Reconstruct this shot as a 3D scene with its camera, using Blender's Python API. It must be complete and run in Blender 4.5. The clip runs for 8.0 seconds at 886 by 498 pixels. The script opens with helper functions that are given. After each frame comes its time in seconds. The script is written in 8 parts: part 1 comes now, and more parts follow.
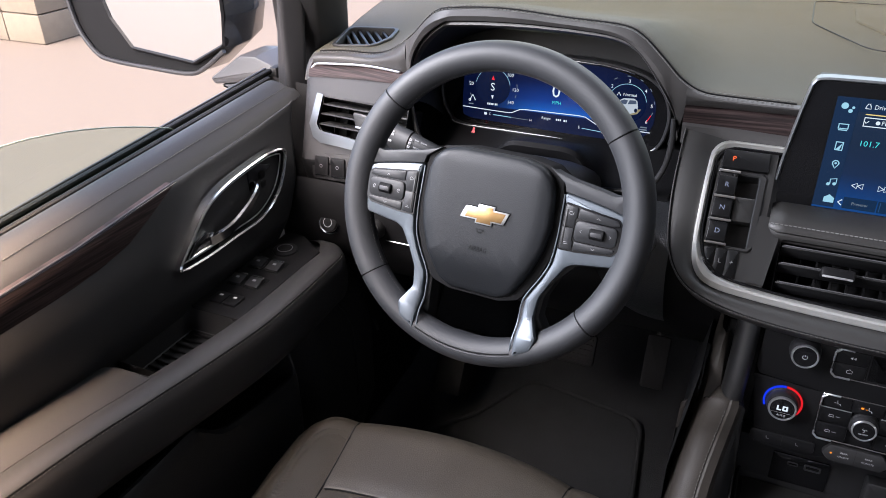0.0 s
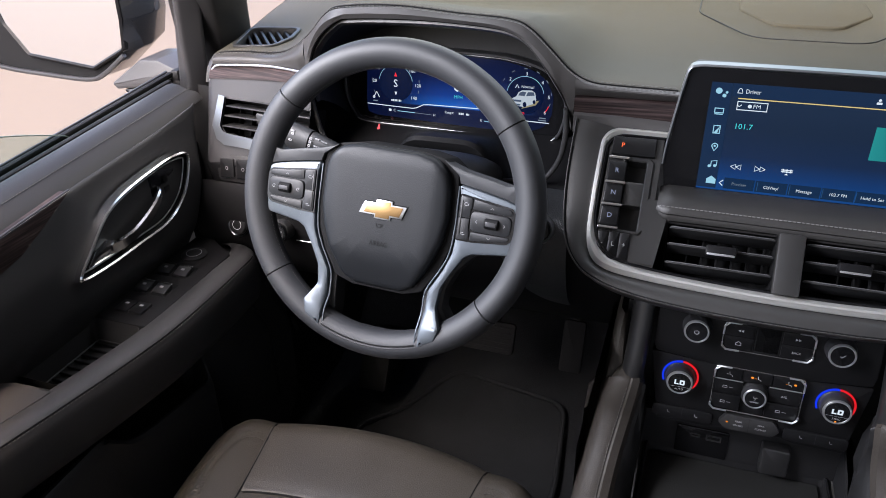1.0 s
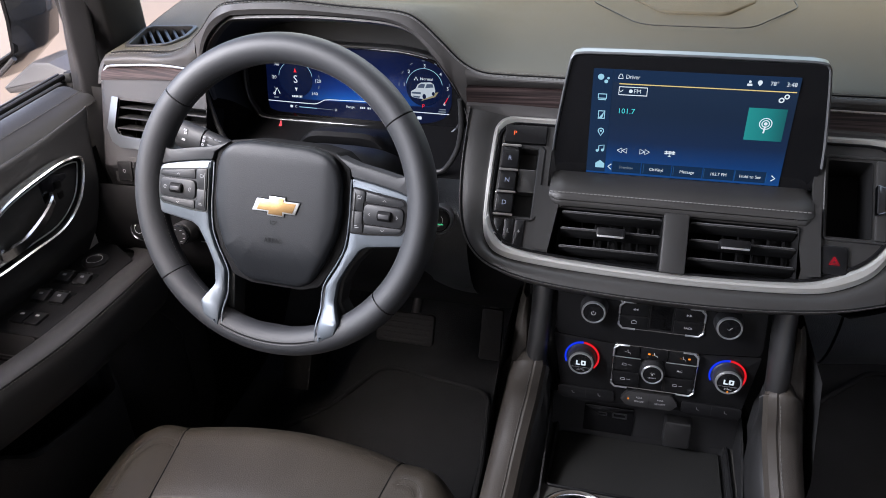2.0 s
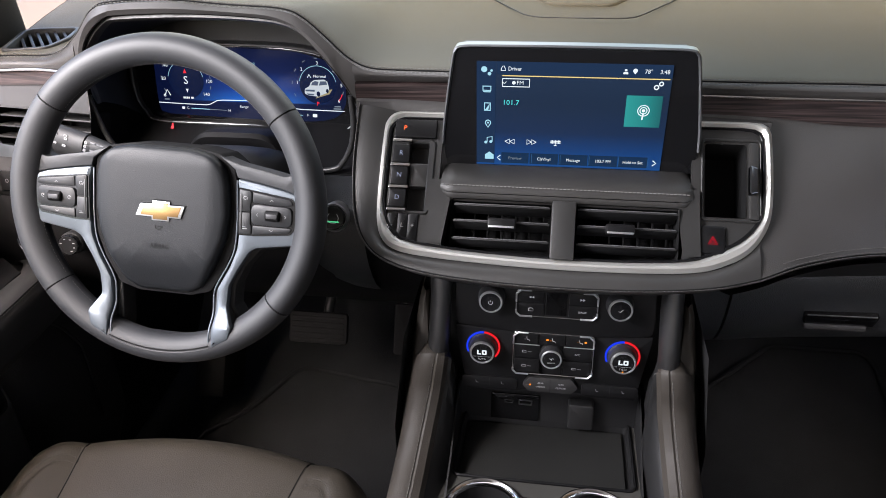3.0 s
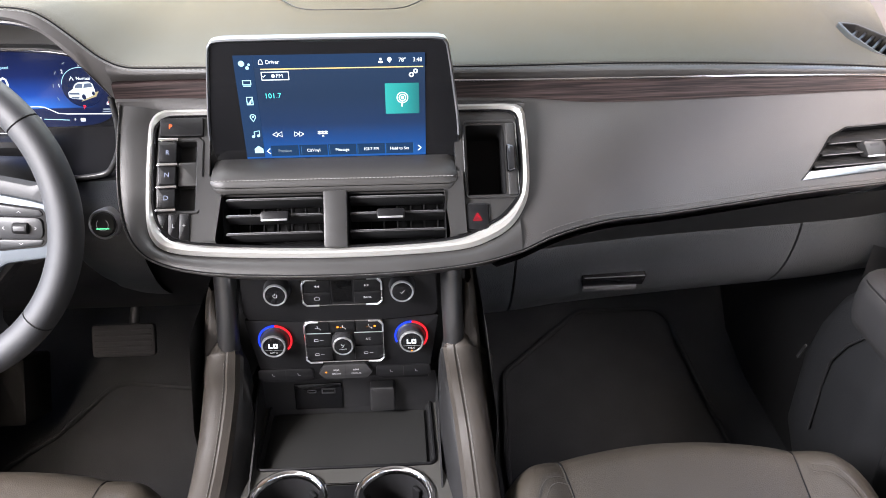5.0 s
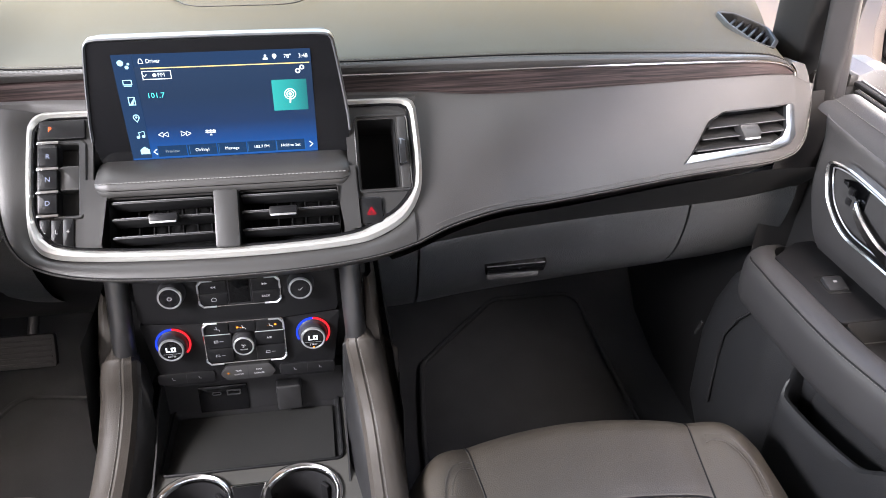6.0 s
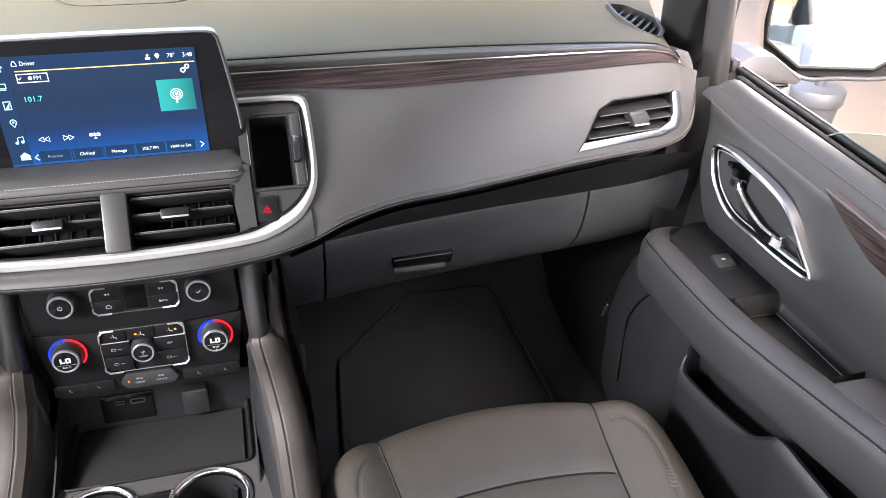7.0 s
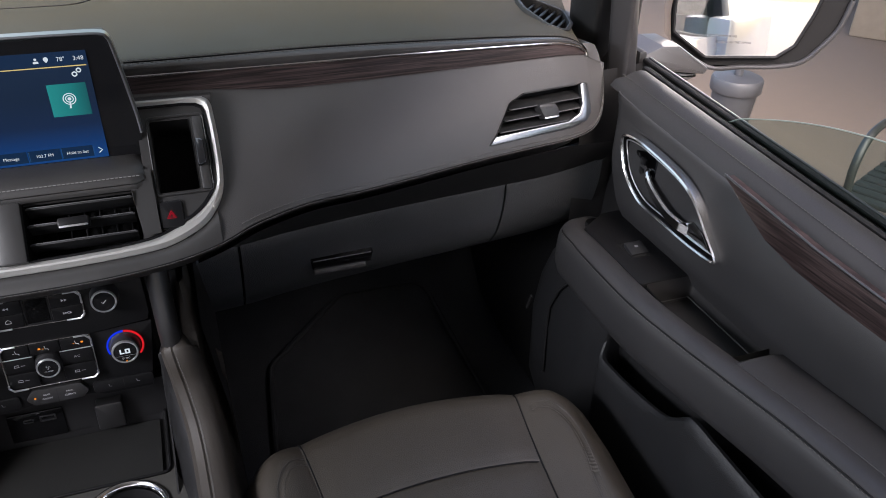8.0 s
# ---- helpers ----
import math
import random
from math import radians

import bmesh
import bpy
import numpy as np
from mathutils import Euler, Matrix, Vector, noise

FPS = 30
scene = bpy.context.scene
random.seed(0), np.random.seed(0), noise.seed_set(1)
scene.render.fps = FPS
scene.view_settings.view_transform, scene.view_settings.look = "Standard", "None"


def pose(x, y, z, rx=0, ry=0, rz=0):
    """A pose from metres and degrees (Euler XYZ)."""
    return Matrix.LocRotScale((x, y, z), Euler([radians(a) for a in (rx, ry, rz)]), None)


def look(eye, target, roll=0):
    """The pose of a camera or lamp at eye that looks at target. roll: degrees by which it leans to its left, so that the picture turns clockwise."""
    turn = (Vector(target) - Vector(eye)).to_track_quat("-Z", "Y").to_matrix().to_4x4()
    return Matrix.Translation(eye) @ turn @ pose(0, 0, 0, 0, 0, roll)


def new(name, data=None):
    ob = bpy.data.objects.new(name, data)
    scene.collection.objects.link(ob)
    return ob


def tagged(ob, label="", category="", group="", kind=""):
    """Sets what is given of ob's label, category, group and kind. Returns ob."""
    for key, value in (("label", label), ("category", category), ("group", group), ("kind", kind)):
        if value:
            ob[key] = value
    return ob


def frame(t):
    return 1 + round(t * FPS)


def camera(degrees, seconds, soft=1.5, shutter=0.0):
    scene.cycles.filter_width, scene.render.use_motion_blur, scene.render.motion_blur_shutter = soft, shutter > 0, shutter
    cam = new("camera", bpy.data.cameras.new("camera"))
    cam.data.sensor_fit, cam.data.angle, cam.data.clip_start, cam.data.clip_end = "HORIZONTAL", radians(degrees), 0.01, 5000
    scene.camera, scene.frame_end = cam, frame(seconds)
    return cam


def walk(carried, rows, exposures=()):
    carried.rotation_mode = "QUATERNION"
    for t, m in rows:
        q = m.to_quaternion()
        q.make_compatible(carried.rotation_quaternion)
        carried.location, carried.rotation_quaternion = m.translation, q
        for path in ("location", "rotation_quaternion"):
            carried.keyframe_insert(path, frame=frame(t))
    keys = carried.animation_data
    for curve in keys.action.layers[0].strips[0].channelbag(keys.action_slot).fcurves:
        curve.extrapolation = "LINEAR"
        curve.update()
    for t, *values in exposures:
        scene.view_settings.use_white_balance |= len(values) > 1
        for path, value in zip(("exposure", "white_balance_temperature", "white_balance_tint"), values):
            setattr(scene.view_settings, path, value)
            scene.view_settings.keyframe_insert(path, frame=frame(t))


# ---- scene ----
cam = camera(60.6, 8.0, soft=0.9)
PATH = [
    (0, (-0.164, -0.72, 1.654), (-0.899, 0.861, 0.675), -1.2),
    (0.5, (-0.143, -0.717, 1.654), (-0.817, 0.89, 0.672), -1.3),
    (1, (-0.116, -0.715, 1.656), (-0.704, 0.922, 0.667), -1.4),
    (1.5, (-0.088, -0.711, 1.655), (-0.606, 0.944, 0.659), -1.5),
    (3, (-0.014, -0.699, 1.652), (-0.284, 1.003, 0.638), -1.3),
    (3.5, (0.009, -0.702, 1.655), (-0.174, 1.008, 0.633), -1.0),
    (4, (0.038, -0.704, 1.655), (-0.045, 1.01, 0.627), -0.7),
    (4.5, (0.062, -0.708, 1.655), (0.073, 1.006, 0.625), -0.3),
    (6, (0.129, -0.725, 1.66), (0.412, 0.955, 0.612), 0.9),
    (6.5, (0.148, -0.734, 1.663), (0.513, 0.926, 0.609), 1.2),
    (7, (0.169, -0.741, 1.663), (0.625, 0.895, 0.607), 1.5),
    (7.5, (0.186, -0.744, 1.662), (0.72, 0.868, 0.605), 1.7),
    (8, (0.208, -0.753, 1.661), (0.803, 0.838, 0.606), 1.7),
]
walk(cam, [(t, look(eye, target, roll)) for t, eye, target, roll in PATH],
     exposures=[(t, 3.5 + d, k - 600, 15) for t, d, k in ((0.0, -0.66, 7000), (0.5, -0.74, 7000), (1.5, -0.74, 6950), (3.0, -0.44, 7400), (3.5, 0.08, 7450), (4.0, 0.35, 7450), (4.5, 0.52, 7450), (6.0, 0.60, 7350), (7.6, 0.66, 7350), (7.8, 0.05, 7350), (8.0, -0.93, 7150))])

# ---- light ----
world = bpy.data.worlds.new("sky")
scene.world = world
world.use_nodes = True
wn = world.node_tree
sky = wn.nodes.new("ShaderNodeTexSky")
sky.sky_type, sky.sun_disc = "NISHITA", False
sky.sun_elevation, sky.sun_rotation = radians(50), radians(190)
sky.air_density, sky.dust_density, sky.ozone_density = 0.9, 4.0, 0.8
wn.nodes["Background"].inputs["Strength"].default_value = 0.15
wn.links.new(sky.outputs[0], wn.nodes["Background"].inputs["Color"])
sun = new("sun", bpy.data.lights.new("sun", "SUN"))
sun.data.energy, sun.data.angle, sun.data.color = 0.8, radians(60), (1.0, 0.95, 0.87)
sun.matrix_world = look((-1.2, -6.2, 7.4), (0, 0, 0))
# added lamp in the upper part of the driver's window, in place of stronger daylight
window_fill = new("window_fill", bpy.data.lights.new("window_fill", "AREA"))
window_fill.data.shape, window_fill.data.size, window_fill.data.size_y = "RECTANGLE", 0.62, 0.24
window_fill.data.energy, window_fill.data.color = 1.7, (0.95, 0.965, 1.0)
window_fill.data.spread = radians(105)
window_fill.matrix_world = look((-0.83, -0.36, 1.70), (0.17, 0.02, 1.27))
# added lamp in the driver's half of the windscreen, in place of stronger sky light
windscreen_fill = new("windscreen_fill", bpy.data.lights.new("windscreen_fill", "AREA"))
windscreen_fill.data.shape, windscreen_fill.data.size, windscreen_fill.data.size_y = "RECTANGLE", 0.70, 0.30
windscreen_fill.data.energy, windscreen_fill.data.color = 0.42, (0.95, 0.97, 1.0)
windscreen_fill.matrix_world = look((-0.36, 0.42, 1.66), (-0.40, 0.22, 1.30))
# added narrow warm lamp over the door's armrest, only to brighten its pad
armrest_fill = new("armrest_fill", bpy.data.lights.new("armrest_fill", "AREA"))
armrest_fill.data.shape, armrest_fill.data.size, armrest_fill.data.size_y = "RECTANGLE", 0.70, 0.10
armrest_fill.data.energy, armrest_fill.data.color = 0.62, (1.0, 0.70, 0.46)
armrest_fill.data.spread = radians(28)
armrest_fill.matrix_world = look((-0.80, -0.52, 1.60), (-0.84, -0.45, 1.08)) @ pose(0, 0, 0, 0, 0, 90)

# ---- materials ----


def mat(name, color, rough=0.5, metal=0.0, grain=0.0, size=900.0, vary=0.15, kind="noise", coat=0.0, stretch=(1, 1, 1), spec=0.5):
    """A surface with fine relief (grain at 1/size m), and a slow variation of tone and gloss."""
    m = bpy.data.materials.new(name)
    m.use_nodes = True
    t = m.node_tree
    b = t.nodes["Principled BSDF"]
    b.inputs["Metallic"].default_value = metal
    b.inputs["Coat Weight"].default_value = coat
    b.inputs["Specular IOR Level"].default_value = spec
    co = t.nodes.new("ShaderNodeTexCoord")
    mp = t.nodes.new("ShaderNodeMapping")
    mp.inputs["Scale"].default_value = stretch
    t.links.new(co.outputs["Object"], mp.inputs["Vector"])
    slow = t.nodes.new("ShaderNodeTexNoise")
    slow.inputs["Scale"].default_value, slow.inputs["Detail"].default_value = 14.0, 5.0
    t.links.new(mp.outputs[0], slow.inputs["Vector"])
    ramp = t.nodes.new("ShaderNodeMix")
    ramp.data_type = "RGBA"
    ramp.inputs["A"].default_value = (*[c * (1 - vary) for c in color], 1)
    ramp.inputs["B"].default_value = (*[min(1, c * (1 + vary)) for c in color], 1)
    t.links.new(slow.outputs["Fac"], ramp.inputs["Factor"])
    t.links.new(ramp.outputs["Result"], b.inputs["Base Color"])
    rr = t.nodes.new("ShaderNodeMapRange")
    rr.inputs["To Min"].default_value, rr.inputs["To Max"].default_value = max(0.02, rough * 0.88), min(1, rough * 1.12)
    t.links.new(slow.outputs["Fac"], rr.inputs["Value"])
    t.links.new(rr.outputs[0], b.inputs["Roughness"])
    if grain:
        if kind == "leather":
            tex = t.nodes.new("ShaderNodeTexVoronoi")
            tex.inputs["Scale"].default_value = size
            out = tex.outputs["Distance"]
        else:
            tex = t.nodes.new("ShaderNodeTexNoise")
            tex.inputs["Scale"].default_value, tex.inputs["Detail"].default_value = size, 3.0
            out = tex.outputs["Fac"]
        t.links.new(mp.outputs[0], tex.inputs["Vector"])
        bump = t.nodes.new("ShaderNodeBump")
        bump.inputs["Strength"].default_value, bump.inputs["Distance"].default_value = grain, 0.0006
        t.links.new(out, bump.inputs["Height"])
        t.links.new(bump.outputs[0], b.inputs["Normal"])
    return m


LIT = 0.125  # how bright lit marks and displays are against the daylight


def glow(name, color, strength):
    m = bpy.data.materials.new(name)
    m.use_nodes = True
    b = m.node_tree.nodes["Principled BSDF"]
    b.inputs["Base Color"].default_value = (*[c * 0.03 for c in color], 1)
    b.inputs["Roughness"].default_value = 0.25
    b.inputs["Specular IOR Level"].default_value = 0.12
    b.inputs["Emission Color"].default_value = (*color, 1)
    b.inputs["Emission Strength"].default_value = strength * LIT
    return m


def glow_ramp(name, axis, lo, hi, stops, strength, centre=None):
    """A lit display whose colour runs along one axis of the place."""
    m = bpy.data.materials.new(name)
    m.use_nodes = True
    t = m.node_tree
    b = t.nodes["Principled BSDF"]
    b.inputs["Base Color"].default_value = (0.004, 0.005, 0.007, 1)
    b.inputs["Roughness"].default_value = 0.12
    b.inputs["Specular IOR Level"].default_value = 0.12
    co = t.nodes.new("ShaderNodeTexCoord")
    sep = t.nodes.new("ShaderNodeSeparateXYZ")
    t.links.new(co.outputs["Object"], sep.inputs[0])
    mr = t.nodes.new("ShaderNodeMapRange")
    mr.inputs["From Min"].default_value, mr.inputs["From Max"].default_value = lo, hi
    t.links.new(sep.outputs[axis], mr.inputs["Value"])
    ra = t.nodes.new("ShaderNodeValToRGB")
    el = ra.color_ramp.elements
    el[0].position, el[0].color = stops[0][0], (*stops[0][1], 1)
    el[1].position, el[1].color = stops[-1][0], (*stops[-1][1], 1)
    for p, c in stops[1:-1]:
        e = el.new(p)
        e.color = (*c, 1)
    t.links.new(mr.outputs[0], ra.inputs[0])
    t.links.new(ra.outputs[0], b.inputs["Emission Color"])
    b.inputs["Emission Strength"].default_value = strength * LIT
    if centre:
        # the glow fades to the sides of its middle
        off, ab, side, mixc = (t.nodes.new(k) for k in ("ShaderNodeMath", "ShaderNodeMath", "ShaderNodeMapRange", "ShaderNodeMix"))
        off.operation, ab.operation, mixc.data_type = "SUBTRACT", "ABSOLUTE", "RGBA"
        off.inputs[1].default_value = centre[0]
        side.interpolation_type = "SMOOTHSTEP"
        side.inputs["From Min"].default_value, side.inputs["From Max"].default_value = 0.02, centre[1]
        mixc.inputs["B"].default_value = (*stops[-1][1], 1)
        t.links.new(sep.outputs["X"], off.inputs[0])
        t.links.new(off.outputs[0], ab.inputs[0])
        t.links.new(ab.outputs[0], side.inputs["Value"])
        t.links.new(side.outputs[0], mixc.inputs["Factor"])
        t.links.new(ra.outputs[0], mixc.inputs["A"])
        t.links.new(mixc.outputs["Result"], b.inputs["Emission Color"])
    return m


def wood_mat():
    m = mat("dark_open_pore_wood", (0.05, 0.033, 0.03), 0.55, spec=0.2)
    t = m.node_tree
    b = t.nodes["Principled BSDF"]
    co = t.nodes["Texture Coordinate"]
    mp = t.nodes.new("ShaderNodeMapping")
    mp.inputs["Scale"].default_value = (11, 11, 460)
    t.links.new(co.outputs["Object"], mp.inputs["Vector"])
    n = t.nodes.new("ShaderNodeTexNoise")
    n.inputs["Scale"].default_value, n.inputs["Detail"].default_value, n.inputs["Distortion"].default_value = 1.0, 6.0, 0.6
    t.links.new(mp.outputs[0], n.inputs["Vector"])
    ra = t.nodes.new("ShaderNodeValToRGB")
    el = ra.color_ramp.elements
    el[0].position, el[0].color = 0.36, (0.008, 0.0052, 0.0052, 1)
    el[1].position, el[1].color = 0.68, (0.050, 0.034, 0.033, 1)
    e = el.new(0.5)
    e.color = (0.024, 0.0155, 0.0150, 1)
    t.links.new(n.outputs["Fac"], ra.inputs[0])
    t.links.new(ra.outputs[0], b.inputs["Base Color"])
    bump = t.nodes.new("ShaderNodeBump")
    bump.inputs["Strength"].default_value, bump.inputs["Distance"].default_value = 0.5, 0.0006
    t.links.new(n.outputs["Fac"], bump.inputs["Height"])
    t.links.new(bump.outputs[0], b.inputs["Normal"])
    return m


def glass_mat(name, tint):
    """A thin pane: tinted, and glossier where it is seen at a slant."""
    m = bpy.data.materials.new(name)
    m.use_nodes = True
    t = m.node_tree
    t.nodes.remove(t.nodes["Principled BSDF"])
    tr, gl, mx, lw, pw, ad = (t.nodes.new(k) for k in ("ShaderNodeBsdfTransparent", "ShaderNodeBsdfGlossy", "ShaderNodeMixShader", "ShaderNodeLayerWeight", "ShaderNodeMath", "ShaderNodeMath"))
    tr.inputs[0].default_value = (*tint, 1)
    gl.inputs["Roughness"].default_value = 0.02
    lw.inputs["Blend"].default_value = 0.5
    pw.operation, ad.operation = "POWER", "MULTIPLY_ADD"
    pw.inputs[1].default_value = 5.0
    ad.inputs[1].default_value, ad.inputs[2].default_value = 0.8, 0.04
    t.links.new(lw.outputs["Facing"], pw.inputs[0])
    t.links.new(pw.outputs[0], ad.inputs[0])
    t.links.new(ad.outputs[0], mx.inputs[0])
    t.links.new(tr.outputs[0], mx.inputs[1])
    t.links.new(gl.outputs[0], mx.inputs[2])
    t.links.new(mx.outputs[0], t.nodes["Material Output"].inputs["Surface"])
    return m


LEATHER = mat("black_dash_leather", (0.0462, 0.0440, 0.0434), 0.42, grain=0.26, size=1100, kind="leather")
# dash leather with shade put into its colour, for pod surround and shelf
SHADELEATHER = mat("shaded_dash_leather", (0.0275, 0.0265, 0.0258), 0.44, grain=0.16, size=1700, kind="leather")
CONSOLELEATHER = mat("dull_black_console_leather", (0.0400, 0.0345, 0.0292), 0.52, grain=0.4, size=1100, kind="leather", vary=0.2, spec=0.35)
AIRBAG = mat("grained_black_airbag_skin", (0.0072, 0.0082, 0.0098), 0.50, grain=0.22, size=1300, kind="leather", spec=0.30)
OUTERPANEL = mat("dark_blue_grey_panel_skin", (0.0275, 0.0272, 0.0295), 0.48, grain=0.2, size=1300, kind="leather")
DASHTOP = mat("soft_black_dash_skin", (0.047, 0.0425, 0.0315), 0.72, grain=0.3, size=1300, kind="leather", spec=0.3)
SEATLEATHER = mat("black_seat_leather", (0.0385, 0.0328, 0.0258), 0.42, grain=0.40, size=900, kind="leather", vary=0.2)
WHEELLEATHER = mat("smooth_black_wheel_leather", (0.0150, 0.0160, 0.0184), 0.58, grain=0.10, size=2000, kind="leather")
VINYL = mat("black_grained_vinyl", (0.0260, 0.0282, 0.0312), 0.36, grain=0.8, size=640, kind="leather")
# the grained vinyl again, its colour raised for window glare on the glovebox
GLOVEVINYL = mat("glossy_brightened_glovebox_vinyl", (0.038, 0.0408, 0.0445), 0.33, grain=0.8, size=640, kind="leather")
DOORSKIN = mat("black_door_skin", (0.0232, 0.0229, 0.0238), 0.50, grain=0.2, size=1500, kind="leather", spec=0.36)
PLASTIC = mat("satin_black_plastic", (0.0068, 0.0068, 0.0074), 0.45, grain=0.25, size=1400, spec=0.16)
SILLSKIN = mat("black_padded_sill_skin", (0.0165, 0.0162, 0.0166), 0.52, grain=0.2, size=1500, kind="leather", spec=0.33)
DOORPLASTIC = mat("black_door_plastic", (0.0105, 0.0109, 0.0119), 0.5, grain=0.45, size=800, kind="leather")
SMOOTH = mat("smooth_black_trim", (0.012, 0.012, 0.0125), 0.5, grain=0.15, size=1300, spec=0.3)
DARK = mat("matt_black_plastic", (0.0112, 0.0112, 0.0120), 0.55, grain=0.2, size=1200)
PODFACE = mat("charcoal_pod_face", (0.0215, 0.0210, 0.0208), 0.42, grain=0.2, size=1500)
SLATGREY = mat("grey_slat_plastic", (0.021, 0.0208, 0.0214), 0.42, grain=0.2, size=1500)
GREYPLASTIC = mat("dark_grey_satin_plastic", (0.022, 0.0218, 0.0222), 0.38, grain=0.2, size=1500)
BUTTON = mat("charcoal_button_plastic", (0.0065, 0.0065, 0.0072), 0.36, grain=0.15, size=1500, spec=0.25)
KEYGREY = mat("dark_grey_key_plastic", (0.014, 0.0145, 0.016), 0.40, grain=0.15, size=1500, spec=0.3)
PIANO = mat("piano_black_plastic", (0.0065, 0.0066, 0.0074), 0.10, vary=0.05, spec=0.3)
VOID = mat("deep_black_lining", (0.008, 0.008, 0.0084), 0.7, spec=0.1)
LENSRIM = mat("satin_grey_metal_rim", (0.60, 0.61, 0.63), 0.36, metal=0.9)
SILVER = mat("satin_silver_paint", (0.108, 0.124, 0.141), 0.46, metal=0.55, grain=0.1, size=600, vary=0.08)
VENTSILVER = mat("satin_silver_vent_trim", (0.185, 0.198, 0.212), 0.30, metal=0.95, grain=0.1, size=600, vary=0.08)
SCREENRIM = mat("satin_screen_rim", (0.20, 0.205, 0.215), 0.36, metal=0.9)
BRUSHED = mat("brushed_silver_trim", (0.60, 0.595, 0.57), 0.36, metal=0.68, grain=0.15, size=500, vary=0.10, stretch=(0.15, 1, 1))
CHROME = mat("bright_chrome", (0.80, 0.80, 0.80), 0.16, metal=1.0, vary=0.04)
GUNMETAL = mat("dark_smoked_chrome", (0.16, 0.17, 0.19), 0.22, metal=1.0, vary=0.08)
SMOKED = mat("black_smoked_metal", (0.085, 0.091, 0.104), 0.20, metal=1.0, vary=0.08)
GOLD = mat("gold_emblem_finish", (0.33, 0.205, 0.088), 0.45, metal=0.85, grain=0.2, size=900)
WOOD = wood_mat()
CARPET = mat("black_carpet_pile", (0.0185, 0.0195, 0.0208), 0.95, grain=1.0, size=520, vary=0.35, spec=0.1)
RUBBER = mat("black_rubber", (0.0055, 0.0055, 0.006), 0.7, grain=0.5, size=900, spec=0.2)
THREAD = mat("grey_thread", (0.17, 0.165, 0.16), 0.7)
PRINT = mat("pale_grey_print", (0.45, 0.45, 0.46), 0.5)
DIMPRINT = mat("grey_print", (0.22, 0.22, 0.23), 0.5)
BODY = mat("dark_grey_car_paint", (0.03, 0.031, 0.034), 0.25, metal=0.3, coat=0.8)
WHITEPAINT = mat("white_car_paint", (0.55, 0.54, 0.53), 0.3, coat=0.8, vary=0.03)
HEADLINER = mat("light_grey_headliner", (0.34, 0.335, 0.33), 0.9, grain=0.5, size=600)
GLASS = glass_mat("pale_green_glass", (0.66, 0.76, 0.73))
CLEAR = glass_mat("green_tinted_windscreen", (0.93, 0.86, 0.62))
GLASSEDGE = mat("ground_glass_edge", (0.16, 0.20, 0.18), 0.4)
PRIVACY = glass_mat("dark_privacy_glass", (0.18, 0.18, 0.18))
SEAMTHREAD = mat("pale_grey_thread", (0.085, 0.082, 0.078), 0.7)
EDGETHREAD = mat("dark_grey_thread", (0.055, 0.053, 0.05), 0.7)
MIDTHREAD = mat("mid_grey_thread", (0.12, 0.115, 0.11), 0.7)
PILLAR = mat("dark_satin_metal_paint", (0.085, 0.084, 0.086), 0.30, metal=0.8)
CONSOLE = mat("grey_satin_console_plastic", (0.055, 0.054, 0.050), 0.42, grain=0.2, size=1500)
SATINGREY = mat("dark_grey_satin_paint", (0.04, 0.04, 0.043), 0.38, metal=0.4)
MIRROR = mat("mirror_silver", (0.85, 0.87, 0.88), 0.02, metal=1.0, vary=0.01)
PAVING = mat("pale_sand_concrete", (0.128, 0.098, 0.073), 0.9, grain=0.5, size=90, vary=0.12)
STONE = mat("cream_limestone", (0.16, 0.13, 0.095), 0.9, grain=0.8, size=60, vary=0.2)
BINPAINT = mat("grey_bin_paint", (0.048, 0.050, 0.055), 0.5, grain=0.2, size=300)
ARMGREY = mat("grey_mirror_arm_plastic", (0.045, 0.045, 0.048), 0.40, grain=0.2, size=700)
HANDLEGREY = mat("mid_grey_satin_plastic", (0.075, 0.075, 0.077), 0.4)
IRON = mat("dark_green_cast_iron", (0.012, 0.015, 0.0135), 0.5, grain=0.4, size=300)
UI_WHITE = glow("display_white", (0.80, 0.92, 1.0), 1.0)
UI_CYAN = glow("display_cyan", (0.08, 0.75, 0.78), 1.0)
UI_ICON = glow("display_pale_blue", (0.40, 0.78, 0.95), 0.9)
UI_GREY = glow("display_grey", (0.30, 0.38, 0.46), 0.6)
UI_YELLOW = glow("display_yellow_line", (0.95, 0.72, 0.28), 0.9)
UI_PANEL = glow("display_tab_blue", (0.010, 0.034, 0.088), 0.9)
UI_TABLINE = glow("display_tab_line", (0.03, 0.11, 0.25), 0.9)
UI_BAR = glow("display_header_blue", (0.014, 0.036, 0.088), 0.9)
UI_RED = glow("lit_red", (1.0, 0.035, 0.06), 1.0)
UI_GEAR = glow("lit_orange_red", (1.0, 0.17, 0.06), 1.6)
UI_AMBER = glow("lit_amber", (1.0, 0.32, 0.04), 1.3)
UI_BLUE = glow("lit_blue_arc", (0.01, 0.05, 1.0), 0.9)
UI_HAZARD = glow("lit_crimson", (0.9, 0.02, 0.05), 0.55)
UI_REDARC = glow("lit_red_arc", (1.0, 0.02, 0.03), 0.85)
UI_LETTER = glow("lit_pale_letter", (0.55, 0.65, 0.90), 0.55)
UI_GREEN = glow("lit_green", (0.1, 0.9, 0.4), 0.7)
UI_CAR = glow("display_pale_grey", (0.62, 0.72, 0.80), 0.8)
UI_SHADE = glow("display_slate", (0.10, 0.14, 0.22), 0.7)
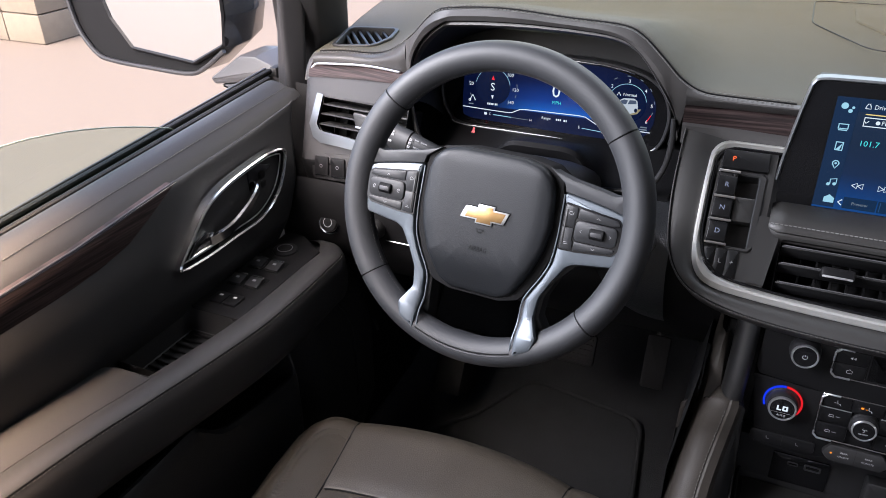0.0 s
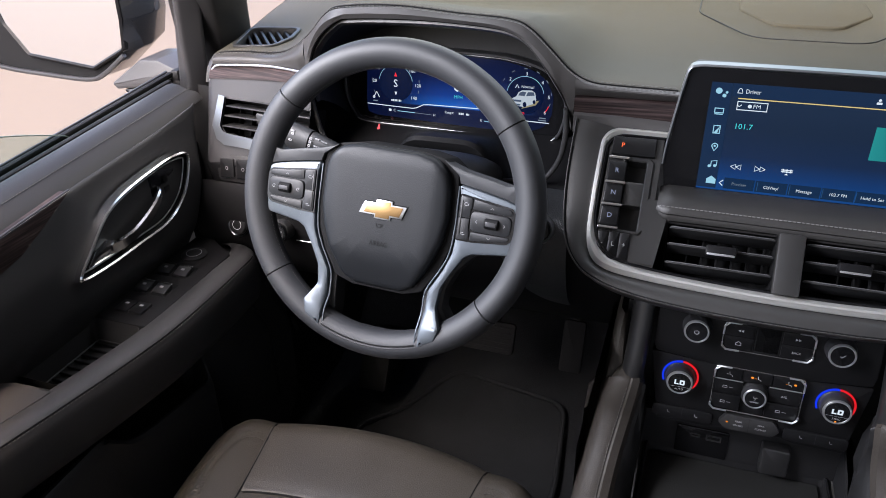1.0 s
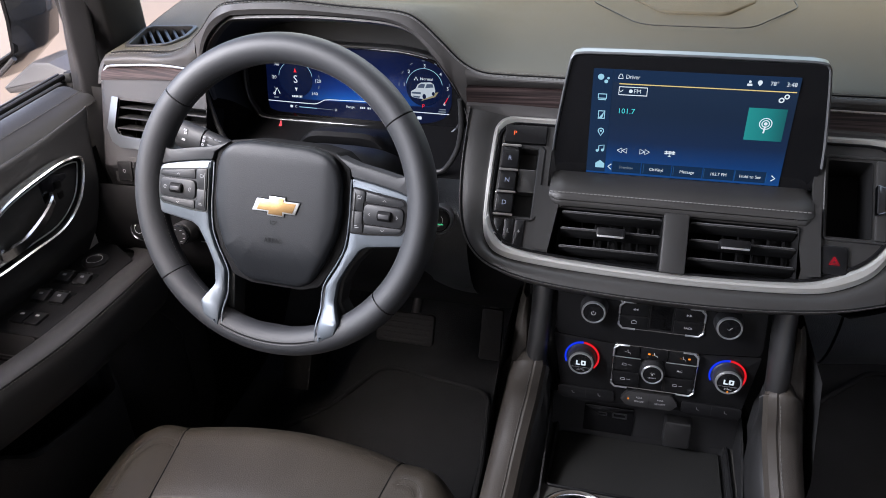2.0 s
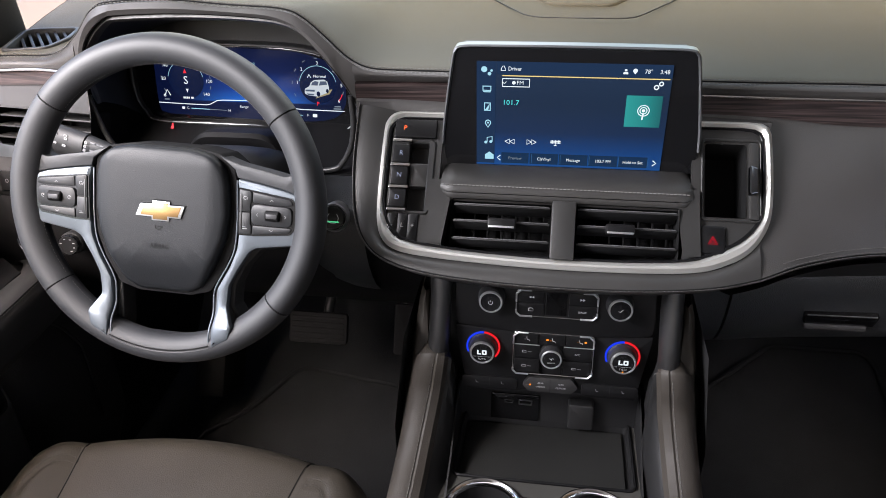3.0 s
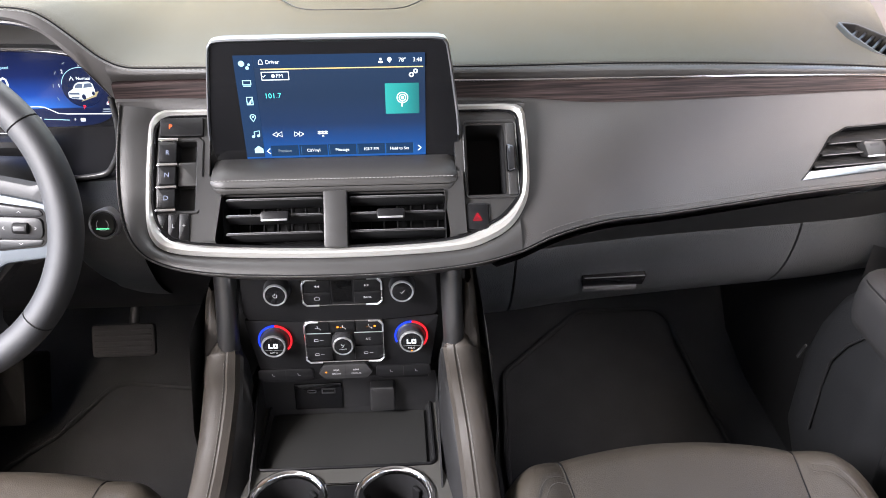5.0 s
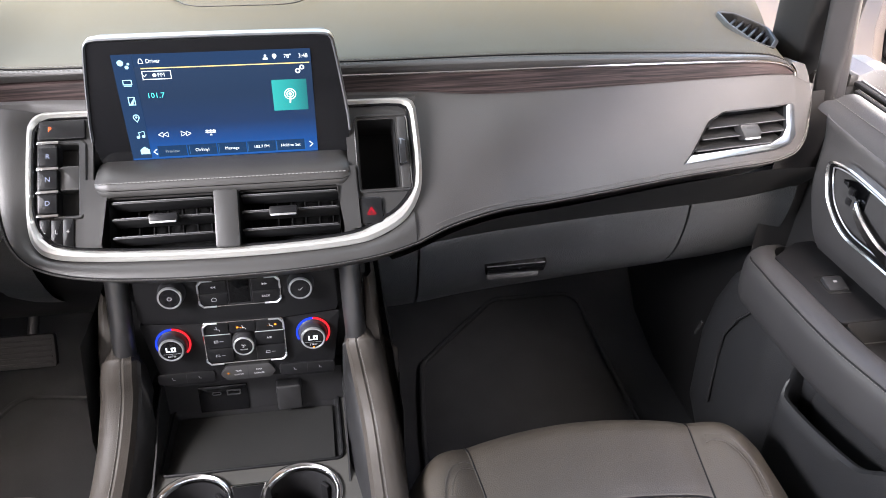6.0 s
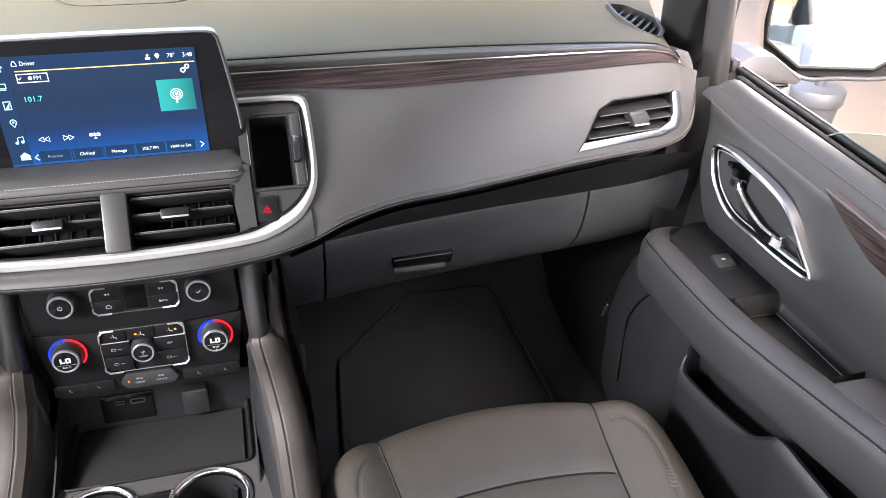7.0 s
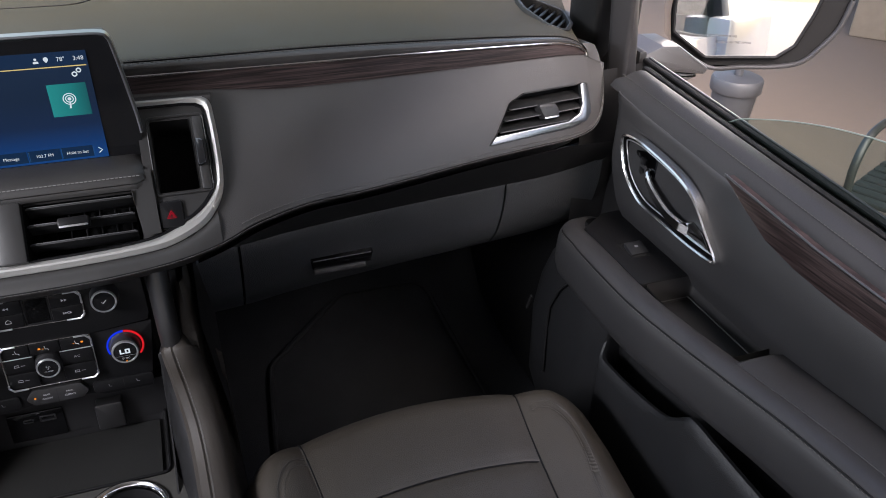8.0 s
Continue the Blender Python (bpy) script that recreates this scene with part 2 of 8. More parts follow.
UI_SAND = glow("display_sand", (0.55, 0.50, 0.32), 0.5)
UI_DEEP = glow("display_dial_navy", (0.004, 0.011, 0.050), 0.8)

# ---- builders ----


def thing(name, loc, label, category, group="", kind=""):
    e = new(name)
    e.empty_display_size = 0.05
    e.location = loc
    return tagged(e, label, category, group, kind)


def part(name, bm, material, parent, label="", angle=38.0, kind=""):
    """Links a bmesh, given in the world's metres, as one mesh under a thing or a part."""
    bmesh.ops.recalc_face_normals(bm, faces=bm.faces)
    me = bpy.data.meshes.new(name)
    bm.to_mesh(me)
    bm.free()
    me.materials.append(material)
    me.shade_smooth()
    me.set_sharp_from_angle(angle=radians(angle))
    ob = new(name, me)
    if parent is not None:
        ob.parent = parent
        if parent.type == "EMPTY":
            ob.matrix_parent_inverse = Matrix.Translation(-Vector(parent.location))
    if label or kind:
        tagged(ob, label, kind=kind)
    return ob


def plane(o, u, v):
    """A frame whose x and y lie in a plane through o and whose z is its normal."""
    u = Vector(u).normalized()
    v = (Vector(v) - u * Vector(v).dot(u)).normalized()
    n = u.cross(v)
    return Matrix.Translation(o) @ Matrix((u, v, n)).transposed().to_4x4()


def rise(m, n):
    return m @ Matrix.Translation((0, 0, n))


def spline(pts, n=8, closed=False):
    """A smooth curve through the points (Catmull-Rom), as tuples of any length."""
    p = [np.array(q, float) for q in pts]
    out = []
    k = len(p)
    for i in range(k if closed else k - 1):
        a, b, c, d = (p[j % k] if closed else p[min(max(j, 0), k - 1)] for j in (i - 1, i, i + 1, i + 2))
        for s in range(n):
            t = s / n
            out.append(0.5 * (2 * b + (c - a) * t + (2 * a - 5 * b + 4 * c - d) * t * t + (3 * b - a - 3 * c + d) * t ** 3))
    if not closed:
        out.append(p[-1])
    return [tuple(float(x) for x in q) for q in out]


def curve_at(ctrl):
    """A smooth function of x through rows (x, a, b, ...)."""
    c = np.array(spline(ctrl, 12))

    def f(x):
        return [float(np.interp(x, c[:, 0], c[:, k])) for k in range(1, c.shape[1])]
    return f


def rpoly(pts, r, seg=5):
    """A polygon with rounded corners; r is one radius or one for each corner."""
    k = len(pts)
    rs = r if isinstance(r, (list, tuple)) else [r] * k
    out = []
    for i in range(k):
        p, a, b = (Vector(pts[j % k]).to_2d() for j in (i, i - 1, i + 1))
        da, db = (a - p), (b - p)
        ang = da.angle(db)
        d = min(rs[i] / max(math.tan(ang / 2), 1e-4), 0.49 * da.length, 0.49 * db.length)
        if d < 1e-5:
            out.append(tuple(p))
            continue
        s, e = p + da.normalized() * d, p + db.normalized() * d
        for j in range(seg + 1):
            t = j / seg
            q = s * (1 - t) ** 2 + p * 2 * t * (1 - t) + e * t * t
            out.append(tuple(q))
    return out


def rrect(w, h, r, c=(0, 0), seg=5):
    return rpoly([(c[0] - w / 2, c[1] - h / 2), (c[0] + w / 2, c[1] - h / 2), (c[0] + w / 2, c[1] + h / 2), (c[0] - w / 2, c[1] + h / 2)], r, seg)


def span(u0, u1, v0, v1, r=0.0, seg=4):
    return rrect(u1 - u0, v1 - v0, r, ((u0 + u1) / 2, (v0 + v1) / 2), seg)


def circle(r, n=32, c=(0, 0)):
    return [(c[0] + r * math.cos(2 * math.pi * i / n), c[1] + r * math.sin(2 * math.pi * i / n)) for i in range(n)]


def shrink(pts, d):
    """An outline (counter-clockwise) drawn in by d."""
    k = len(pts)
    out = []
    for i in range(k):
        a, p, b = Vector(pts[i - 1]), Vector(pts[i]), Vector(pts[(i + 1) % k])
        t = ((p - a).normalized() + (b - p).normalized())
        if t.length < 1e-6:
            t = b - p
        t.normalize()
        out.append((p.x - t.y * d, p.y + t.x * d))
    return out


def skin(rows, closed_u=False, closed_v=False, bm=None):
    """A surface through rows of points."""
    bm = bm or bmesh.new()
    vs = [[bm.verts.new(p) for p in row] for row in rows]
    a, b = len(vs), len(vs[0])
    for i in range(a if closed_v else a - 1):
        for j in range(b if closed_u else b - 1):
            q = [vs[i][j], vs[i][(j + 1) % b], vs[(i + 1) % a][(j + 1) % b], vs[(i + 1) % a][j]]
            q = list(dict.fromkeys(q))
            if len(q) > 2:
                bm.faces.new(q)
    return bm


def lay(m, pts, n=0.0):
    return [m @ Vector((p[0], p[1], n)) for p in pts]


def plate(m, pts, t, bev=0.0, bm=None, base=0.0):
    """A slab of that outline on a plane, t proud of it, with a rounded upper edge."""
    bm = bm or bmesh.new()
    rings = [lay(m, pts, base)]
    if bev:
        rings += [lay(m, pts, t - bev), lay(m, shrink(pts, bev * 0.3), t - bev * 0.3), lay(m, shrink(pts, bev), t)]
    else:
        rings += [lay(m, pts, t)]
    k = len(pts)
    vs = [[bm.verts.new(p) for p in r] for r in rings]
    for a, b in zip(vs, vs[1:]):
        for j in range(k):
            bm.faces.new((a[j], a[(j + 1) % k], b[(j + 1) % k], b[j]))
    bm.faces.new(vs[-1])
    bm.faces.new(list(reversed(vs[0])))
    return bm


def frame_ring(m, outer, inner, t, bev=0.0, bm=None, base=0.0):
    """A raised frame between two outlines with the same number of points."""
    bm = bm or bmesh.new()
    rows = [lay(m, outer, base), lay(m, outer, t - bev), lay(m, shrink(outer, bev), t), lay(m, shrink(inner, -bev), t), lay(m, inner, t - bev), lay(m, inner, base)]
    return skin(rows, closed_u=True, bm=bm)


def well(m, outer, depth, taper=0.0, bm=None, top=0.0):
    """A recess: walls of that outline going down from the plane, and a bottom."""
    bm = bm or bmesh.new()
    a, b = lay(m, outer, top), lay(m, shrink(outer, taper) if taper else outer, -depth)
    skin([a, b], closed_u=True, bm=bm)
    bm.faces.new([bm.verts.new(p) for p in b])
    return bm


def box(m, size, bev=0.0, bm=None):
    """A bevelled box centred on the frame m."""
    bm = bm or bmesh.new()
    tmp = bmesh.new()
    bmesh.ops.create_cube(tmp, size=1, matrix=Matrix.Diagonal((*size, 1)))
    if bev:
        bmesh.ops.bevel(tmp, geom=tmp.edges[:], offset=bev, segments=2, profile=0.6, affect="EDGES")
    idx = {v: bm.verts.new(m @ v.co) for v in tmp.verts}
    for f in tmp.faces:
        bm.faces.new([idx[v] for v in f.verts])
    tmp.free()
    return bm


def turned(m, prof, n=36, bm=None, caps=(True, True)):
    """A turned body: profile rows (radius, height) about the frame's z."""
    bm = bm or bmesh.new()
    rows = []
    for r, h in prof:
        rows.append([m @ Vector((r * math.cos(2 * math.pi * i / n), r * math.sin(2 * math.pi * i / n), h)) for i in range(n)])
    skin(rows, closed_u=True, bm=bm)
    for ok, r, row in ((caps[0], prof[0][0], rows[0]), (caps[1], prof[-1][0], rows[-1])):
        if ok and r > 1e-5:
            bm.faces.new([bm.verts.new(p) for p in row])
    return bm


def sweep(path, section, up=(0, 0, 1), closed=False, scale=None, bm=None, cap=True):
    """A section of (side, up) offsets carried along a path."""
    p = [Vector(q) for q in path]
    k = len(p)
    rows = []
    for i in range(k):
        a, b = (p[i - 1], p[(i + 1) % k]) if closed else (p[max(i - 1, 0)], p[min(i + 1, k - 1)])
        t = (b - a).normalized()
        s = t.cross(Vector(up))
        s = s.normalized() if s.length > 1e-5 else Vector((1, 0, 0))
        w = s.cross(t)
        f = scale(i / (k - 1)) if scale else 1.0
        rows.append([p[i] + (s * c[0] + w * c[1]) * f for c in section])
    bm = skin(rows, closed_u=True, closed_v=closed, bm=bm)
    if cap and not closed:
        for row in (rows[0], rows[-1]):
            bm.faces.new([bm.verts.new(q) for q in row])
    return bm


def tube(path, r, n=10, closed=False, bm=None, scale=None):
    return sweep(path, circle(r, n), up=(0.13, 0.31, 0.94), closed=closed, bm=bm, scale=scale)


def stitches(path, up, pitch=0.0055, size=(0.0034, 0.0009, 0.0009), lift=0.0, bm=None):
    """A row of small stitches along a path, lifted along up."""
    bm = bm or bmesh.new()
    p = [Vector(q) for q in path]
    s, want = 0.0, 0.0
    for a, b in zip(p, p[1:]):
        d = (b - a).length
        while want < s + d and d > 0:
            t = (b - a).normalized()
            side = t.cross(Vector(up)).normalized()
            w = side.cross(t)
            c = a + t * (want - s) + w * lift
            box(Matrix.Translation(c) @ Matrix((t, side, w)).transposed().to_4x4(), size, 0.0, bm)
            want += pitch
        s += d
    return bm


def cut(bm, m, pts, front=None):
    """Cuts a convex outline, seen along the plane's normal, out of a surface."""
    inv = m.inverted()
    k = len(pts)
    area = sum(pts[i - 1][0] * pts[i][1] - pts[i][0] * pts[i - 1][1] for i in range(k))
    sgn = 1 if area > 0 else -1
    n3 = m.to_3x3()
    lo = [min(p[i] for p in pts) - 0.01 for i in (0, 1)]
    hi = [max(p[i] for p in pts) + 0.01 for i in (0, 1)]

    def near(f):
        c = inv @ f.calc_center_median()
        return all(lo[i] - 0.03 < c[i] < hi[i] + 0.03 for i in (0, 1)) and (front is None or abs(c.z) < front)
    for i in range(k):
        a, b = Vector(pts[i - 1]), Vector(pts[i])
        e = b - a
        if e.length < 1e-6:
            continue
        nn = n3 @ Vector((e.y * sgn, -e.x * sgn, 0))
        fs = [f for f in bm.faces if near(f)]
        geom = list({v for f in fs for v in f.verts}) + list({x for f in fs for x in f.edges}) + fs
        bmesh.ops.bisect_plane(bm, geom=geom, dist=1e-6, plane_co=m @ Vector((a.x, a.y, 0)), plane_no=nn)
    dead = []
    for f in bm.faces:
        c = inv @ f.calc_center_median()
        if front is not None and abs(c.z) > front:
            continue
        ok = True
        for i in range(k):
            a, b = Vector(pts[i - 1]), Vector(pts[i])
            e = b - a
            if ((c.x - a.x) * e.y - (c.y - a.y) * e.x) * sgn > 1e-7:
                ok = False
                break
        if ok:
            dead.append(f)
    bmesh.ops.delete(bm, geom=dead, context="FACES")
    return bm


def thick(bm, d):
    """Gives a surface a thickness."""
    bmesh.ops.recalc_face_normals(bm, faces=bm.faces)
    bmesh.ops.solidify(bm, geom=bm.faces[:], thickness=d)
    return bm


def writing(name, text, m, height, material, parent, align="CENTER", proud=0.0003, squeeze=1.0, label=""):
    """Letters lying on a frame, with their middle or left end at its origin."""
    cu = bpy.data.curves.new(name, "FONT")
    cu.body, cu.size, cu.align_x, cu.align_y, cu.extrude, cu.resolution_u = text, 1.0, align, "CENTER", 0.0, 2
    tmp = bpy.data.objects.new(name, cu)
    me = bpy.data.meshes.new_from_object(tmp)
    bpy.data.objects.remove(tmp)
    k = height / 0.70
    me.transform(m @ Matrix.Translation((0, 0, proud)) @ Matrix.Diagonal((k * squeeze, k, k, 1)))
    me.materials.clear()
    me.materials.append(material)
    ob = new(name, me)
    ob.parent = parent
    if parent.type == "EMPTY":
        ob.matrix_parent_inverse = Matrix.Translation(-Vector(parent.location))
    return tagged(ob, label)


def bars(m, rows, h, material, name, parent, proud=0.0003):
    """Small writing that cannot be read, as plain bars (u, v, width)."""
    bm = bmesh.new()
    for u, v, w in rows:
        bm.faces.new([bm.verts.new(p) for p in lay(m, span(u - w / 2, u + w / 2, v - h / 2, v + h / 2), proud)])
    return part(name, bm, material, parent)


def flat(m, pts, n=0.0004, bm=None):
    bm = bm or bmesh.new()
    bm.faces.new([bm.verts.new(p) for p in lay(m, pts, n)])
    return bm


def band(m, path, w, n=0.0004, bm=None):
    """A thin printed or lit line along a path on a plane."""
    bm = bm or bmesh.new()
    p = [Vector(q) for q in path]
    L, R = [], []
    for i in range(len(p)):
        t = (p[min(i + 1, len(p) - 1)] - p[max(i - 1, 0)]).normalized()
        L.append((p[i].x - t.y * w / 2, p[i].y + t.x * w / 2))
        R.append((p[i].x + t.y * w / 2, p[i].y - t.x * w / 2))
    return skin([lay(m, L, n), lay(m, R, n)], bm=bm)


def arc(r, a0, a1, n=24, c=(0, 0)):
    return [(c[0] + r * math.cos(radians(a0 + (a1 - a0) * i / n)), c[1] + r * math.sin(radians(a0 + (a1 - a0) * i / n))) for i in range(n + 1)]


def inside(poly, c):
    r = False
    for i in range(len(poly)):
        a, b_ = poly[i - 1], poly[i]
        if (a[1] > c.y) != (b_[1] > c.y) and c.x < (b_[0] - a[0]) * (c.y - a[1]) / (b_[1] - a[1]) + a[0]:
            r = not r
    return r

# ---- frames of the main surfaces ----
FASCIA = plane((0, 0.118, 1.205), (1, 0, 0), (0, 0.689, 0.725))
SCREEN = plane((0.005, 0.1765, 1.3245), (1, 0.006, 0), (0, -0.03, 1))
PANEL = plane((0, 0.113, 1.04), (1, 0, 0), (0, 0.12, 1))
WHEEL = plane((-0.4500, 0.0250, 1.2610), (0.9992, -0.0137, -0.0377), (0, 0.342, 0.940))
CLUSTER = plane((-0.476, 0.366, 1.290), (1, 0, 0), (0, 0.10, 1))

# ---- outside ----
ground = part("ground", skin([[(x, y, 0.0) for x in (-300, -40, -8, 8, 40, 300)] for y in (-300, -40, -8, 8, 40, 300)]), PAVING, None)
tagged(ground, "pale sand-coloured concrete paving outside the car", "ground", kind="structure")


def pier(x, y, w, h):
    """A square stone pier of laid courses."""
    t = thing("stone_pier", (x, y, 0), "cream limestone pier standing on the paving", "pier")
    z, k = 0.0, 0
    while z < h:
        for sx in (-1, 1):
            for sy in (-1, 1):
                ww = w / 2
                b = box(Matrix.Translation((x + sx * ww / 2, y + sy * ww / 2, z + 0.13)), (ww - 0.012, ww - 0.012, 0.25), 0.012)
                part("stone", b, STONE, t)
        z += 0.26
        k += 1


pier(-6.64, 4.42, 0.93, 2.6)


def bin_():
    t = thing("post_bucket", (3.02, 2.38, 0), "grey bucket holding a short post on the paving", "bucket")
    m = Matrix.Translation((3.02, 2.38, 0))
    part("drum", turned(m, [(0.088, 0.0), (0.095, 0.01), (0.118, 0.285), (0.130, 0.290)]), BINPAINT, t)
    part("lid", turned(m, [(0.131, 0.285), (0.134, 0.292), (0.134, 0.345), (0.126, 0.358), (0.06, 0.366), (0.0001, 0.368)]), BINPAINT, t)
    part("post", turned(m, [(0.024, 0.36), (0.024, 0.80), (0.02, 0.81)], 12), BINPAINT, t)


bin_()


def bench():
    """A park bench: two cast arms with curled fronts, a slatted seat and a slatted back."""
    t = thing("park_bench", (3.05, 1.25, 0), "dark cast-iron park bench with a slatted seat on the paving", "bench")
    base = pose(2.43, 1.03, 0, 0, 0, -66)
    for x in (0.0, 1.15):
        arm = spline([(x, 0.0, 0.0), (x, 0.02, 0.20), (x, -0.03, 0.40), (x, -0.05, 0.55), (x, 0.0, 0.635), (x, 0.10, 0.66), (x, 0.28, 0.655), (x, 0.42, 0.66)], 6)
        part("arm", tube([base @ Vector(p) for p in arm], 0.015, 12), IRON, t)
        part("leg", tube([base @ Vector(p) for p in spline([(x, 0.40, 0.0), (x, 0.40, 0.25), (x, 0.42, 0.45), (x, 0.50, 0.85)], 5)], 0.020, 10), IRON, t)
        part("rail", tube([base @ Vector(p) for p in ((x, -0.02, 0.40), (x, 0.42, 0.39))], 0.016, 10), IRON, t)
    for k in range(7):
        part("slat", box(base @ Matrix.Translation((0.575, -0.01 + k * 0.062, 0.425)), (1.19, 0.045, 0.018), 0.004), IRON, t)
    for k in range(5):
        part("slat", box(base @ Matrix.Translation((0.575, 0.445 + k * 0.014, 0.52 + k * 0.075)) @ pose(0, 0, 0, 78, 0, 0), (1.19, 0.05, 0.016), 0.004), IRON, t)


bench()
block = thing("stone_block", (6.15, 3.83, 0), "pale stone block standing on the paving", "stone block")
part("body", box(Matrix.Translation((6.15, 3.83, 0.22)) @ pose(0, 0, 0, 0, 0, 41), (1.3, 1.1, 0.44), 0.02), STONE, block)
part("cap", box(Matrix.Translation((6.15, 3.83, 0.47)) @ pose(0, 0, 0, 0, 0, 41), (1.36, 1.16, 0.06), 0.015), STONE, block)

# ---- car shell ----
shell = thing("car_body", (0, 0, 0.35), "dark car body shell with roof, pillars and floor", "car body", kind="structure")


def floor_row(x):
    return [(x, y, z) for y, z in ((-2.0, 0.47), (-0.6, 0.47), (0.42, 0.47), (0.62, 0.475), (0.76, 0.51), (0.90, 0.63), (0.99, 0.85), (1.02, 1.30))]


part("floor", thick(skin([floor_row(x) for x in np.linspace(-0.90, 0.90, 25)]), 0.03), CARPET, shell, "black carpet on the car floor")
roof = [(-2.1, 1.86), (-1.2, 1.91), (-0.90, 1.916), (-0.4, 1.92), (-0.08, 1.90), (0.12, 1.87), (0.20, 1.84)]
rb = skin([[(x, y, z - 0.10 * abs(x / 0.74) ** 3) for y, z in roof] for x in np.linspace(-0.76, 0.76, 21)])
part("roof", thick(rb, 0.04), HEADLINER, shell, "pale grey headliner")
part("rear_wall", box(Matrix.Translation((0, -2.08, 0.80)), (1.86, 0.06, 0.86), 0.01), HEADLINER, shell)
part("rear_header", box(Matrix.Translation((0, -2.08, 1.78)), (1.5, 0.06, 0.16), 0.01), HEADLINER, shell)
for s in (-1, 1):
    part("side_wall", box(Matrix.Translation((s * 0.99, -1.45, 0.80)), (0.08, 1.24, 0.92), 0.02), WHITEPAINT, shell)
    part("front_side", box(Matrix.Translation((s * 0.955, 0.80, 0.82)), (0.06, 0.86, 0.90), 0.02), DARK, shell)
    rows = []
    for f in np.linspace(0, 1, 7):
        c = Vector((s * (0.962 - 0.225 * f), 0.460 - 0.34 * f, 1.22 + 0.64 * f))
        w, d = 0.046, 0.055
        rows.append([c + Vector((s * a * w, b * d, 0)) for a, b in spline([(-1, -0.7), (-0.75, -1), (0.6, -1), (1, -0.6), (1, 0.9), (-0.6, 1), (-1, 0.5)], 4, True)])
    part("windscreen_pillar", skin(rows, closed_u=True), DARK, shell, "black trimmed windscreen pillar")
    part("centre_pillar", box(Matrix.Translation((s * 0.90, -0.98, 1.50)) @ pose(0, 0, 0, 0, -s * 14, 0), (0.06, 0.14, 0.80), 0.02), DARK, shell)
for s in (-1, 1):
    part("kick_panel", skin([[(s * (0.878 + 0.012 * k), y, z) for y in (0.235, 0.29, 0.5, 0.8, 1.05)] for k, z in enumerate((0.45, 0.65, 0.85, 1.02, 1.18))]), SMOOTH, shell, "black side panel of the footwell")
part("windscreen", (skin([[(x, 1.02 - 0.86 * f - 0.10 * abs(x) ** 2, 1.32 + 0.53 * f) for x in np.linspace(-0.84 + 0.13 * f, 0.84 - 0.13 * f, 13)] for f in np.linspace(0, 1, 5)])), CLEAR, shell)
for s in (-1, 1):
    part("rear_side_glass", skin([[(s * (0.97 - 0.19 * f), y, 1.26 + 0.58 * f) for y in (-1.06, -1.6, -2.06)] for f in (0, 0.5, 1)]), PRIVACY, shell)
part("rear_glass", skin([[(x, -2.085 + 0.03 * f, 1.22 + 0.5 * f) for x in (-0.9, 0.0, 0.9)] for f in (0, 1)]), PRIVACY, shell)

# unseen wall, roof and pillars, added to shade the passenger's side of the paving
shade_wall = part("unseen_wall_east", box(Matrix.Translation((9.0, 1.5, 2.1)), (0.3, 15.0, 4.2), 0.02), STONE, None)
tagged(shade_wall, "unseen cream stone wall added to shade the paving", "wall", kind="structure")
shade_roof = part("ceiling", box(Matrix.Translation((6.0, 1.5, 4.30)), (6.4, 15.0, 0.2), 0.02), STONE, None)
tagged(shade_roof, "unseen plain cream roof added to shade the paving", "ceiling", kind="structure")
for y in (-5.6, 8.6):
    post_ = part("pillar", box(Matrix.Translation((3.1, y, 2.1)), (0.4, 0.4, 4.2), 0.02), STONE, None)
    tagged(post_, "unseen square cream pillar under the added shade roof", "pillar", kind="structure")

# ---- dashboard ----
dash = thing("dashboard", (0, 0.5, 0.9), "black stitched leather dashboard with dark wood trim strip", "dashboard")
# rear edge of the upper skin: x, y, z
EDGE = [(-0.90, 0.300, 1.330), (-0.862, 0.288, 1.338), (-0.83, 0.283, 1.346), (-0.79, 0.281, 1.350), (-0.735, 0.278, 1.352), (-0.69, 0.255, 1.369), (-0.645, 0.232, 1.400),
        (-0.606, 0.214, 1.434), (-0.572, 0.208, 1.444), (-0.50, 0.206, 1.448), (-0.42, 0.206, 1.443), (-0.352, 0.207, 1.439), (-0.326, 0.209, 1.428), (-0.300, 0.211, 1.404),
        (-0.276, 0.213, 1.380), (-0.250, 0.215, 1.366), (-0.21, 0.220, 1.362), (-0.14, 0.228, 1.359), (0.16, 0.238, 1.352), (0.40, 0.260, 1.346), (0.62, 0.276, 1.336), (0.76, 0.284, 1.327), (0.800, 0.286, 1.319), (0.824, 0.288, 1.305), (0.838, 0.290, 1.286), (0.845, 0.292, 1.262)]
edge = curve_at(EDGE)
XS = sorted(set([round(x, 4) for x in np.linspace(-0.853, 0.845, 116)] + [round(x, 4) for x in np.linspace(0.78, 0.845, 18)] + [round(x, 4) for x in np.linspace(-0.70, -0.24, 70)]))


def top_z(x, y):
    ye, ze = edge(x)
    base = 1.348 + 0.022 * min(1, max(0, (y - 0.28) / 0.2)) - 0.03 * max(0, (abs(x) - 0.7) / 0.2) ** 2 * 0.5
    f = min(1, max(0, (y - ye) / 0.42))
    f = f * f * (3 - 2 * f)
    base -= max(0, x - 0.76) * 0.42
    return ze * (1 - f) + base * f


def flare(x, y):
    """The skin widens forwards at both ends."""
    return (max(0.0, (x - 0.72) / 0.125) * 0.30 - max(0.0, (-0.76 - x) / 0.093) * 0.14) * (y - edge(x)[0])


def skin_z(xw, y):
    x = xw
    for _ in range(12):
        x = xw - flare(x, y)
    return top_z(x, y)


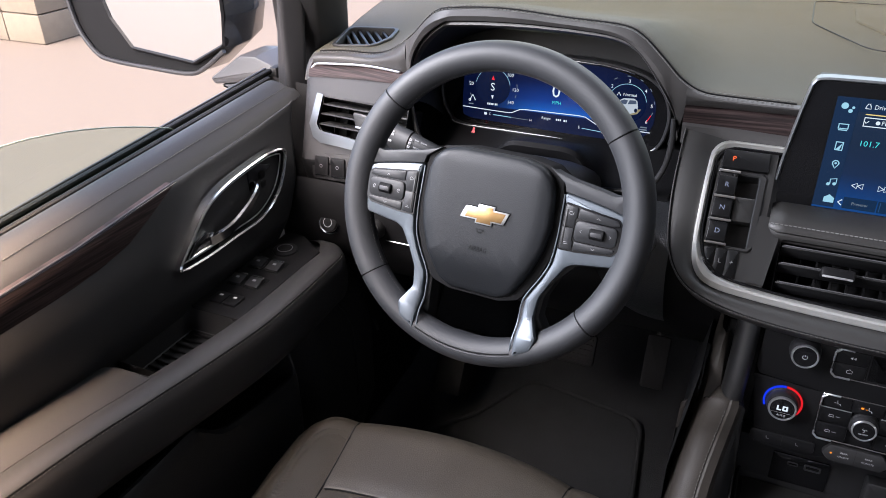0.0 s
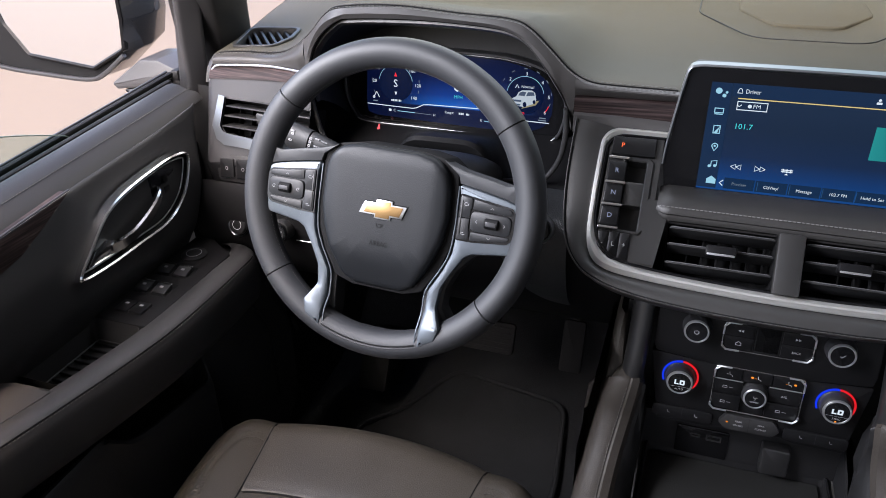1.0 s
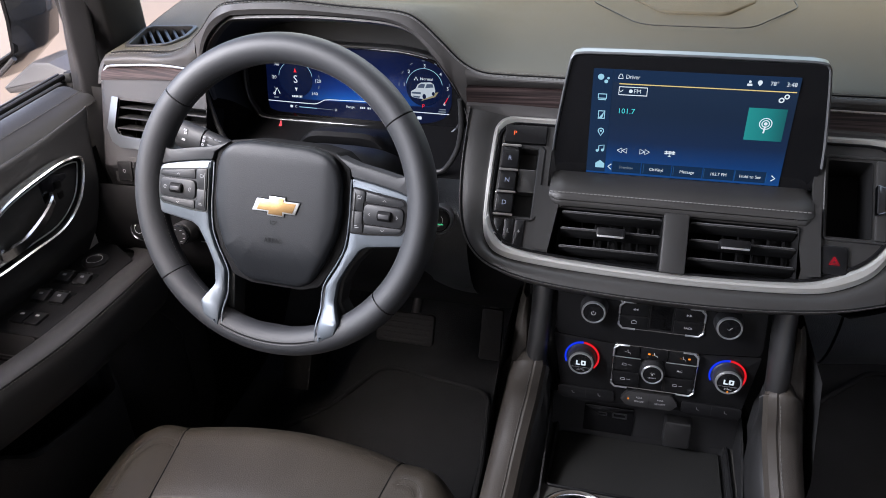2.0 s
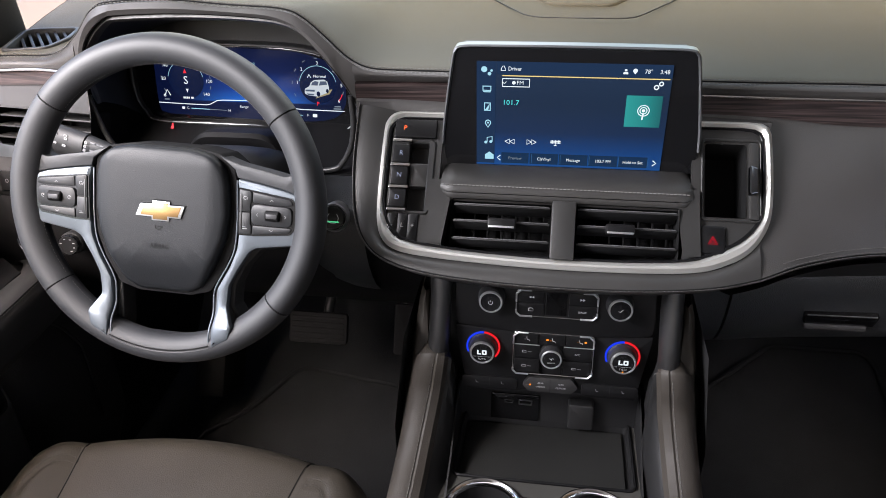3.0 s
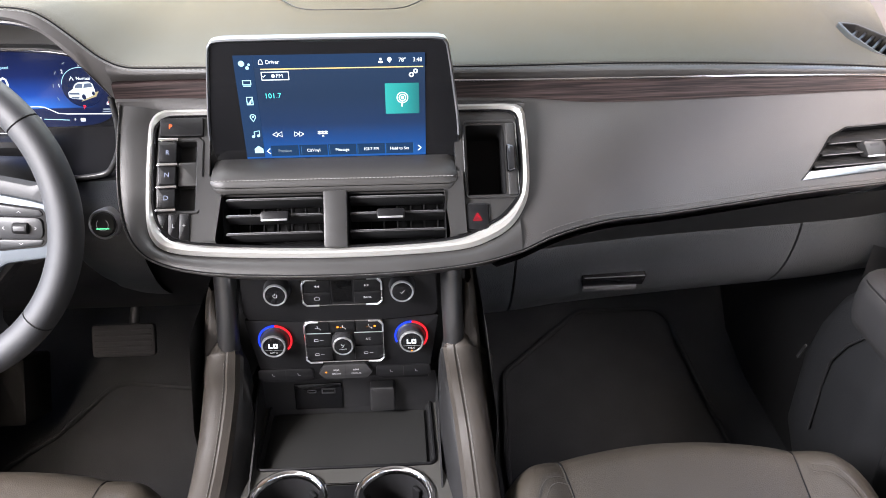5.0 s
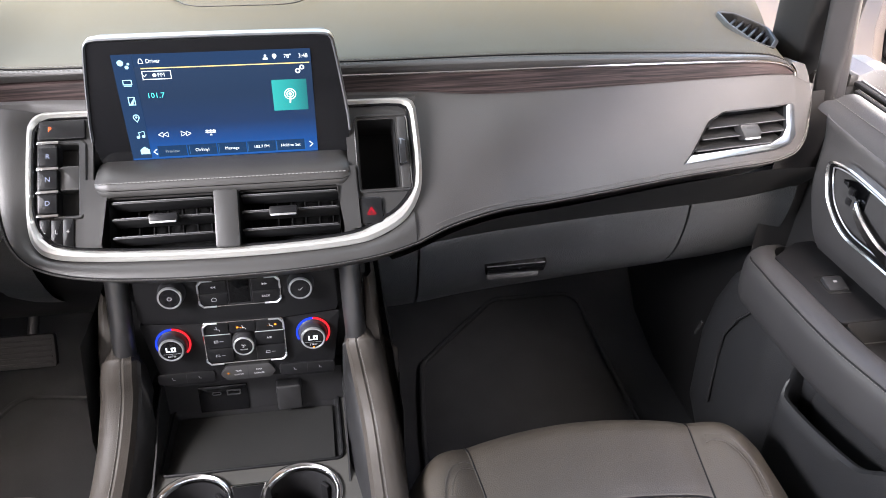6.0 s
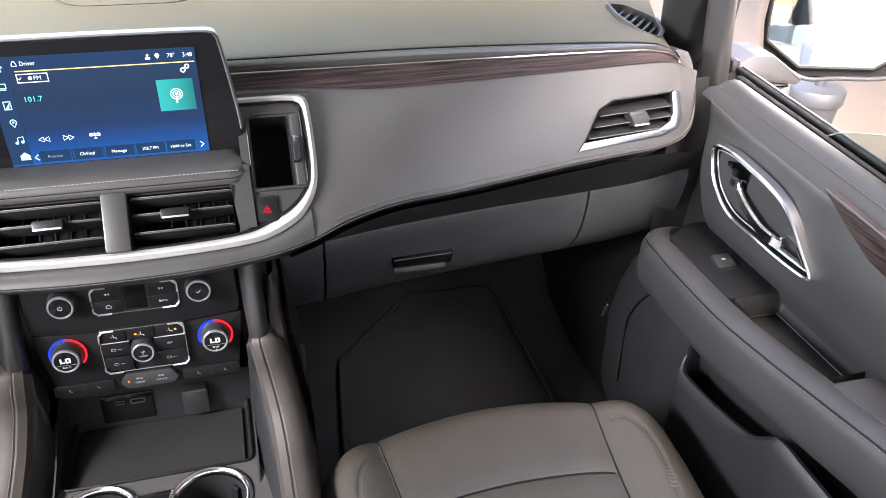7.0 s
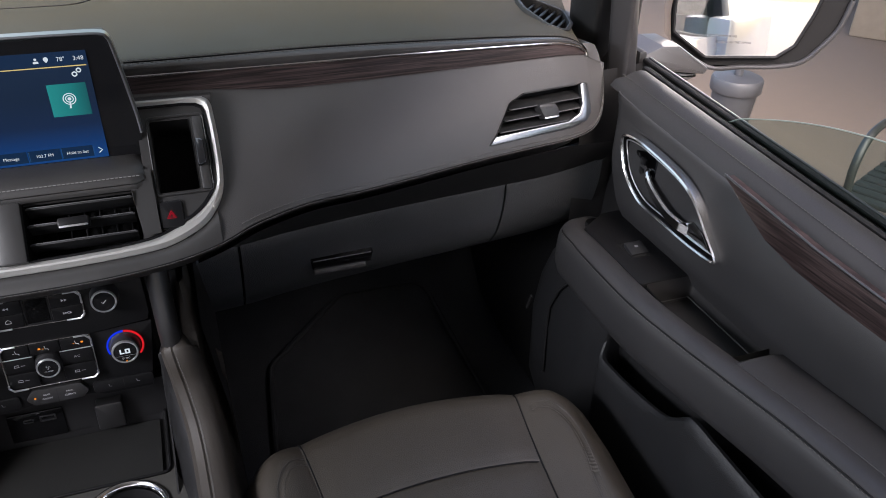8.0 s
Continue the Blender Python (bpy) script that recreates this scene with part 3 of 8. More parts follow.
rows = []
for x in XS:
    ye, ze = edge(x)
    row = [(x, ye + 0.004, ze - 0.0015), (x, ye + 0.009, ze + 0.0005)]
    for f in (0.04, 0.09, 0.15, 0.22, 0.3, 0.4, 0.5, 0.62, 0.75, 0.88, 1.0):
        y = ye + (1.0 - ye) * f
        row.append((x + flare(x, y), y, top_z(x, y) - (0.02 if f == 1 else 0)))
    rows.append(row)
top_bm = skin(rows)
SPK = {}
for s, pts in ((-1, [(-0.829, 0.310), (-0.762, 0.318), (-0.755, 0.364), (-0.769, 0.4225), (-0.8620, 0.421)]), (1, [(0.7915, 0.351), (0.821, 0.3385), (0.856, 0.387), (0.872, 0.450), (0.819, 0.474), (0.776, 0.453), (0.7735, 0.406)])):
    mx, my = sum(p[0] for p in pts) / len(pts), sum(p[1] for p in pts) / len(pts)
    SPK[s] = (plane((mx, my, skin_z(mx, my) + 0.001), (0.05, 0, skin_z(mx + 0.025, my) - skin_z(mx - 0.025, my)), (0, 0.06, skin_z(mx, my + 0.03) - skin_z(mx, my - 0.03))), rpoly([(p[0] - mx, p[1] - my) for p in pts], 0.018))
    cut(top_bm, SPK[s][0], SPK[s][1], front=0.1)
RECESS = plane((0.015, 0.60, 1.37), (1, 0, 0), (0, 1, 0))
part("upper_skin", top_bm, DASHTOP, dash, "matt black soft upper skin")
rec = rpoly([(-0.075, -0.128), (0.080, -0.128), (0.165, 0.02), (0.165, 0.20), (-0.155, 0.20), (-0.155, 0.02)], [0.05, 0.05, 0.08, 0.02, 0.02, 0.08], 8)
part("cover_seam", tube([RECESS @ Vector((p[0], p[1], 0.0004)) for p in rec], 0.0011, 6, closed=True), DARK, dash, "thin dark joint of the centre cover")
rec2 = [(p[0] * 0.62 + 0.003, p[1] * 0.62 + 0.035) for p in rec]
part("sensor_cover", plate(RECESS, rec2, 0.0030, 0.0029, base=-0.004), DASHTOP, dash, angle=80)


def speaker(s):
    m, pts = SPK[s]
    t = thing("dash_speaker_vent", m @ Vector((pts[0][0], pts[0][1], 0)), "black slotted air outlet set in the dashboard corner", "air vent", "corner outlets of the dashboard")
    part("frame", frame_ring(m, shrink(pts, -0.004), shrink(pts, 0.003), 0.002, 0.001, base=-0.02), DARK, t)
    part("well", well(m, pts, 0.03), DARK, t)
    a_ = radians(90 - s * 38)
    for i in range(6):
        d = (i - 2.5) * 0.0155
        on = [q for q in np.linspace(-0.07, 0.07, 141) if inside(pts, Vector((d + q * math.cos(a_), q * math.sin(a_))))]
        if len(on) > 12:
            c = (on[0] + on[-1]) / 2
            part("slat", box(m @ Matrix.Translation((d + c * math.cos(a_), c * math.sin(a_), -0.010)) @ pose(0, 0, 0, 0, 0, -s * 38), (0.0045, on[-1] - on[0] - 0.002, 0.012), 0.001), PLASTIC, t)


speaker(-1)
speaker(1)

# rolled edge below the upper skin, between its seam and the wood's bright line
CHROME_L = [(-0.875, 0.275, 1.318), (-0.862, 0.268, 1.327), (-0.82, 0.262, 1.333), (-0.74, 0.256, 1.339), (-0.672, 0.238, 1.341)]
CHROME_M = [(-0.268, 0.214, 1.348), (-0.21, 0.222, 1.346), (-0.15, 0.228, 1.345)]
CHROME_R = [(0.15, 0.238, 1.335), (0.30, 0.245, 1.332), (0.50, 0.254, 1.329), (0.70, 0.262, 1.325), (0.77, 0.265, 1.322), (0.803, 0.266, 1.314), (0.815, 0.266, 1.304)]
chl, chm, chr_ = curve_at(CHROME_L), curve_at(CHROME_M), curve_at(CHROME_R)


def roll(x0, x1, low, n=60):
    rows = []
    for x in np.linspace(x0, x1, n):
        (ye, ze), (yc, zc) = edge(x), low(x)
        a, c = np.array((x, ye + 0.004, ze - 0.002)), np.array((x, yc + 0.003, zc))
        mid = (a + c) / 2 + np.array((0, -0.010, 0.004))
        rows.append(spline([tuple(a), (x, a[1] - 0.004, a[2] + 0.0015), tuple(mid), tuple(c)], 4))
    return skin(rows)


part("rolled_edge", roll(-0.840, -0.66, chl), LEATHER, dash)
el, er = edge(-0.840), edge(0.812)
part("end_roll", skin([spline(r, 3) for r in ([(-0.840, el[0] + 0.004, el[1] - 0.002), (-0.848, el[0] + 0.005, el[1] - 0.002), (-0.854, el[0] + 0.008, el[1] - 0.005), (-0.858, 0.31, 1.328)],
                      [(-0.840, 0.272, 1.3375), (-0.848, 0.275, 1.3360), (-0.855, 0.281, 1.3315), (-0.859, 0.31, 1.323)], [(-0.8435, 0.2655, 1.3275), (-0.850, 0.2665, 1.3260), (-0.857, 0.274, 1.3205), (-0.860, 0.31, 1.314)],
                      [(-0.8455, 0.2625, 1.316), (-0.8515, 0.264, 1.314), (-0.858, 0.271, 1.3105), (-0.861, 0.31, 1.305)], [(-0.8455, 0.2610, 1.3045), (-0.852, 0.2625, 1.3035), (-0.859, 0.268, 1.302), (-0.862, 0.31, 1.298)])]), LEATHER, dash, "rounded leather end of the dashboard")
part("end_roll", skin([spline(r, 3) for r in ([(0.812, er[0] + 0.004, er[1] - 0.002), (0.825, er[0] + 0.005, er[1] - 0.003), (0.8345, er[0] + 0.010, er[1] - 0.008), (0.840, 0.34, er[1] - 0.02)],
                      [(0.810, 0.2690, 1.3180), (0.824, 0.2695, 1.3170), (0.8365, 0.277, 1.3115), (0.843, 0.34, 1.303)], [(0.8155, 0.2645, 1.3105), (0.829, 0.266, 1.3075), (0.8405, 0.273, 1.3025), (0.846, 0.34, 1.295)],
                      [(0.8185, 0.2620, 1.3035), (0.832, 0.264, 1.299), (0.8435, 0.2705, 1.2945), (0.848, 0.34, 1.287)], [(0.8185, 0.2610, 1.2985), (0.833, 0.2630, 1.2915), (0.8465, 0.2680, 1.2850), (0.850, 0.34, 1.278)])]), LEATHER, dash, "rounded leather end of the dashboard")
part("end_wall", skin([[(-0.853 + flare(-0.853, y), y, top_z(-0.853, y) + 0.0005), (-0.857 + flare(-0.853, y), y, top_z(-0.853, y) - 0.006), (-0.860 + flare(-0.853, y), y, top_z(-0.853, y) - 0.07)] for y in np.linspace(el[0] + 0.008, 0.95, 14)]), DARK, dash)
for s in (-1, 1):
    part("side_jamb", skin([[(s * x, y, z) for x, y in ((0.838, 0.288), (0.862, 0.292), (0.912, 0.300), (0.968, 0.312))] for z in (0.80, 1.0, 1.2, 1.262 if s > 0 else 1.285)]), DARK, dash, "dark end of the dashboard's structure")
part("rolled_edge", roll(-0.268, -0.135, chm, 20), LEATHER, dash)
part("rolled_edge", roll(0.14, 0.815, chr_), LEATHER, dash)
for dy, dz_ in ((0.0065, 0.0008), (-0.0025, -0.0010)):
    part("seam_stitching", stitches([(x, edge(x)[0] + dy, edge(x)[1] + dz_) for x in XS if -0.846 < x < -0.13], (0, -0.5, 0.85), lift=0.0010, size=(0.0034, 0.0009, 0.0009)), SEAMTHREAD, dash, kind="stuff")
part("edge_seam", tube([(x, edge(x)[0] + 0.002, edge(x)[1] + 0.0004) for x in XS if -0.846 < x < -0.13], 0.0011, 6), VOID, dash, "dark sewn seam along the upper edge")
for dy, dz_ in ((0.0065, 0.0008), (-0.0025, -0.0010)):
    part("seam_stitching", stitches([(x, edge(x)[0] + dy, edge(x)[1] + dz_) for x in XS if 0.15 < x < 0.86], (0, -0.5, 0.85), lift=0.0010, size=(0.0034, 0.0009, 0.0009)), SEAMTHREAD, dash, kind="stuff")
part("edge_seam", tube([(x, edge(x)[0] + 0.002, edge(x)[1] + 0.0004) for x in XS if 0.15 < x < 0.86], 0.0011, 6), VOID, dash, "dark sewn seam along the upper edge")
part("bright_line", tube(spline([(-0.8445, 0.2595, 1.3065), (-0.8440, 0.2605, 1.3150), (-0.8405, 0.2620, 1.3235), (-0.834, 0.2630, 1.3300)], 5) + [(x, chl(x)[0] - 0.001, chl(x)[1]) for x in np.linspace(-0.826, -0.672, 22)], 0.0018, 8), LENSRIM, dash, "thin chrome line above the wood")
part("bright_line", tube([(x, chr_(x)[0] - 0.001, chr_(x)[1]) for x in np.linspace(0.15, 0.803, 60)] + spline([(0.808, 0.264, 1.312), (0.8135, 0.262, 1.307), (0.8155, 0.260, 1.301)], 4), 0.0019, 8), CHROME, dash, "thin chrome line above the wood")


def wood(x0, x1, top, low, n=40):
    rows = []
    for x in np.linspace(x0, x1, n):
        (yt, zt), (yb, zb) = top(x), low(x)
        rows.append([(x, yt + 0.006, zt - 0.001), (x, yt, zt - 0.0025), (x, (yt + yb) / 2 - 0.0015, (zt + zb) / 2), (x, yb, zb), (x, yb + 0.006, zb - 0.001)])
    return skin(rows)


WOODLOW_R = [(0.15, 0.232, 1.314), (0.25, 0.236, 1.310), (0.34, 0.238, 1.302), (0.45, 0.243, 1.301), (0.62, 0.251, 1.303), (0.76, 0.257, 1.305), (0.815, 0.262, 1.302)]
wlr = curve_at(WOODLOW_R)
part("wood_strip", wood(0.145, 0.812, chr_, wlr, 60), WOOD, dash, "dark open-pore wood strip")
wlm = curve_at([(-0.268, 0.216, 1.326), (-0.21, 0.221, 1.324), (-0.15, 0.225, 1.321)])
part("wood_strip", wood(-0.268, -0.135, chm, wlm, 14), WOOD, dash, "dark open-pore wood strip")
wll = curve_at([(-0.875, 0.262, 1.306), (-0.82, 0.250, 1.315), (-0.74, 0.244, 1.320), (-0.66, 0.232, 1.325)])
part("wood_strip", wood(-0.843, -0.662, chl, wll, 24), WOOD, dash, "dark open-pore wood strip")

# leather panel before the passenger
LOW_R = [(0.19, 0.068, 1.163), (0.232, 0.080, 1.170), (0.28, 0.100, 1.180), (0.35, 0.125, 1.184), (0.43, 0.148, 1.179), (0.53, 0.168, 1.181), (0.62, 0.183, 1.185), (0.71, 0.193, 1.189), (0.76, 0.200, 1.190), (0.796, 0.208, 1.1935), (0.8175, 0.216, 1.199), (0.832, 0.226, 1.211), (0.8405, 0.238, 1.228), (0.8455, 0.252, 1.252), (0.8475, 0.263, 1.283)]
lowr = curve_at(LOW_R)
rows = []
for x in sorted(set(list(np.linspace(0.232, 0.8475, 60)) + list(np.linspace(0.77, 0.8475, 26)))):
    top = np.array((x, *wlr(min(x, 0.815)))) + np.array((0, 0.003, 0.001))
    low = np.array((x, *lowr(x)))
    if x > 0.815:
        top[2] -= (x - 0.815) * 0.52
    k = (x - 0.232) / 0.6
    row = []
    for f in np.linspace(0, 1, 13):
        p = top * (1 - f) + low * f
        bulge = 0.012 * math.sin(math.pi * f) * min(1, k * 5) * (1 - 0.5 * k)
        row.append((p[0], p[1] - bulge * 0.8, p[2] + bulge * 0.5))
    rows.append(row)
rp = skin(rows)
VENT_R = plane((0.73, 0.213, 1.237), (1, 0.10, 0.02), (0, 0.42, 1))
vent_r = rpoly([(-0.0960, -0.0300), (0.040, -0.0235), (0.0660, -0.012), (0.0680, 0.0320), (-0.034, 0.0320), (-0.0600, 0.0210)], [0.004, 0.02, 0.01, 0.004, 0.014, 0.012], 4)
cut(rp, VENT_R, shrink(vent_r, 0.002), front=0.05)
part("leather_panel", rp, LEATHER, dash, "smooth black leather panel")
for f in (0.018, 0.052):
    part("seam_stitching", stitches([tuple(np.array((x, *lowr(x))) * (1 - f) + np.array((x, *wlr(min(x, 0.815)))) * f + np.array((0, -0.0030, 0.0016)) * (f / 0.1)) for x in np.linspace(0.26, 0.842, 110)], (0, -0.6, 0.8), lift=0.0010, size=(0.0036, 0.0009, 0.0009)), SEAMTHREAD, dash, kind="stuff")


def under(path, depth=0.10, drop=0.03, r=0.007):
    rows = []
    for p in path:
        rows.append([(p[0], p[1], p[2]), (p[0], p[1] - 0.0035, p[2] - 0.003), (p[0], p[1] - 0.003, p[2] - r), (p[0], p[1] + 0.006, p[2] - 1.8 * r), (p[0], p[1] + depth, p[2] - drop)])
    return skin(rows)


LOW_C = [(-0.262, 0.214, 1.318), (-0.261, 0.156, 1.257), (-0.252, 0.112, 1.208), (-0.232, 0.086, 1.182), (-0.200, 0.073, 1.168), (-0.148, 0.065, 1.160), (-0.07, 0.061, 1.156), (0.004, 0.060, 1.155), (0.08, 0.061, 1.156), (0.14, 0.064, 1.159), (0.19, 0.069, 1.164), (0.232, 0.080, 1.170)]
outer = spline(LOW_C, 8)
trim_out = spline([(-0.2100, 0.1425), (-0.2190, 0.1385), (-0.2255, 0.1300), (-0.2282, 0.116), (-0.2285, 0.06), (-0.226, 0.0), (-0.216, -0.028), (-0.195, -0.041), (-0.15, -0.047), (-0.08, -0.051), (0.0, -0.053), (0.08, -0.052), (0.15, -0.048), (0.185, -0.040), (0.218, -0.022), (0.238, 0.005), (0.246, 0.035), (0.2475, 0.085), (0.246, 0.128)], 8)
inner3 = [FASCIA @ Vector((p[0], p[1], 0.001)) for p in trim_out]


def match(path, n):
    p = np.array([tuple(q) for q in path])
    d = np.concatenate([[0], np.cumsum(np.linalg.norm(np.diff(p, axis=0), axis=1))])
    return [tuple(np.interp(s, d, p[:, k]) for k in range(3)) for s in np.linspace(0, d[-1], n)]


inner_cut = [p for p in inner3 if not (p.x > 0.2335 and p.z > 1.19)]
a, c = match(inner_cut, 70), match(outer, 70)
rows = [[tuple(np.array(p) * (1 - f) + np.array(q) * f + np.array((0, -0.4, 0.4)) * 0.006 * math.sin(math.pi * f)) for f in np.linspace(0, 1, 6)] for p, q in zip(a, c)]
part("pod_surround", skin(rows), SHADELEATHER, dash, "black leather round the centre controls")
path_low = [p for p in outer if p[0] < 0.232] + [(x, *lowr(x)) for x in list(np.linspace(0.232, 0.80, 50)) + list(np.linspace(0.808, 0.8465, 14))]
rows = []
for i, p in enumerate(path_low):
    a, b = Vector(path_low[max(i - 1, 0)]), Vector(path_low[min(i + 1, len(path_low) - 1)])
    t = (b - a).normalized()
    nrm = Vector((0, -0.72, 0.69))
    out = t.cross(nrm).normalized()
    if out.z > 0.3 and abs(t.x) > 0.5:
        out = -out
    if t.x < 0.5 and out.x > 0 and p[0] < 0:
        out = -out
    q = Vector(p)
    rows.append([q, q + nrm * 0.003 + out * 0.001, q + nrm * 0.0015 + out * 0.002, q - nrm * 0.006 + out * 0.0015, q - nrm * 0.020 - out * 0.003, q - nrm * 0.06 - out * 0.006])
part("lower_roll", skin(rows), LEATHER, dash, "rounded leather lower edge")
part("seam_stitching", stitches([r[1] for r in rows], (0, -0.72, 0.69), lift=0.0003, pitch=0.005, size=(0.0034, 0.0008, 0.0008)), EDGETHREAD, dash, kind="stuff")
part("edge_seam", tube([r[0] * 1.8 - r[1] * 0.8 + Vector((0, -0.0016, 0.0016)) for r in rows[4:]], 0.0011, 6), VOID, dash, "dark sewn seam along the lower edge")

for x0, x1, low in ((-0.268, -0.14, wlm), (0.145, 0.247, wlr)):
    part("upper_fillet", skin([[(x, low(x)[0] + 0.001, low(x)[1] + 0.0005), (x, low(x)[0] - 0.003, low(x)[1] - 0.003), FASCIA @ Vector((x, 0.1435, 0.002)), FASCIA @ Vector((x, 0.135, -0.004))] for x in np.linspace(x0, x1, 14)]), LEATHER, dash)

# left panel round the driver's outer outlet
rows = []
LOWL = curve_at([(-0.90, 0.245, 1.19), (-0.85, 0.218, 1.188), (-0.78, 0.212, 1.196), (-0.66, 0.212, 1.205)])
for x in np.linspace(-0.868, -0.655, 24):
    t_, l_ = np.array((x, *wll(max(x, -0.875)))) + np.array((0, 0.002, 0.001)), np.array((x, *LOWL(x)))
    if x < -0.845:
        t_[1] += (-0.845 - x) * 1.2
        l_[1] += (-0.845 - x) * 1.2
    rows.append([tuple(t_ * (1 - f) + l_ * f) for f in np.linspace(0, 1, 9)])
lp = skin(rows)
VENT_L = plane((-0.745, 0.226, 1.256), (1, -0.10, 0), (0, 0.34, 1))
vent_l = rpoly([(-0.060, -0.0260), (0.09, -0.034), (0.09, 0.034), (-0.066, 0.0345), (-0.0735, -0.010)], [0.016, 0.004, 0.004, 0.004, 0.014], 5)
cut(lp, VENT_L, shrink(vent_l, 0.002), front=0.06)
part("outer_panel", lp, OUTERPANEL, dash, "black panel round the outer air outlet")
rows = []
for x in np.linspace(-0.868, -0.655, 12):
    y0, z0 = LOWL(x)
    e = max(0, -0.845 - x) * 1.2
    rows.append([(x, y0 + e, z0), (x, y0 + e - 0.002, z0 - 0.004), (x, y0 + e + 0.004, z0 - 0.03), (x, y0 + e + 0.01, z0 - 0.052), (x, y0 + e + 0.03, z0 - 0.062), (x, y0 + e + 0.10, z0 - 0.10)])
part("switch_panel", skin(rows), PLASTIC, dash)

# hood over the instruments
HOODIN = [(-0.652, 0.238, 1.300), (-0.652, 0.234, 1.345), (-0.634, 0.226, 1.381), (-0.598, 0.214, 1.415), (-0.572, 0.210, 1.423), (-0.47, 0.208, 1.428), (-0.387, 0.208, 1.426), (-0.346, 0.209, 1.419), (-0.324, 0.211, 1.403), (-0.302, 0.213, 1.372), (-0.286, 0.221, 1.343), (-0.280, 0.238, 1.318), (-0.279, 0.262, 1.285)]
hin = spline(HOODIN, 8)
hx = [p for p in XS if -0.66 <= p <= -0.262]
hout = match([(x, edge(x)[0] + 0.003, edge(x)[1] - 0.002) for x in hx], 90)
rows, joint, lip_rows = [], [], []
for p, q in zip(hout, match(hin, 90)):
    p, q = np.array(p), np.array(q)
    j = p + (q - p) * 0.74
    rows.append([tuple(p), tuple(p + np.array((0, -0.006, 0.0005))), tuple((p + j) / 2 + np.array((0, -0.012, 0.001))), tuple(j + np.array((0, -0.007, 0.001))), tuple(j + np.array((0, 0.002, 0)))])
    joint.append(tuple(j + np.array((0, -0.001, -0.0005))))
    lip_rows.append([tuple(j + np.array((0, 0.006, -0.0005))), tuple(j + np.array((0, 0.001, -0.0015))), tuple((j + q) / 2 + np.array((0, 0.000, -0.003))), tuple(q + np.array((0, 0.006, -0.005))), tuple(q + np.array((0, 0.016, -0.006)))])
part("hood_roll", skin(rows), LEATHER, dash, "padded leather edge of the instrument hood")
part("hood_joint", tube(joint[2:-2], 0.0013, 6), VOID, dash, "dark joint under the hood's edge")
part("hood_inner_lip", skin(lip_rows), LEATHER, dash, "narrow inner lip of the hood")
SIDE_R = [(-0.281, 0.236, 1.322), (-0.2805, 0.237, 1.287), (-0.286, 0.238, 1.252), (-0.300, 0.238, 1.225), (-0.316, 0.238, 1.213), (-0.365, 0.238, 1.207)]
SIDE_L = [(-0.659, 0.238, 1.310), (-0.653, 0.238, 1.275), (-0.644, 0.238, 1.245), (-0.628, 0.238, 1.222), (-0.600, 0.238, 1.210)]
for path in (SIDE_R, SIDE_L):
    part("cavity_edge", tube(spline(path, 6), 0.0040, 10), GREYPLASTIC, dash, "rounded edge of the instrument recess")
CAV = spline([(-0.655, 0.36, 1.235), (-0.668, 0.36, 1.30), (-0.645, 0.365, 1.352), (-0.58, 0.37, 1.380), (-0.47, 0.372, 1.386), (-0.37, 0.37, 1.380), (-0.315, 0.366, 1.345), (-0.297, 0.362, 1.295), (-0.302, 0.36, 1.235)], 8)
rows = []
for p, q in zip(match(hin, 90), match(CAV, 90)):
    p, q = np.array(p) + np.array((0, 0.004, 0)), np.array(q)
    rows.append([tuple(p * (1 - f) + q * f + np.array((0, 0, 0.006 * math.sin(math.pi * f)))) for f in np.linspace(0, 1, 7)])
part("hood_lining", skin(rows), DARK, dash)
part("instrument_backing", skin([[(x, 0.378 + 0.1 * (z - 1.29), z) for x in (-0.665, -0.298)] for z in (1.19, 1.378)]), DARK, dash)
# shelf below the instruments, with a raised cover over the column
rows = []
for x in np.linspace(-0.66, -0.276, 70):
    k = math.exp(-((x + 0.458) / 0.075) ** 6)
    rows.append([(x, 0.372, 1.236), (x, 0.345, 1.229), (x, 0.30, 1.218 + 0.026 * k), (x, 0.262, 1.211 + 0.046 * k), (x, 0.244, 1.208 + 0.052 * k), (x, 0.238, 1.205 + 0.050 * k), (x, 0.240, 1.200 + 0.044 * k), (x, 0.262, 1.180 + 0.040 * k), (x, 0.30, 1.15)])
part("instrument_shelf", skin(rows), PLASTIC, dash)
# knee panels and dark inner structure
part("knee_panel", skin([[(x, y, z) for y, z in ((0.20, 1.165), (0.19, 1.14), (0.205, 1.06), (0.26, 0.98), (0.36, 0.93), (0.60, 0.92))] for x in np.linspace(-0.88, -0.17, 30)]), PLASTIC, dash)
def side_y(x):
    return 0.06 * max(0, (-0.258 - x) / 0.14) ** 2


part("column_side", skin([[(x, y + side_y(x), z) for y, z in spline([(0.26, 1.205), (0.235, 1.204), (0.195, 1.200), (0.165, 1.188), (0.156, 1.165), (0.162, 1.12), (0.20, 1.05), (0.27, 0.99)], 3)] for x in np.linspace(-0.40, -0.256, 14)]), VINYL, dash, "black panel round the start button")
part("dash_core", box(Matrix.Translation((0, 0.62, 1.14)), (1.66, 0.42, 0.34), 0.02), DARK, dash)
# ---- air outlets ----


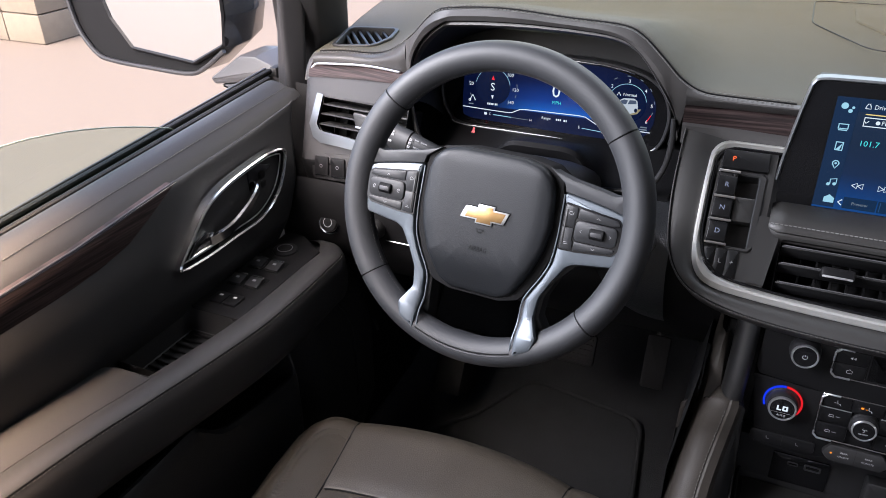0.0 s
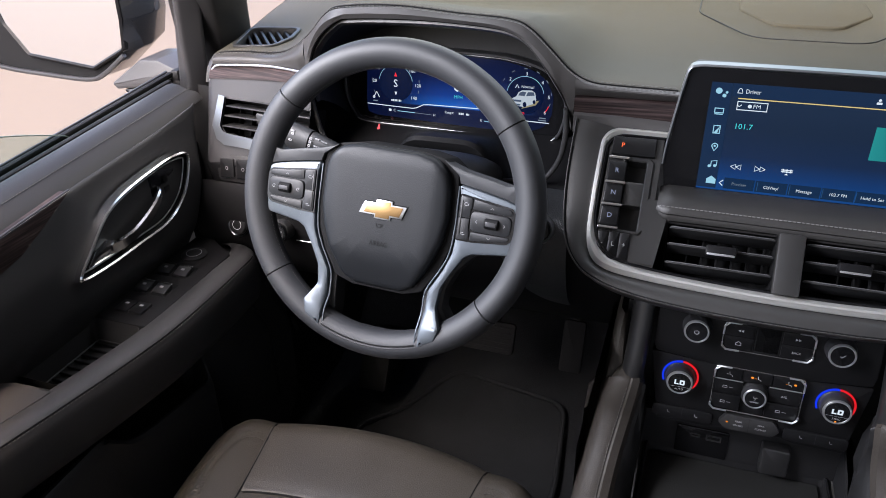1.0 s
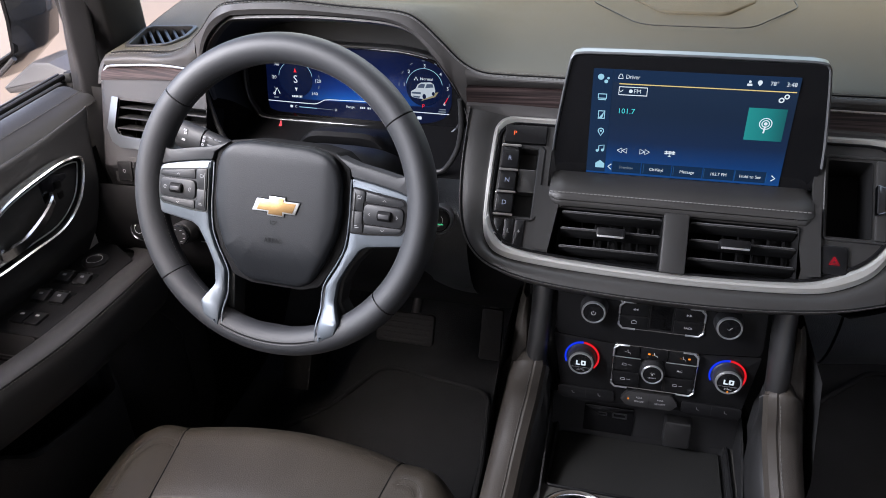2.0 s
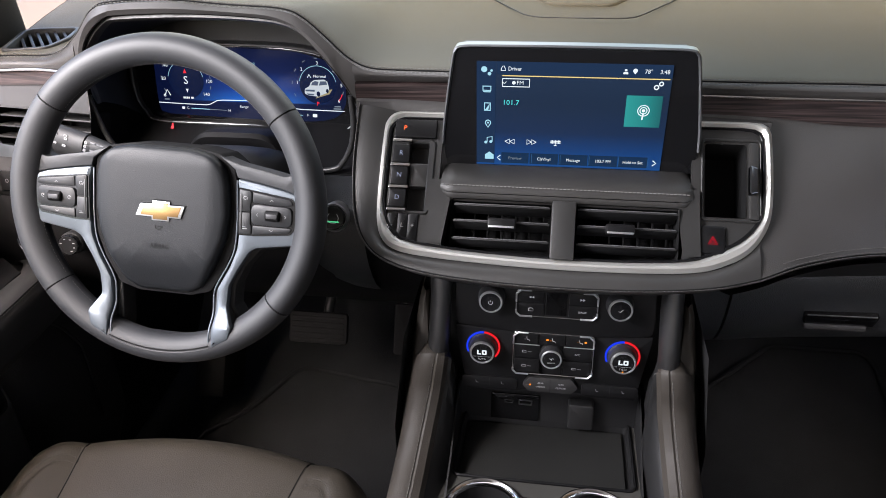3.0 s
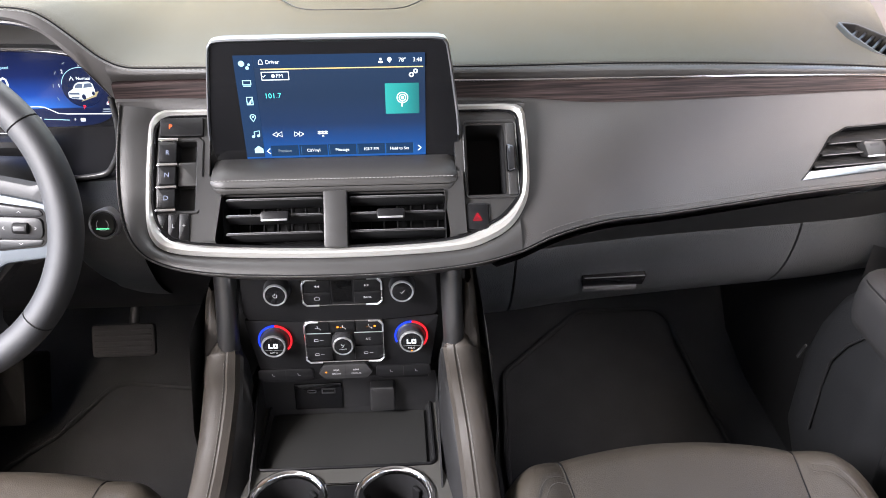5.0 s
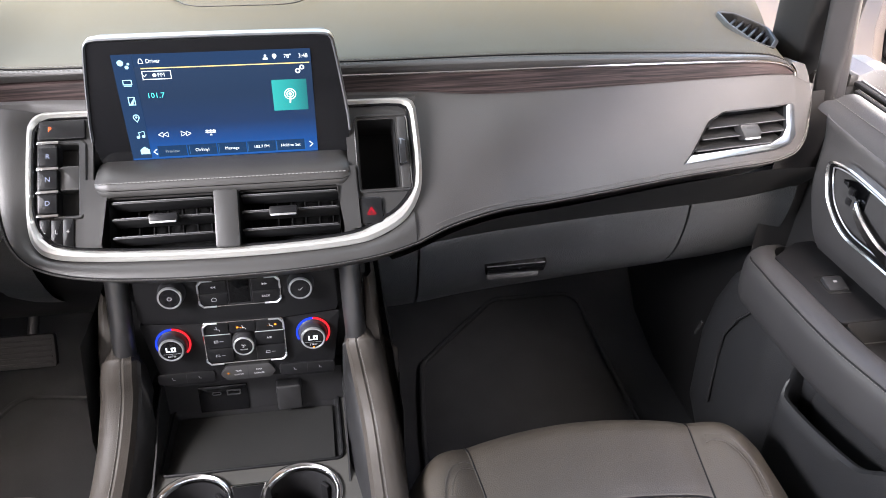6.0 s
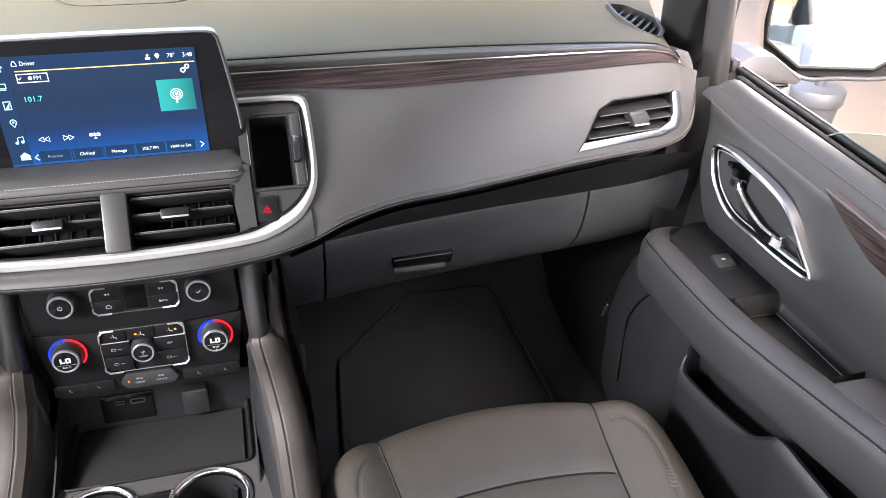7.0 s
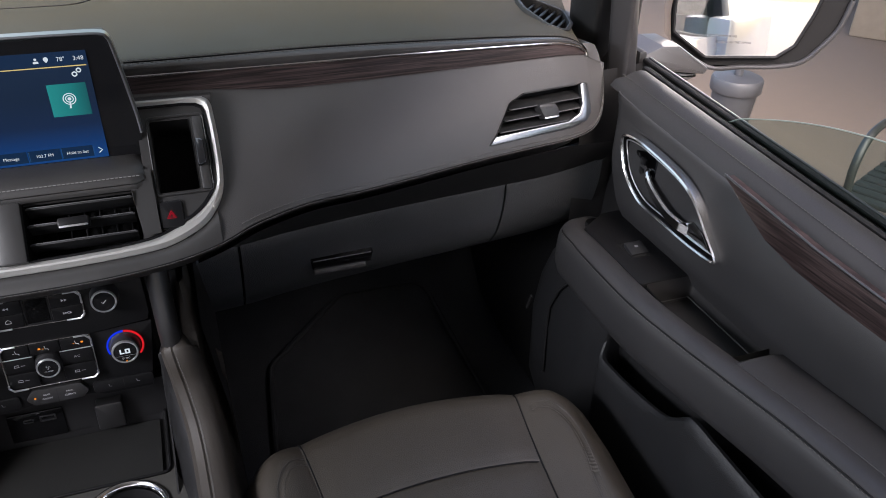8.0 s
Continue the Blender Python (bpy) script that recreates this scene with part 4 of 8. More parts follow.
def outlet(m, pts, label, bright, tab_u, slats, group, depth=0.04, tilt=27):
    """An air outlet: a well, slats across it, a bright L-shaped bezel and a small tab."""
    t = thing("air_vent", m @ Vector((0, 0, 0)), label, "air vent", group)
    part("well", well(m, pts, depth, top=0.002), VOID, t)
    us = [p[0] for p in pts]

    def edge_at(v):
        xs = []
        for i in range(len(pts)):
            a, b = pts[i - 1], pts[i]
            if (a[1] - v) * (b[1] - v) <= 0 and abs(a[1] - b[1]) > 1e-6:
                xs.append(a[0] + (v - a[1]) / (b[1] - a[1]) * (b[0] - a[0]))
        return (min(xs), max(xs)) if xs else (min(us), max(us))
    for v in slats:
        a, b = edge_at(v)
        a, b = a + 0.002, b - 0.001
        sl = part("slat", box(m @ Matrix.Translation(((a + b) / 2, v, -0.013)) @ pose(0, 0, 0, tilt if bright else -14, 0, 0), (b - a, 0.0026 if bright else 0.0028, 0.028 if bright else 0.026), 0.0010), SLATGREY if bright else DARK, t)
        dv = -0.013 * math.sin(radians(tilt)) if bright else 0.0042
        part("slat_lip", box(m @ Matrix.Translation(((a + b) / 2, v + dv, -0.0006)), (b - a - 0.004, 0.0011, 0.0016), 0.0004), HANDLEGREY, sl, "pale front edge of the slat")
    for k in range(7 if not bright else 5):
        u = min(us) + (max(us) - min(us)) * (k + 0.5) / 7
        lo_, hi_ = min(p[1] for p in pts), max(p[1] for p in pts)
        part("vane", box(m @ Matrix.Translation((u, (lo_ + hi_) / 2, -0.034)), (0.0018, (hi_ - lo_) * 0.7, 0.010), 0.0004), VOID, t)
    v = slats[len(slats) // 2]
    if bright:
        tp_ = rpoly([(tab_u + p[0], v + p[1]) for p in ((-0.0085, -0.0130), (0.0150, -0.0130), (0.0185, -0.0040), (0.0120, 0.0085), (-0.0150, 0.0100), (-0.0165, 0.0060))], 0.003, 3)
        tab = part("tab", plate(m, tp_, 0.0070, 0.0022, base=-0.010), SLATGREY, t)
        part("tab_lip", box(m @ Matrix.Translation((tab_u + 0.0035, v - 0.0118, 0.0052)), (0.0250, 0.0030, 0.0042), 0.0012), LENSRIM, tab, "small bright lower lip")
        part("tab_slot", plate(m, [(tab_u + p[0], v + p[1]) for p in rrect(0.0130, 0.0030, 0.0010, (-0.0005, 0.0035))], 0.0074, 0.0, base=0.0060), DARK, tab)
        return t
    tab = part("tab", box(m @ Matrix.Translation((tab_u, v + 0.001, 0.002)), (0.034, 0.012, 0.018), 0.003), BUTTON, t)
    part("tab_face", box(m @ Matrix.Translation((tab_u, v - 0.0040, 0.0105)), (0.031, 0.0026, 0.004), 0.0011), LENSRIM, tab, "small satin face")
    return t


# right outer outlet
ov = outlet(VENT_R, vent_r, "black air outlet with a satin silver frame in the dashboard end", True, 0.001, (-0.014, 0.0015, 0.0165), "outer air outlets")
sil = [(-0.1035, -0.0355), (-0.0925, -0.0240), (0.0351, -0.0215), (0.0560, -0.0125), (0.0630, 0.0005), (0.0635, 0.0300), (0.0680, 0.0330), (0.0740, 0.0325), (0.0775, 0.0285), (0.0785, -0.0125), (0.0690, -0.0250), (0.0400, -0.0320)]
part("silver_frame", plate(VENT_R, sil[::-1], 0.0032, 0.0022, base=-0.004), VENTSILVER, ov, "satin silver L-shaped frame")
ol = outlet(VENT_L, vent_l, "black air outlet with a satin silver frame in the dashboard end", True, 0.012, (-0.008, 0.008, 0.023), "outer air outlets", tilt=8)
sil = [(-0.0670, 0.034), (-0.0738, -0.010), (-0.067, -0.0200), (-0.055, -0.0235), (-0.025, -0.0245), (0.09, -0.031), (0.09, -0.041), (-0.025, -0.0350), (-0.060, -0.0350), (-0.0730, -0.0285), (-0.0815, -0.011), (-0.0740, 0.0345)]
part("silver_frame", plate(VENT_L, sil, 0.006, 0.0034, base=-0.02), VENTSILVER, ol, "satin silver L-shaped frame")

# ---- centre control pod ----
pod = thing("centre_control_pod", FASCIA @ Vector((0, 0, 0)), "dark centre control pod framed in brushed silver", "control panel")
ring_out = [(p[0], p[1]) for p in trim_out] + [(0.243, 0.137), (0.236, 0.1415), (0.22, 0.143), (0.0, 0.143), (-0.19, 0.143), (-0.204, 0.143)]


def inset(p):
    side = (0.0068 if p[0] < 0 else 0.0090) + 0.004 * min(1, max(0, (0.02 - p[1]) / 0.05))
    k = min(1, max(0, (p[1] - 0.10) / 0.042))
    k = k * k * (3 - 2 * k)
    u = p[0] + (side if p[0] < 0 else -side) * min(1, abs(p[0] - 0.008) / 0.19)
    lowk = 0.0120 * min(1, max(0, (0.03 - p[1]) / 0.06))
    v = p[1] + lowk - 0.0080 * k
    return (u, v)


ring_in = [inset(p) for p in ring_out]
part("silver_frame", frame_ring(FASCIA, ring_out, ring_in, 0.0085, 0.0048, base=-0.01), BRUSHED, pod, "brushed silver frame of the pod")
part("frame_lip", frame_ring(FASCIA, ring_in, [(p[0] + (0.003 if p[0] < 0 else -0.003) * min(1, abs(p[0]) / 0.15), p[1] + (0.003 if p[1] < 0.05 else -0.003)) for p in ring_in], 0.006, 0.001, base=-0.004), PIANO, pod, "glossy black inner lip")
face_l = rpoly([(-0.216, -0.038), (-0.140, -0.046), (-0.152, 0.030), (-0.152, 0.137), (-0.216, 0.137)], [0.02, 0.001, 0.004, 0.002, 0.012], 4)
SLOT = span(-0.193, -0.168, 0.0105, 0.0995, 0.003)
PSLOT = span(0.169, 0.2160, 0.0215, 0.1135, 0.003)
fl = plate(FASCIA, face_l, 0.003, 0.0, base=-0.004)
bmesh.ops.delete(fl, geom=[f for f in fl.faces if len(f.verts) > 4 and (FASCIA.inverted() @ f.calc_center_median()).z < 0], context="FACES")
cut(fl, rise(FASCIA, 0.003), SLOT)
part("left_face", fl, PODFACE, pod)
face_r = rpoly([(0.140, -0.046), (0.20, -0.036), (0.228, 0.004), (0.234, 0.04), (0.234, 0.137), (0.154, 0.137), (0.154, 0.030)], [0.001, 0.02, 0.02, 0.02, 0.012, 0.002, 0.004], 4)
fr_ = plate(FASCIA, face_r, 0.003, 0.0, base=-0.004)
bmesh.ops.delete(fr_, geom=[f for f in fr_.faces if len(f.verts) > 4 and (FASCIA.inverted() @ f.calc_center_median()).z < 0], context="FACES")
cut(fr_, rise(FASCIA, 0.003), PSLOT)
part("right_face", fr_, PODFACE, pod)
for s, u0 in ((-1, -0.148), (1, 0.150)):
    cheek = [(u0 + s * 0.012, -0.0265), (u0 - s * 0.004, -0.0275), (u0 - s * 0.010, 0.030), (u0 - s * 0.010, 0.05), (u0 + s * 0.010, 0.05)]
    cheek = cheek if s < 0 else cheek[::-1]
    part("cheek", plate(FASCIA, cheek[::-1], 0.009, 0.003, base=-0.03), PODFACE, pod)
part("slot", well(FASCIA, PSLOT, 0.05, top=0.004), VOID, pod, "deep black phone slot")
part("slot_rim", frame_ring(FASCIA, span(0.1645, 0.2335, 0.0165, 0.1200, 0.007), span(0.1665, 0.2320, 0.0190, 0.1170, 0.005), 0.0062, 0.0008), PODFACE, pod)
lever = part("lever", plate(FASCIA, span(0.2195, 0.2315, 0.020, 0.116, 0.003), 0.006, 0.0015), PODFACE, pod)
part("lever_clip", plate(FASCIA, rpoly([(0.2185, 0.048), (0.2285, 0.052), (0.2285, 0.082), (0.2185, 0.086)], 0.003), 0.013, 0.002, base=0.004), GUNMETAL, lever, "dark chrome clip")

# gear buttons
gear = thing("gear_selector", FASCIA @ Vector((-0.2, 0.05, 0)), "column of black gear buttons with chrome lips", "gear selector")
part("slot", well(FASCIA, SLOT, 0.016, top=0.004), DARK, gear)
part("slot_rim", frame_ring(FASCIA, rpoly([(-0.197, 0.006), (-0.165, 0.006), (-0.159, 0.014), (-0.159, 0.100), (-0.165, 0.1055), (-0.197, 0.1055)], 0.004, 3), rpoly([(-0.193, 0.0105), (-0.1685, 0.0105), (-0.168, 0.012), (-0.168, 0.098), (-0.1685, 0.0995), (-0.193, 0.0995)], 0.001, 3), 0.0055, 0.0015), GREYPLASTIC, gear)
for ch, u0, u1, v0, v1, lit in (("P", -0.2130, -0.1600, 0.1060, 0.1300, UI_GEAR), ("R", -0.2130, -0.1915, 0.0725, 0.096, UI_LETTER), ("N", -0.2130, -0.1915, 0.0435, 0.067, UI_LETTER), ("D", -0.2130, -0.1915, 0.014, 0.0375, UI_LETTER)):
    k = part("button", plate(FASCIA, span(u0, u1, v0, v1, 0.0015), 0.0085, 0.0012, base=-0.002), BUTTON, gear)
    writing("letter", ch, rise(FASCIA, 0.0088) @ Matrix.Translation(((-0.200 if ch == "P" else (u0 + u1) / 2), (v0 + v1) / 2, 0)), 0.0060, lit, k, label="lit red letter" if ch == "P" else "")
    part("chrome_lip", box(rise(FASCIA, 0.006) @ Matrix.Translation((-0.2020, v0 - 0.0038 if ch != "P" else 0.1010, 0)), (0.0250, 0.0036, 0.009), 0.0012), CHROME, k, "narrow chrome lip")
for ch, u in (("-", -0.2060), ("L", -0.1930), ("+", -0.1800)):
    k = part("button", plate(FASCIA, span(u - 0.0063, u + 0.0063, -0.028, 0.0065, 0.001), 0.0055, 0.001, base=-0.002), BUTTON, gear)
    writing("letter", ch, rise(FASCIA, 0.0058) @ Matrix.Translation((u, -0.009, 0)), 0.0055, PRINT, k)
part("slot_land", plate(FASCIA, span(-0.1905, -0.1640, 0.0430, 0.0735, 0.002), 0.0020, 0.0015, base=-0.012), PODFACE, gear)
hz = thing("hazard_button", FASCIA @ Vector((0.181, 0.001, 0)), "square charcoal hazard button with a red triangle", "button")
k = part("cap", plate(FASCIA, span(0.164, 0.1925, -0.0235, 0.0095, 0.005), 0.0065, 0.0015, base=-0.002), BUTTON, hz)
part("bezel", frame_ring(FASCIA, span(0.1625, 0.194, -0.025, 0.011, 0.006), span(0.1638, 0.1927, -0.0237, 0.0097, 0.005), 0.005, 0.0004), DARK, hz)
for sc in (1.0, 0.52):
    tri = [(0.1783 + sc * 0.0062 * math.sin(radians(a)), -0.009 + sc * 0.0062 * math.cos(radians(a))) for a in (0, 240, 120)]
    tri = [tri[0], tri[1], tri[2]]
    part("triangle", band(rise(FASCIA, 0.0066), tri + [tri[0]], 0.0011), UI_HAZARD, hz, "red warning triangle")

# centre outlets below the screen
VENT_C = plane((0.003, 0.109, 1.205), (1, 0, 0), (0, 0.60, 0.80))
for s, u0, u1 in ((-1, -0.135, -0.014), (1, 0.016, 0.136)):
    pts = rpoly([(u0 if s < 0 else u0, -0.031), (u1, -0.031), (u1, 0.034), (u0, 0.034)], 0.003)
    o = outlet(VENT_C, pts, "wide black centre air outlet with a chrome-faced tab", False, -0.0725 if s < 0 else 0.068, (-0.018, 0.004, 0.024), "centre air outlets", depth=0.05)
divider = thing("vent_divider", VENT_C @ Vector((0.001, 0, 0)), "grey upright divider between the centre air outlets", "trim")
part("post", box(rise(VENT_C, -0.006) @ Matrix.Translation((0.001, 0.0, 0)), (0.029, 0.070, 0.034), 0.003), PODFACE, divider)
part("vent_sill", box(VENT_C @ Matrix.Translation((0.0, -0.034, -0.022)), (0.288, 0.008, 0.03), 0.002), GREYPLASTIC, pod)

# padded shelf under the screen
shelf = thing("screen_shelf_pad", (0.004, 0.15, 1.235), "padded black leather shelf below the screen", "trim pad")
sec = [(0.186, 1.2565), (0.176, 1.2575), (0.156, 1.2555), (0.141, 1.2510), (0.1335, 1.2445), (0.1325, 1.2395)]
sec2 = [(0.1325, 1.2385), (0.1310, 1.2345), (0.1330, 1.2270), (0.140, 1.2235), (0.16, 1.223), (0.186, 1.225)]
for nm, sc in (("upper_roll", sec), ("lower_roll", sec2)):
    rows = []
    for f in np.linspace(0, 1, 33):
        x = -0.1485 + 0.303 * f
        e = min(f, 1 - f) * 0.303
        r = 0.006 * (1 - min(1, e / 0.006)) ** 2
        cy, cz = 0.165, 1.241
        rows.append([(x, cy + (y - cy) * (1 - r / 0.03), cz + (z - cz) * (1 - r / 0.02)) for y, z in sc])
    b = skin(rows)
    for row in (rows[0], rows[-1]):
        b.faces.new([b.verts.new(p) for p in row])
    part(nm, b, SHADELEATHER, shelf)
part("seam_stitching", stitches([(x, 0.1358, 1.2475) for x in np.linspace(-0.145, 0.151, 40)], (0, -0.75, 0.66), lift=0.0008, pitch=0.0048), THREAD, shelf, kind="stuff")

# ---- touchscreen ----
ts = thing("touchscreen", (0.005, 0.18, 1.26), "lit blue touchscreen in a black bezel with a silver frame", "screen")
glass = rpoly([(-0.150, -0.070), (0.150, -0.070), (0.154, -0.040), (0.1375, 0.0815), (-0.1375, 0.0815), (-0.154, -0.040)], [0.004, 0.004, 0.01, 0.010, 0.010, 0.01], 6)
part("bezel", plate(SCREEN, glass, -0.0005, 0.0, base=-0.016), PIANO, ts, "glossy black bezel")
part("back_shell", plate(SCREEN, shrink(glass, 0.006), -0.015, 0.0, base=-0.05), DARK, ts)
arch = spline([(-0.1545, -0.040), (-0.1525, -0.015), (-0.1465, 0.03), (-0.1405, 0.068), (-0.1375, 0.0785), (-0.130, 0.0830), (-0.10, 0.0842), (0.0, 0.0848), (0.10, 0.0842), (0.130, 0.0830), (0.1375, 0.0785), (0.1405, 0.068), (0.1465, 0.03), (0.1525, -0.015), (0.1545, -0.040)], 6)
part("silver_frame", sweep([SCREEN @ Vector((p[0], p[1], -0.004)) for p in arch], [(0.0018, -0.008), (0.0018, 0.004), (0.0, 0.0062), (-0.0018, 0.004), (-0.0018, -0.008)], up=SCREEN.to_3x3() @ Vector((0, 0, 1))), SCREENRIM, ts, "thin satin silver frame")
HW, HH = 0.1125, 0.0665
UIBG = glow_ramp("display_blue_field", "Z", 1.3245 - HH, 1.3245 + HH, [(0.0, (0.005, 0.062, 0.235)), (0.14, (0.004, 0.046, 0.185)), (0.34, (0.007, 0.023, 0.070)), (0.6, (0.0085, 0.022, 0.053)), (1.0, (0.012, 0.029, 0.066))], 1.0)
disp = part("display", flat(SCREEN, span(-HW, HW, -HH, HH), 0.0002), UIBG, ts, "lit display showing a radio page")


def U(px, py):
    """A place on the display from shares of its width and height."""
    if px > 0.14 and py > 0.14:
        px -= 0.020 * (1 - px)
    return (-HW + 2 * HW * px, HH - 2 * HH * py * 0.982)


def at(px, py, n=0.0):
    a = U(px, py)
    return SCREEN @ Matrix.Translation((a[0], a[1], n))


def tile(px0, px1, py0, py1, material, name, n=0.0006, r=0.0, parent=disp):
    a, b = U(px0, py1), U(px1, py0)
    return part(name, flat(SCREEN, span(a[0], b[0], a[1], b[1], r) if r else span(a[0], b[0], a[1], b[1]), n), material, parent)


tile(0.105, 1.0, 0.0, 0.115, UI_BAR, "header_bar")
tile(0.0, 0.10, 0.0, 1.0, UI_BAR, "side_bar")
part("yellow_line", flat(SCREEN, span(U(0.135, 0)[0], U(0.99, 0)[0], U(0, 0.135)[1], U(0, 0.126)[1]), 0.0007), UI_YELLOW, disp)
writing("text", "Driver", at(0.165, 0.065, 0.0008), 0.0050, UI_WHITE, disp, "LEFT", squeeze=0.84)
writing("text", "3:48", at(0.985, 0.065, 0.0008), 0.0050, UI_WHITE, disp, "RIGHT", squeeze=0.92)
writing("text", "78°", at(0.900, 0.065, 0.0008), 0.0050, UI_WHITE, disp, "RIGHT", squeeze=0.92)
part("bell_icon", band(SCREEN, [U(0.128, 0.082), U(0.131, 0.06), U(0.136, 0.042), U(0.144, 0.042), U(0.149, 0.06), U(0.152, 0.082), U(0.128, 0.082)], 0.0008, 0.0008), UI_WHITE, disp)
a = U(0.765, 0.068)
part("driver_icon", flat(SCREEN, circle(0.0015, 12, (a[0], a[1] + 0.0018)), 0.0008), UI_WHITE, disp)
part("driver_icon", flat(SCREEN, rpoly([(a[0] - 0.0030, a[1] - 0.0030), (a[0] + 0.0030, a[1] - 0.0030), (a[0] + 0.0026, a[1] - 0.0004), (a[0] - 0.0026, a[1] - 0.0004)], 0.0008, 2), 0.0008), UI_WHITE, disp)
a = U(0.812, 0.064)
part("pin_icon", flat(SCREEN, [(a[0] + 0.0026 * math.cos(q), a[1] + 0.0008 + 0.0026 * math.sin(q)) for q in np.linspace(radians(-30), radians(210), 12)] + [(a[0], a[1] - 0.0034)], 0.0008), UI_WHITE, disp)
part("source_frame", frame_ring(SCREEN, span(*[U(0.135, 0)[0], U(0.280, 0)[0]], U(0, 0.235)[1], U(0, 0.155)[1]), span(U(0.135, 0)[0] + 0.0008, U(0.280, 0)[0] - 0.0008, U(0, 0.235)[1] + 0.0008, U(0, 0.155)[1] - 0.0008), 0.0009, 0.0, base=0.0003), UI_WHITE, disp)
writing("text", "FM", at(0.245, 0.195, 0.0008), 0.0048, UI_WHITE, disp)
part("pin_icon", flat(SCREEN, circle(0.0022, 16, U(0.212, 0.195)), 0.0008), UI_WHITE, disp)
part("chevron", band(SCREEN, [U(0.152, 0.185), U(0.163, 0.205), U(0.174, 0.185)], 0.0009, 0.0008), UI_WHITE, disp)
writing("text", "101.7", at(0.155, 0.385, 0.0008), 0.0064, UI_CYAN, disp, "LEFT")
UI_TEAL = glow_ramp("display_teal_tile", "X", 0.005 + U(0.787, 0.4)[0], 0.005 + U(0.967, 0.4)[0], [(0.0, (0.018, 0.37, 0.36)), (0.6, (0.012, 0.27, 0.27)), (1.0, (0.010, 0.15, 0.16))], 0.85)
tile(0.787, 0.967, 0.285, 0.585, UI_TEAL, "station_tile")
c = U(0.878, 0.425)
for r in (0.0066, 0.0040):
    part("rings", band(SCREEN, arc(r, 0, 360, 28, c), 0.0011, 0.0010), UI_WHITE, disp)
part("rings", flat(SCREEN, circle(0.0020, 16, c), 0.0010), UI_WHITE, disp)
part("rings", band(SCREEN, [(c[0], c[1] - 0.003), (c[0] - 0.0008, c[1] - 0.0115)], 0.0018, 0.0011), UI_WHITE, disp)
for px, py, r in ((0.928, 0.205, 0.0024), (0.950, 0.172, 0.0022)):
    part("gear_icon", band(SCREEN, arc(r, 0, 360, 14, U(px, py)), 0.0015, 0.0008), UI_WHITE, disp)
for x0, d in ((0.185, -1), (0.302, 1)):
    for k in (0, 1):
        cx = x0 + k * 0.026
        tri = [U(cx + d * 0.012, 0.77), U(cx - d * 0.012, 0.745), U(cx - d * 0.012, 0.795)]
        part("arrow_icon", band(SCREEN, tri + [tri[0]], 0.0009, 0.0008), UI_WHITE, disp)
a = U(0.442, 0.765)
for v in (0.0016, -0.0006):
    part("tuner_icon", flat(SCREEN, span(a[0] - 0.0062, a[0] + 0.0062, a[1] + v - 0.0006, a[1] + v + 0.0006), 0.0008), UI_WHITE, disp)
for u in (-0.0040, 0.0, 0.0040):
    part("tuner_icon", flat(SCREEN, span(a[0] + u - 0.0006, a[0] + u + 0.0006, a[1] - 0.0016, a[1] + 0.0030), 0.0009), UI_WHITE, disp)
part("tuner_icon", flat(SCREEN, [(a[0] - 0.0020, a[1] - 0.0046), (a[0] + 0.0020, a[1] - 0.0046), (a[0], a[1] - 0.0024)], 0.0008), UI_WHITE, disp)
for k, (x0, x1, txt, mm) in enumerate(((0.155, 0.303, "Preview", UI_GREY), (0.308, 0.460, "ClsVinyl", UI_WHITE), (0.465, 0.617, "Message", UI_WHITE), (0.622, 0.774, "103.7 FM", UI_WHITE), (0.779, 0.930, "Hold to Set", UI_WHITE))):
    tile(x0, x1, 0.885, 0.995, UI_PANEL, "preset_tab")
    part("tab_line", flat(SCREEN, span(U(x1, 0)[0] + 0.0001, U(x1, 0)[0] + 0.0007, U(0, 0.985)[1], U(0, 0.895)[1]), 0.0008), UI_TABLINE, disp)
    writing("text", txt, at((x0 + x1) / 2, 0.942, 0.0008), 0.0040, mm, disp, squeeze=0.90)
for x, d in ((0.125, -1), (0.965, 1)):
    part("chevron", band(SCREEN, [U(x - d * 0.008, 0.915), U(x + d * 0.010, 0.942), U(x - d * 0.008, 0.969)], 0.0013, 0.0008), UI_WHITE, disp)
part("app_icon", flat(SCREEN, circle(0.0036, 20, U(0.040, 0.075)), 0.0008), UI_ICON, disp)
part("app_icon", flat(SCREEN, circle(0.0022, 16, U(0.068, 0.115)), 0.0008), UI_ICON, disp)
part("app_icon", flat(SCREEN, circle(0.0015, 16, U(0.078, 0.085)), 0.0008), UI_ICON, disp)
a = U(0.055, 0.26)
part("trailer_icon", frame_ring(SCREEN, span(a[0] - 0.0052, a[0] + 0.0052, a[1] - 0.0022, a[1] + 0.0040), span(a[0] - 0.0042, a[0] + 0.0042, a[1] - 0.0012, a[1] + 0.0030), 0.0009, 0.0, base=0.0003), UI_ICON, disp)
part("trailer_icon", flat(SCREEN, span(a[0] - 0.0045, a[0] + 0.0045, a[1] - 0.0040, a[1] - 0.0028), 0.0008), UI_ICON, disp)
a = U(0.058, 0.43)
part("map_icon", frame_ring(SCREEN, span(a[0] - 0.0040, a[0] + 0.0040, a[1] - 0.0052, a[1] + 0.0052), span(a[0] - 0.0030, a[0] + 0.0030, a[1] - 0.0042, a[1] + 0.0042), 0.0009, 0.0, base=0.0003), UI_ICON, disp)
part("map_icon", flat(SCREEN, [(a[0] - 0.003, a[1] - 0.0042), (a[0] + 0.001, a[1] - 0.0042), (a[0] + 0.003, a[1] + 0.004)], 0.0008), UI_ICON, disp)
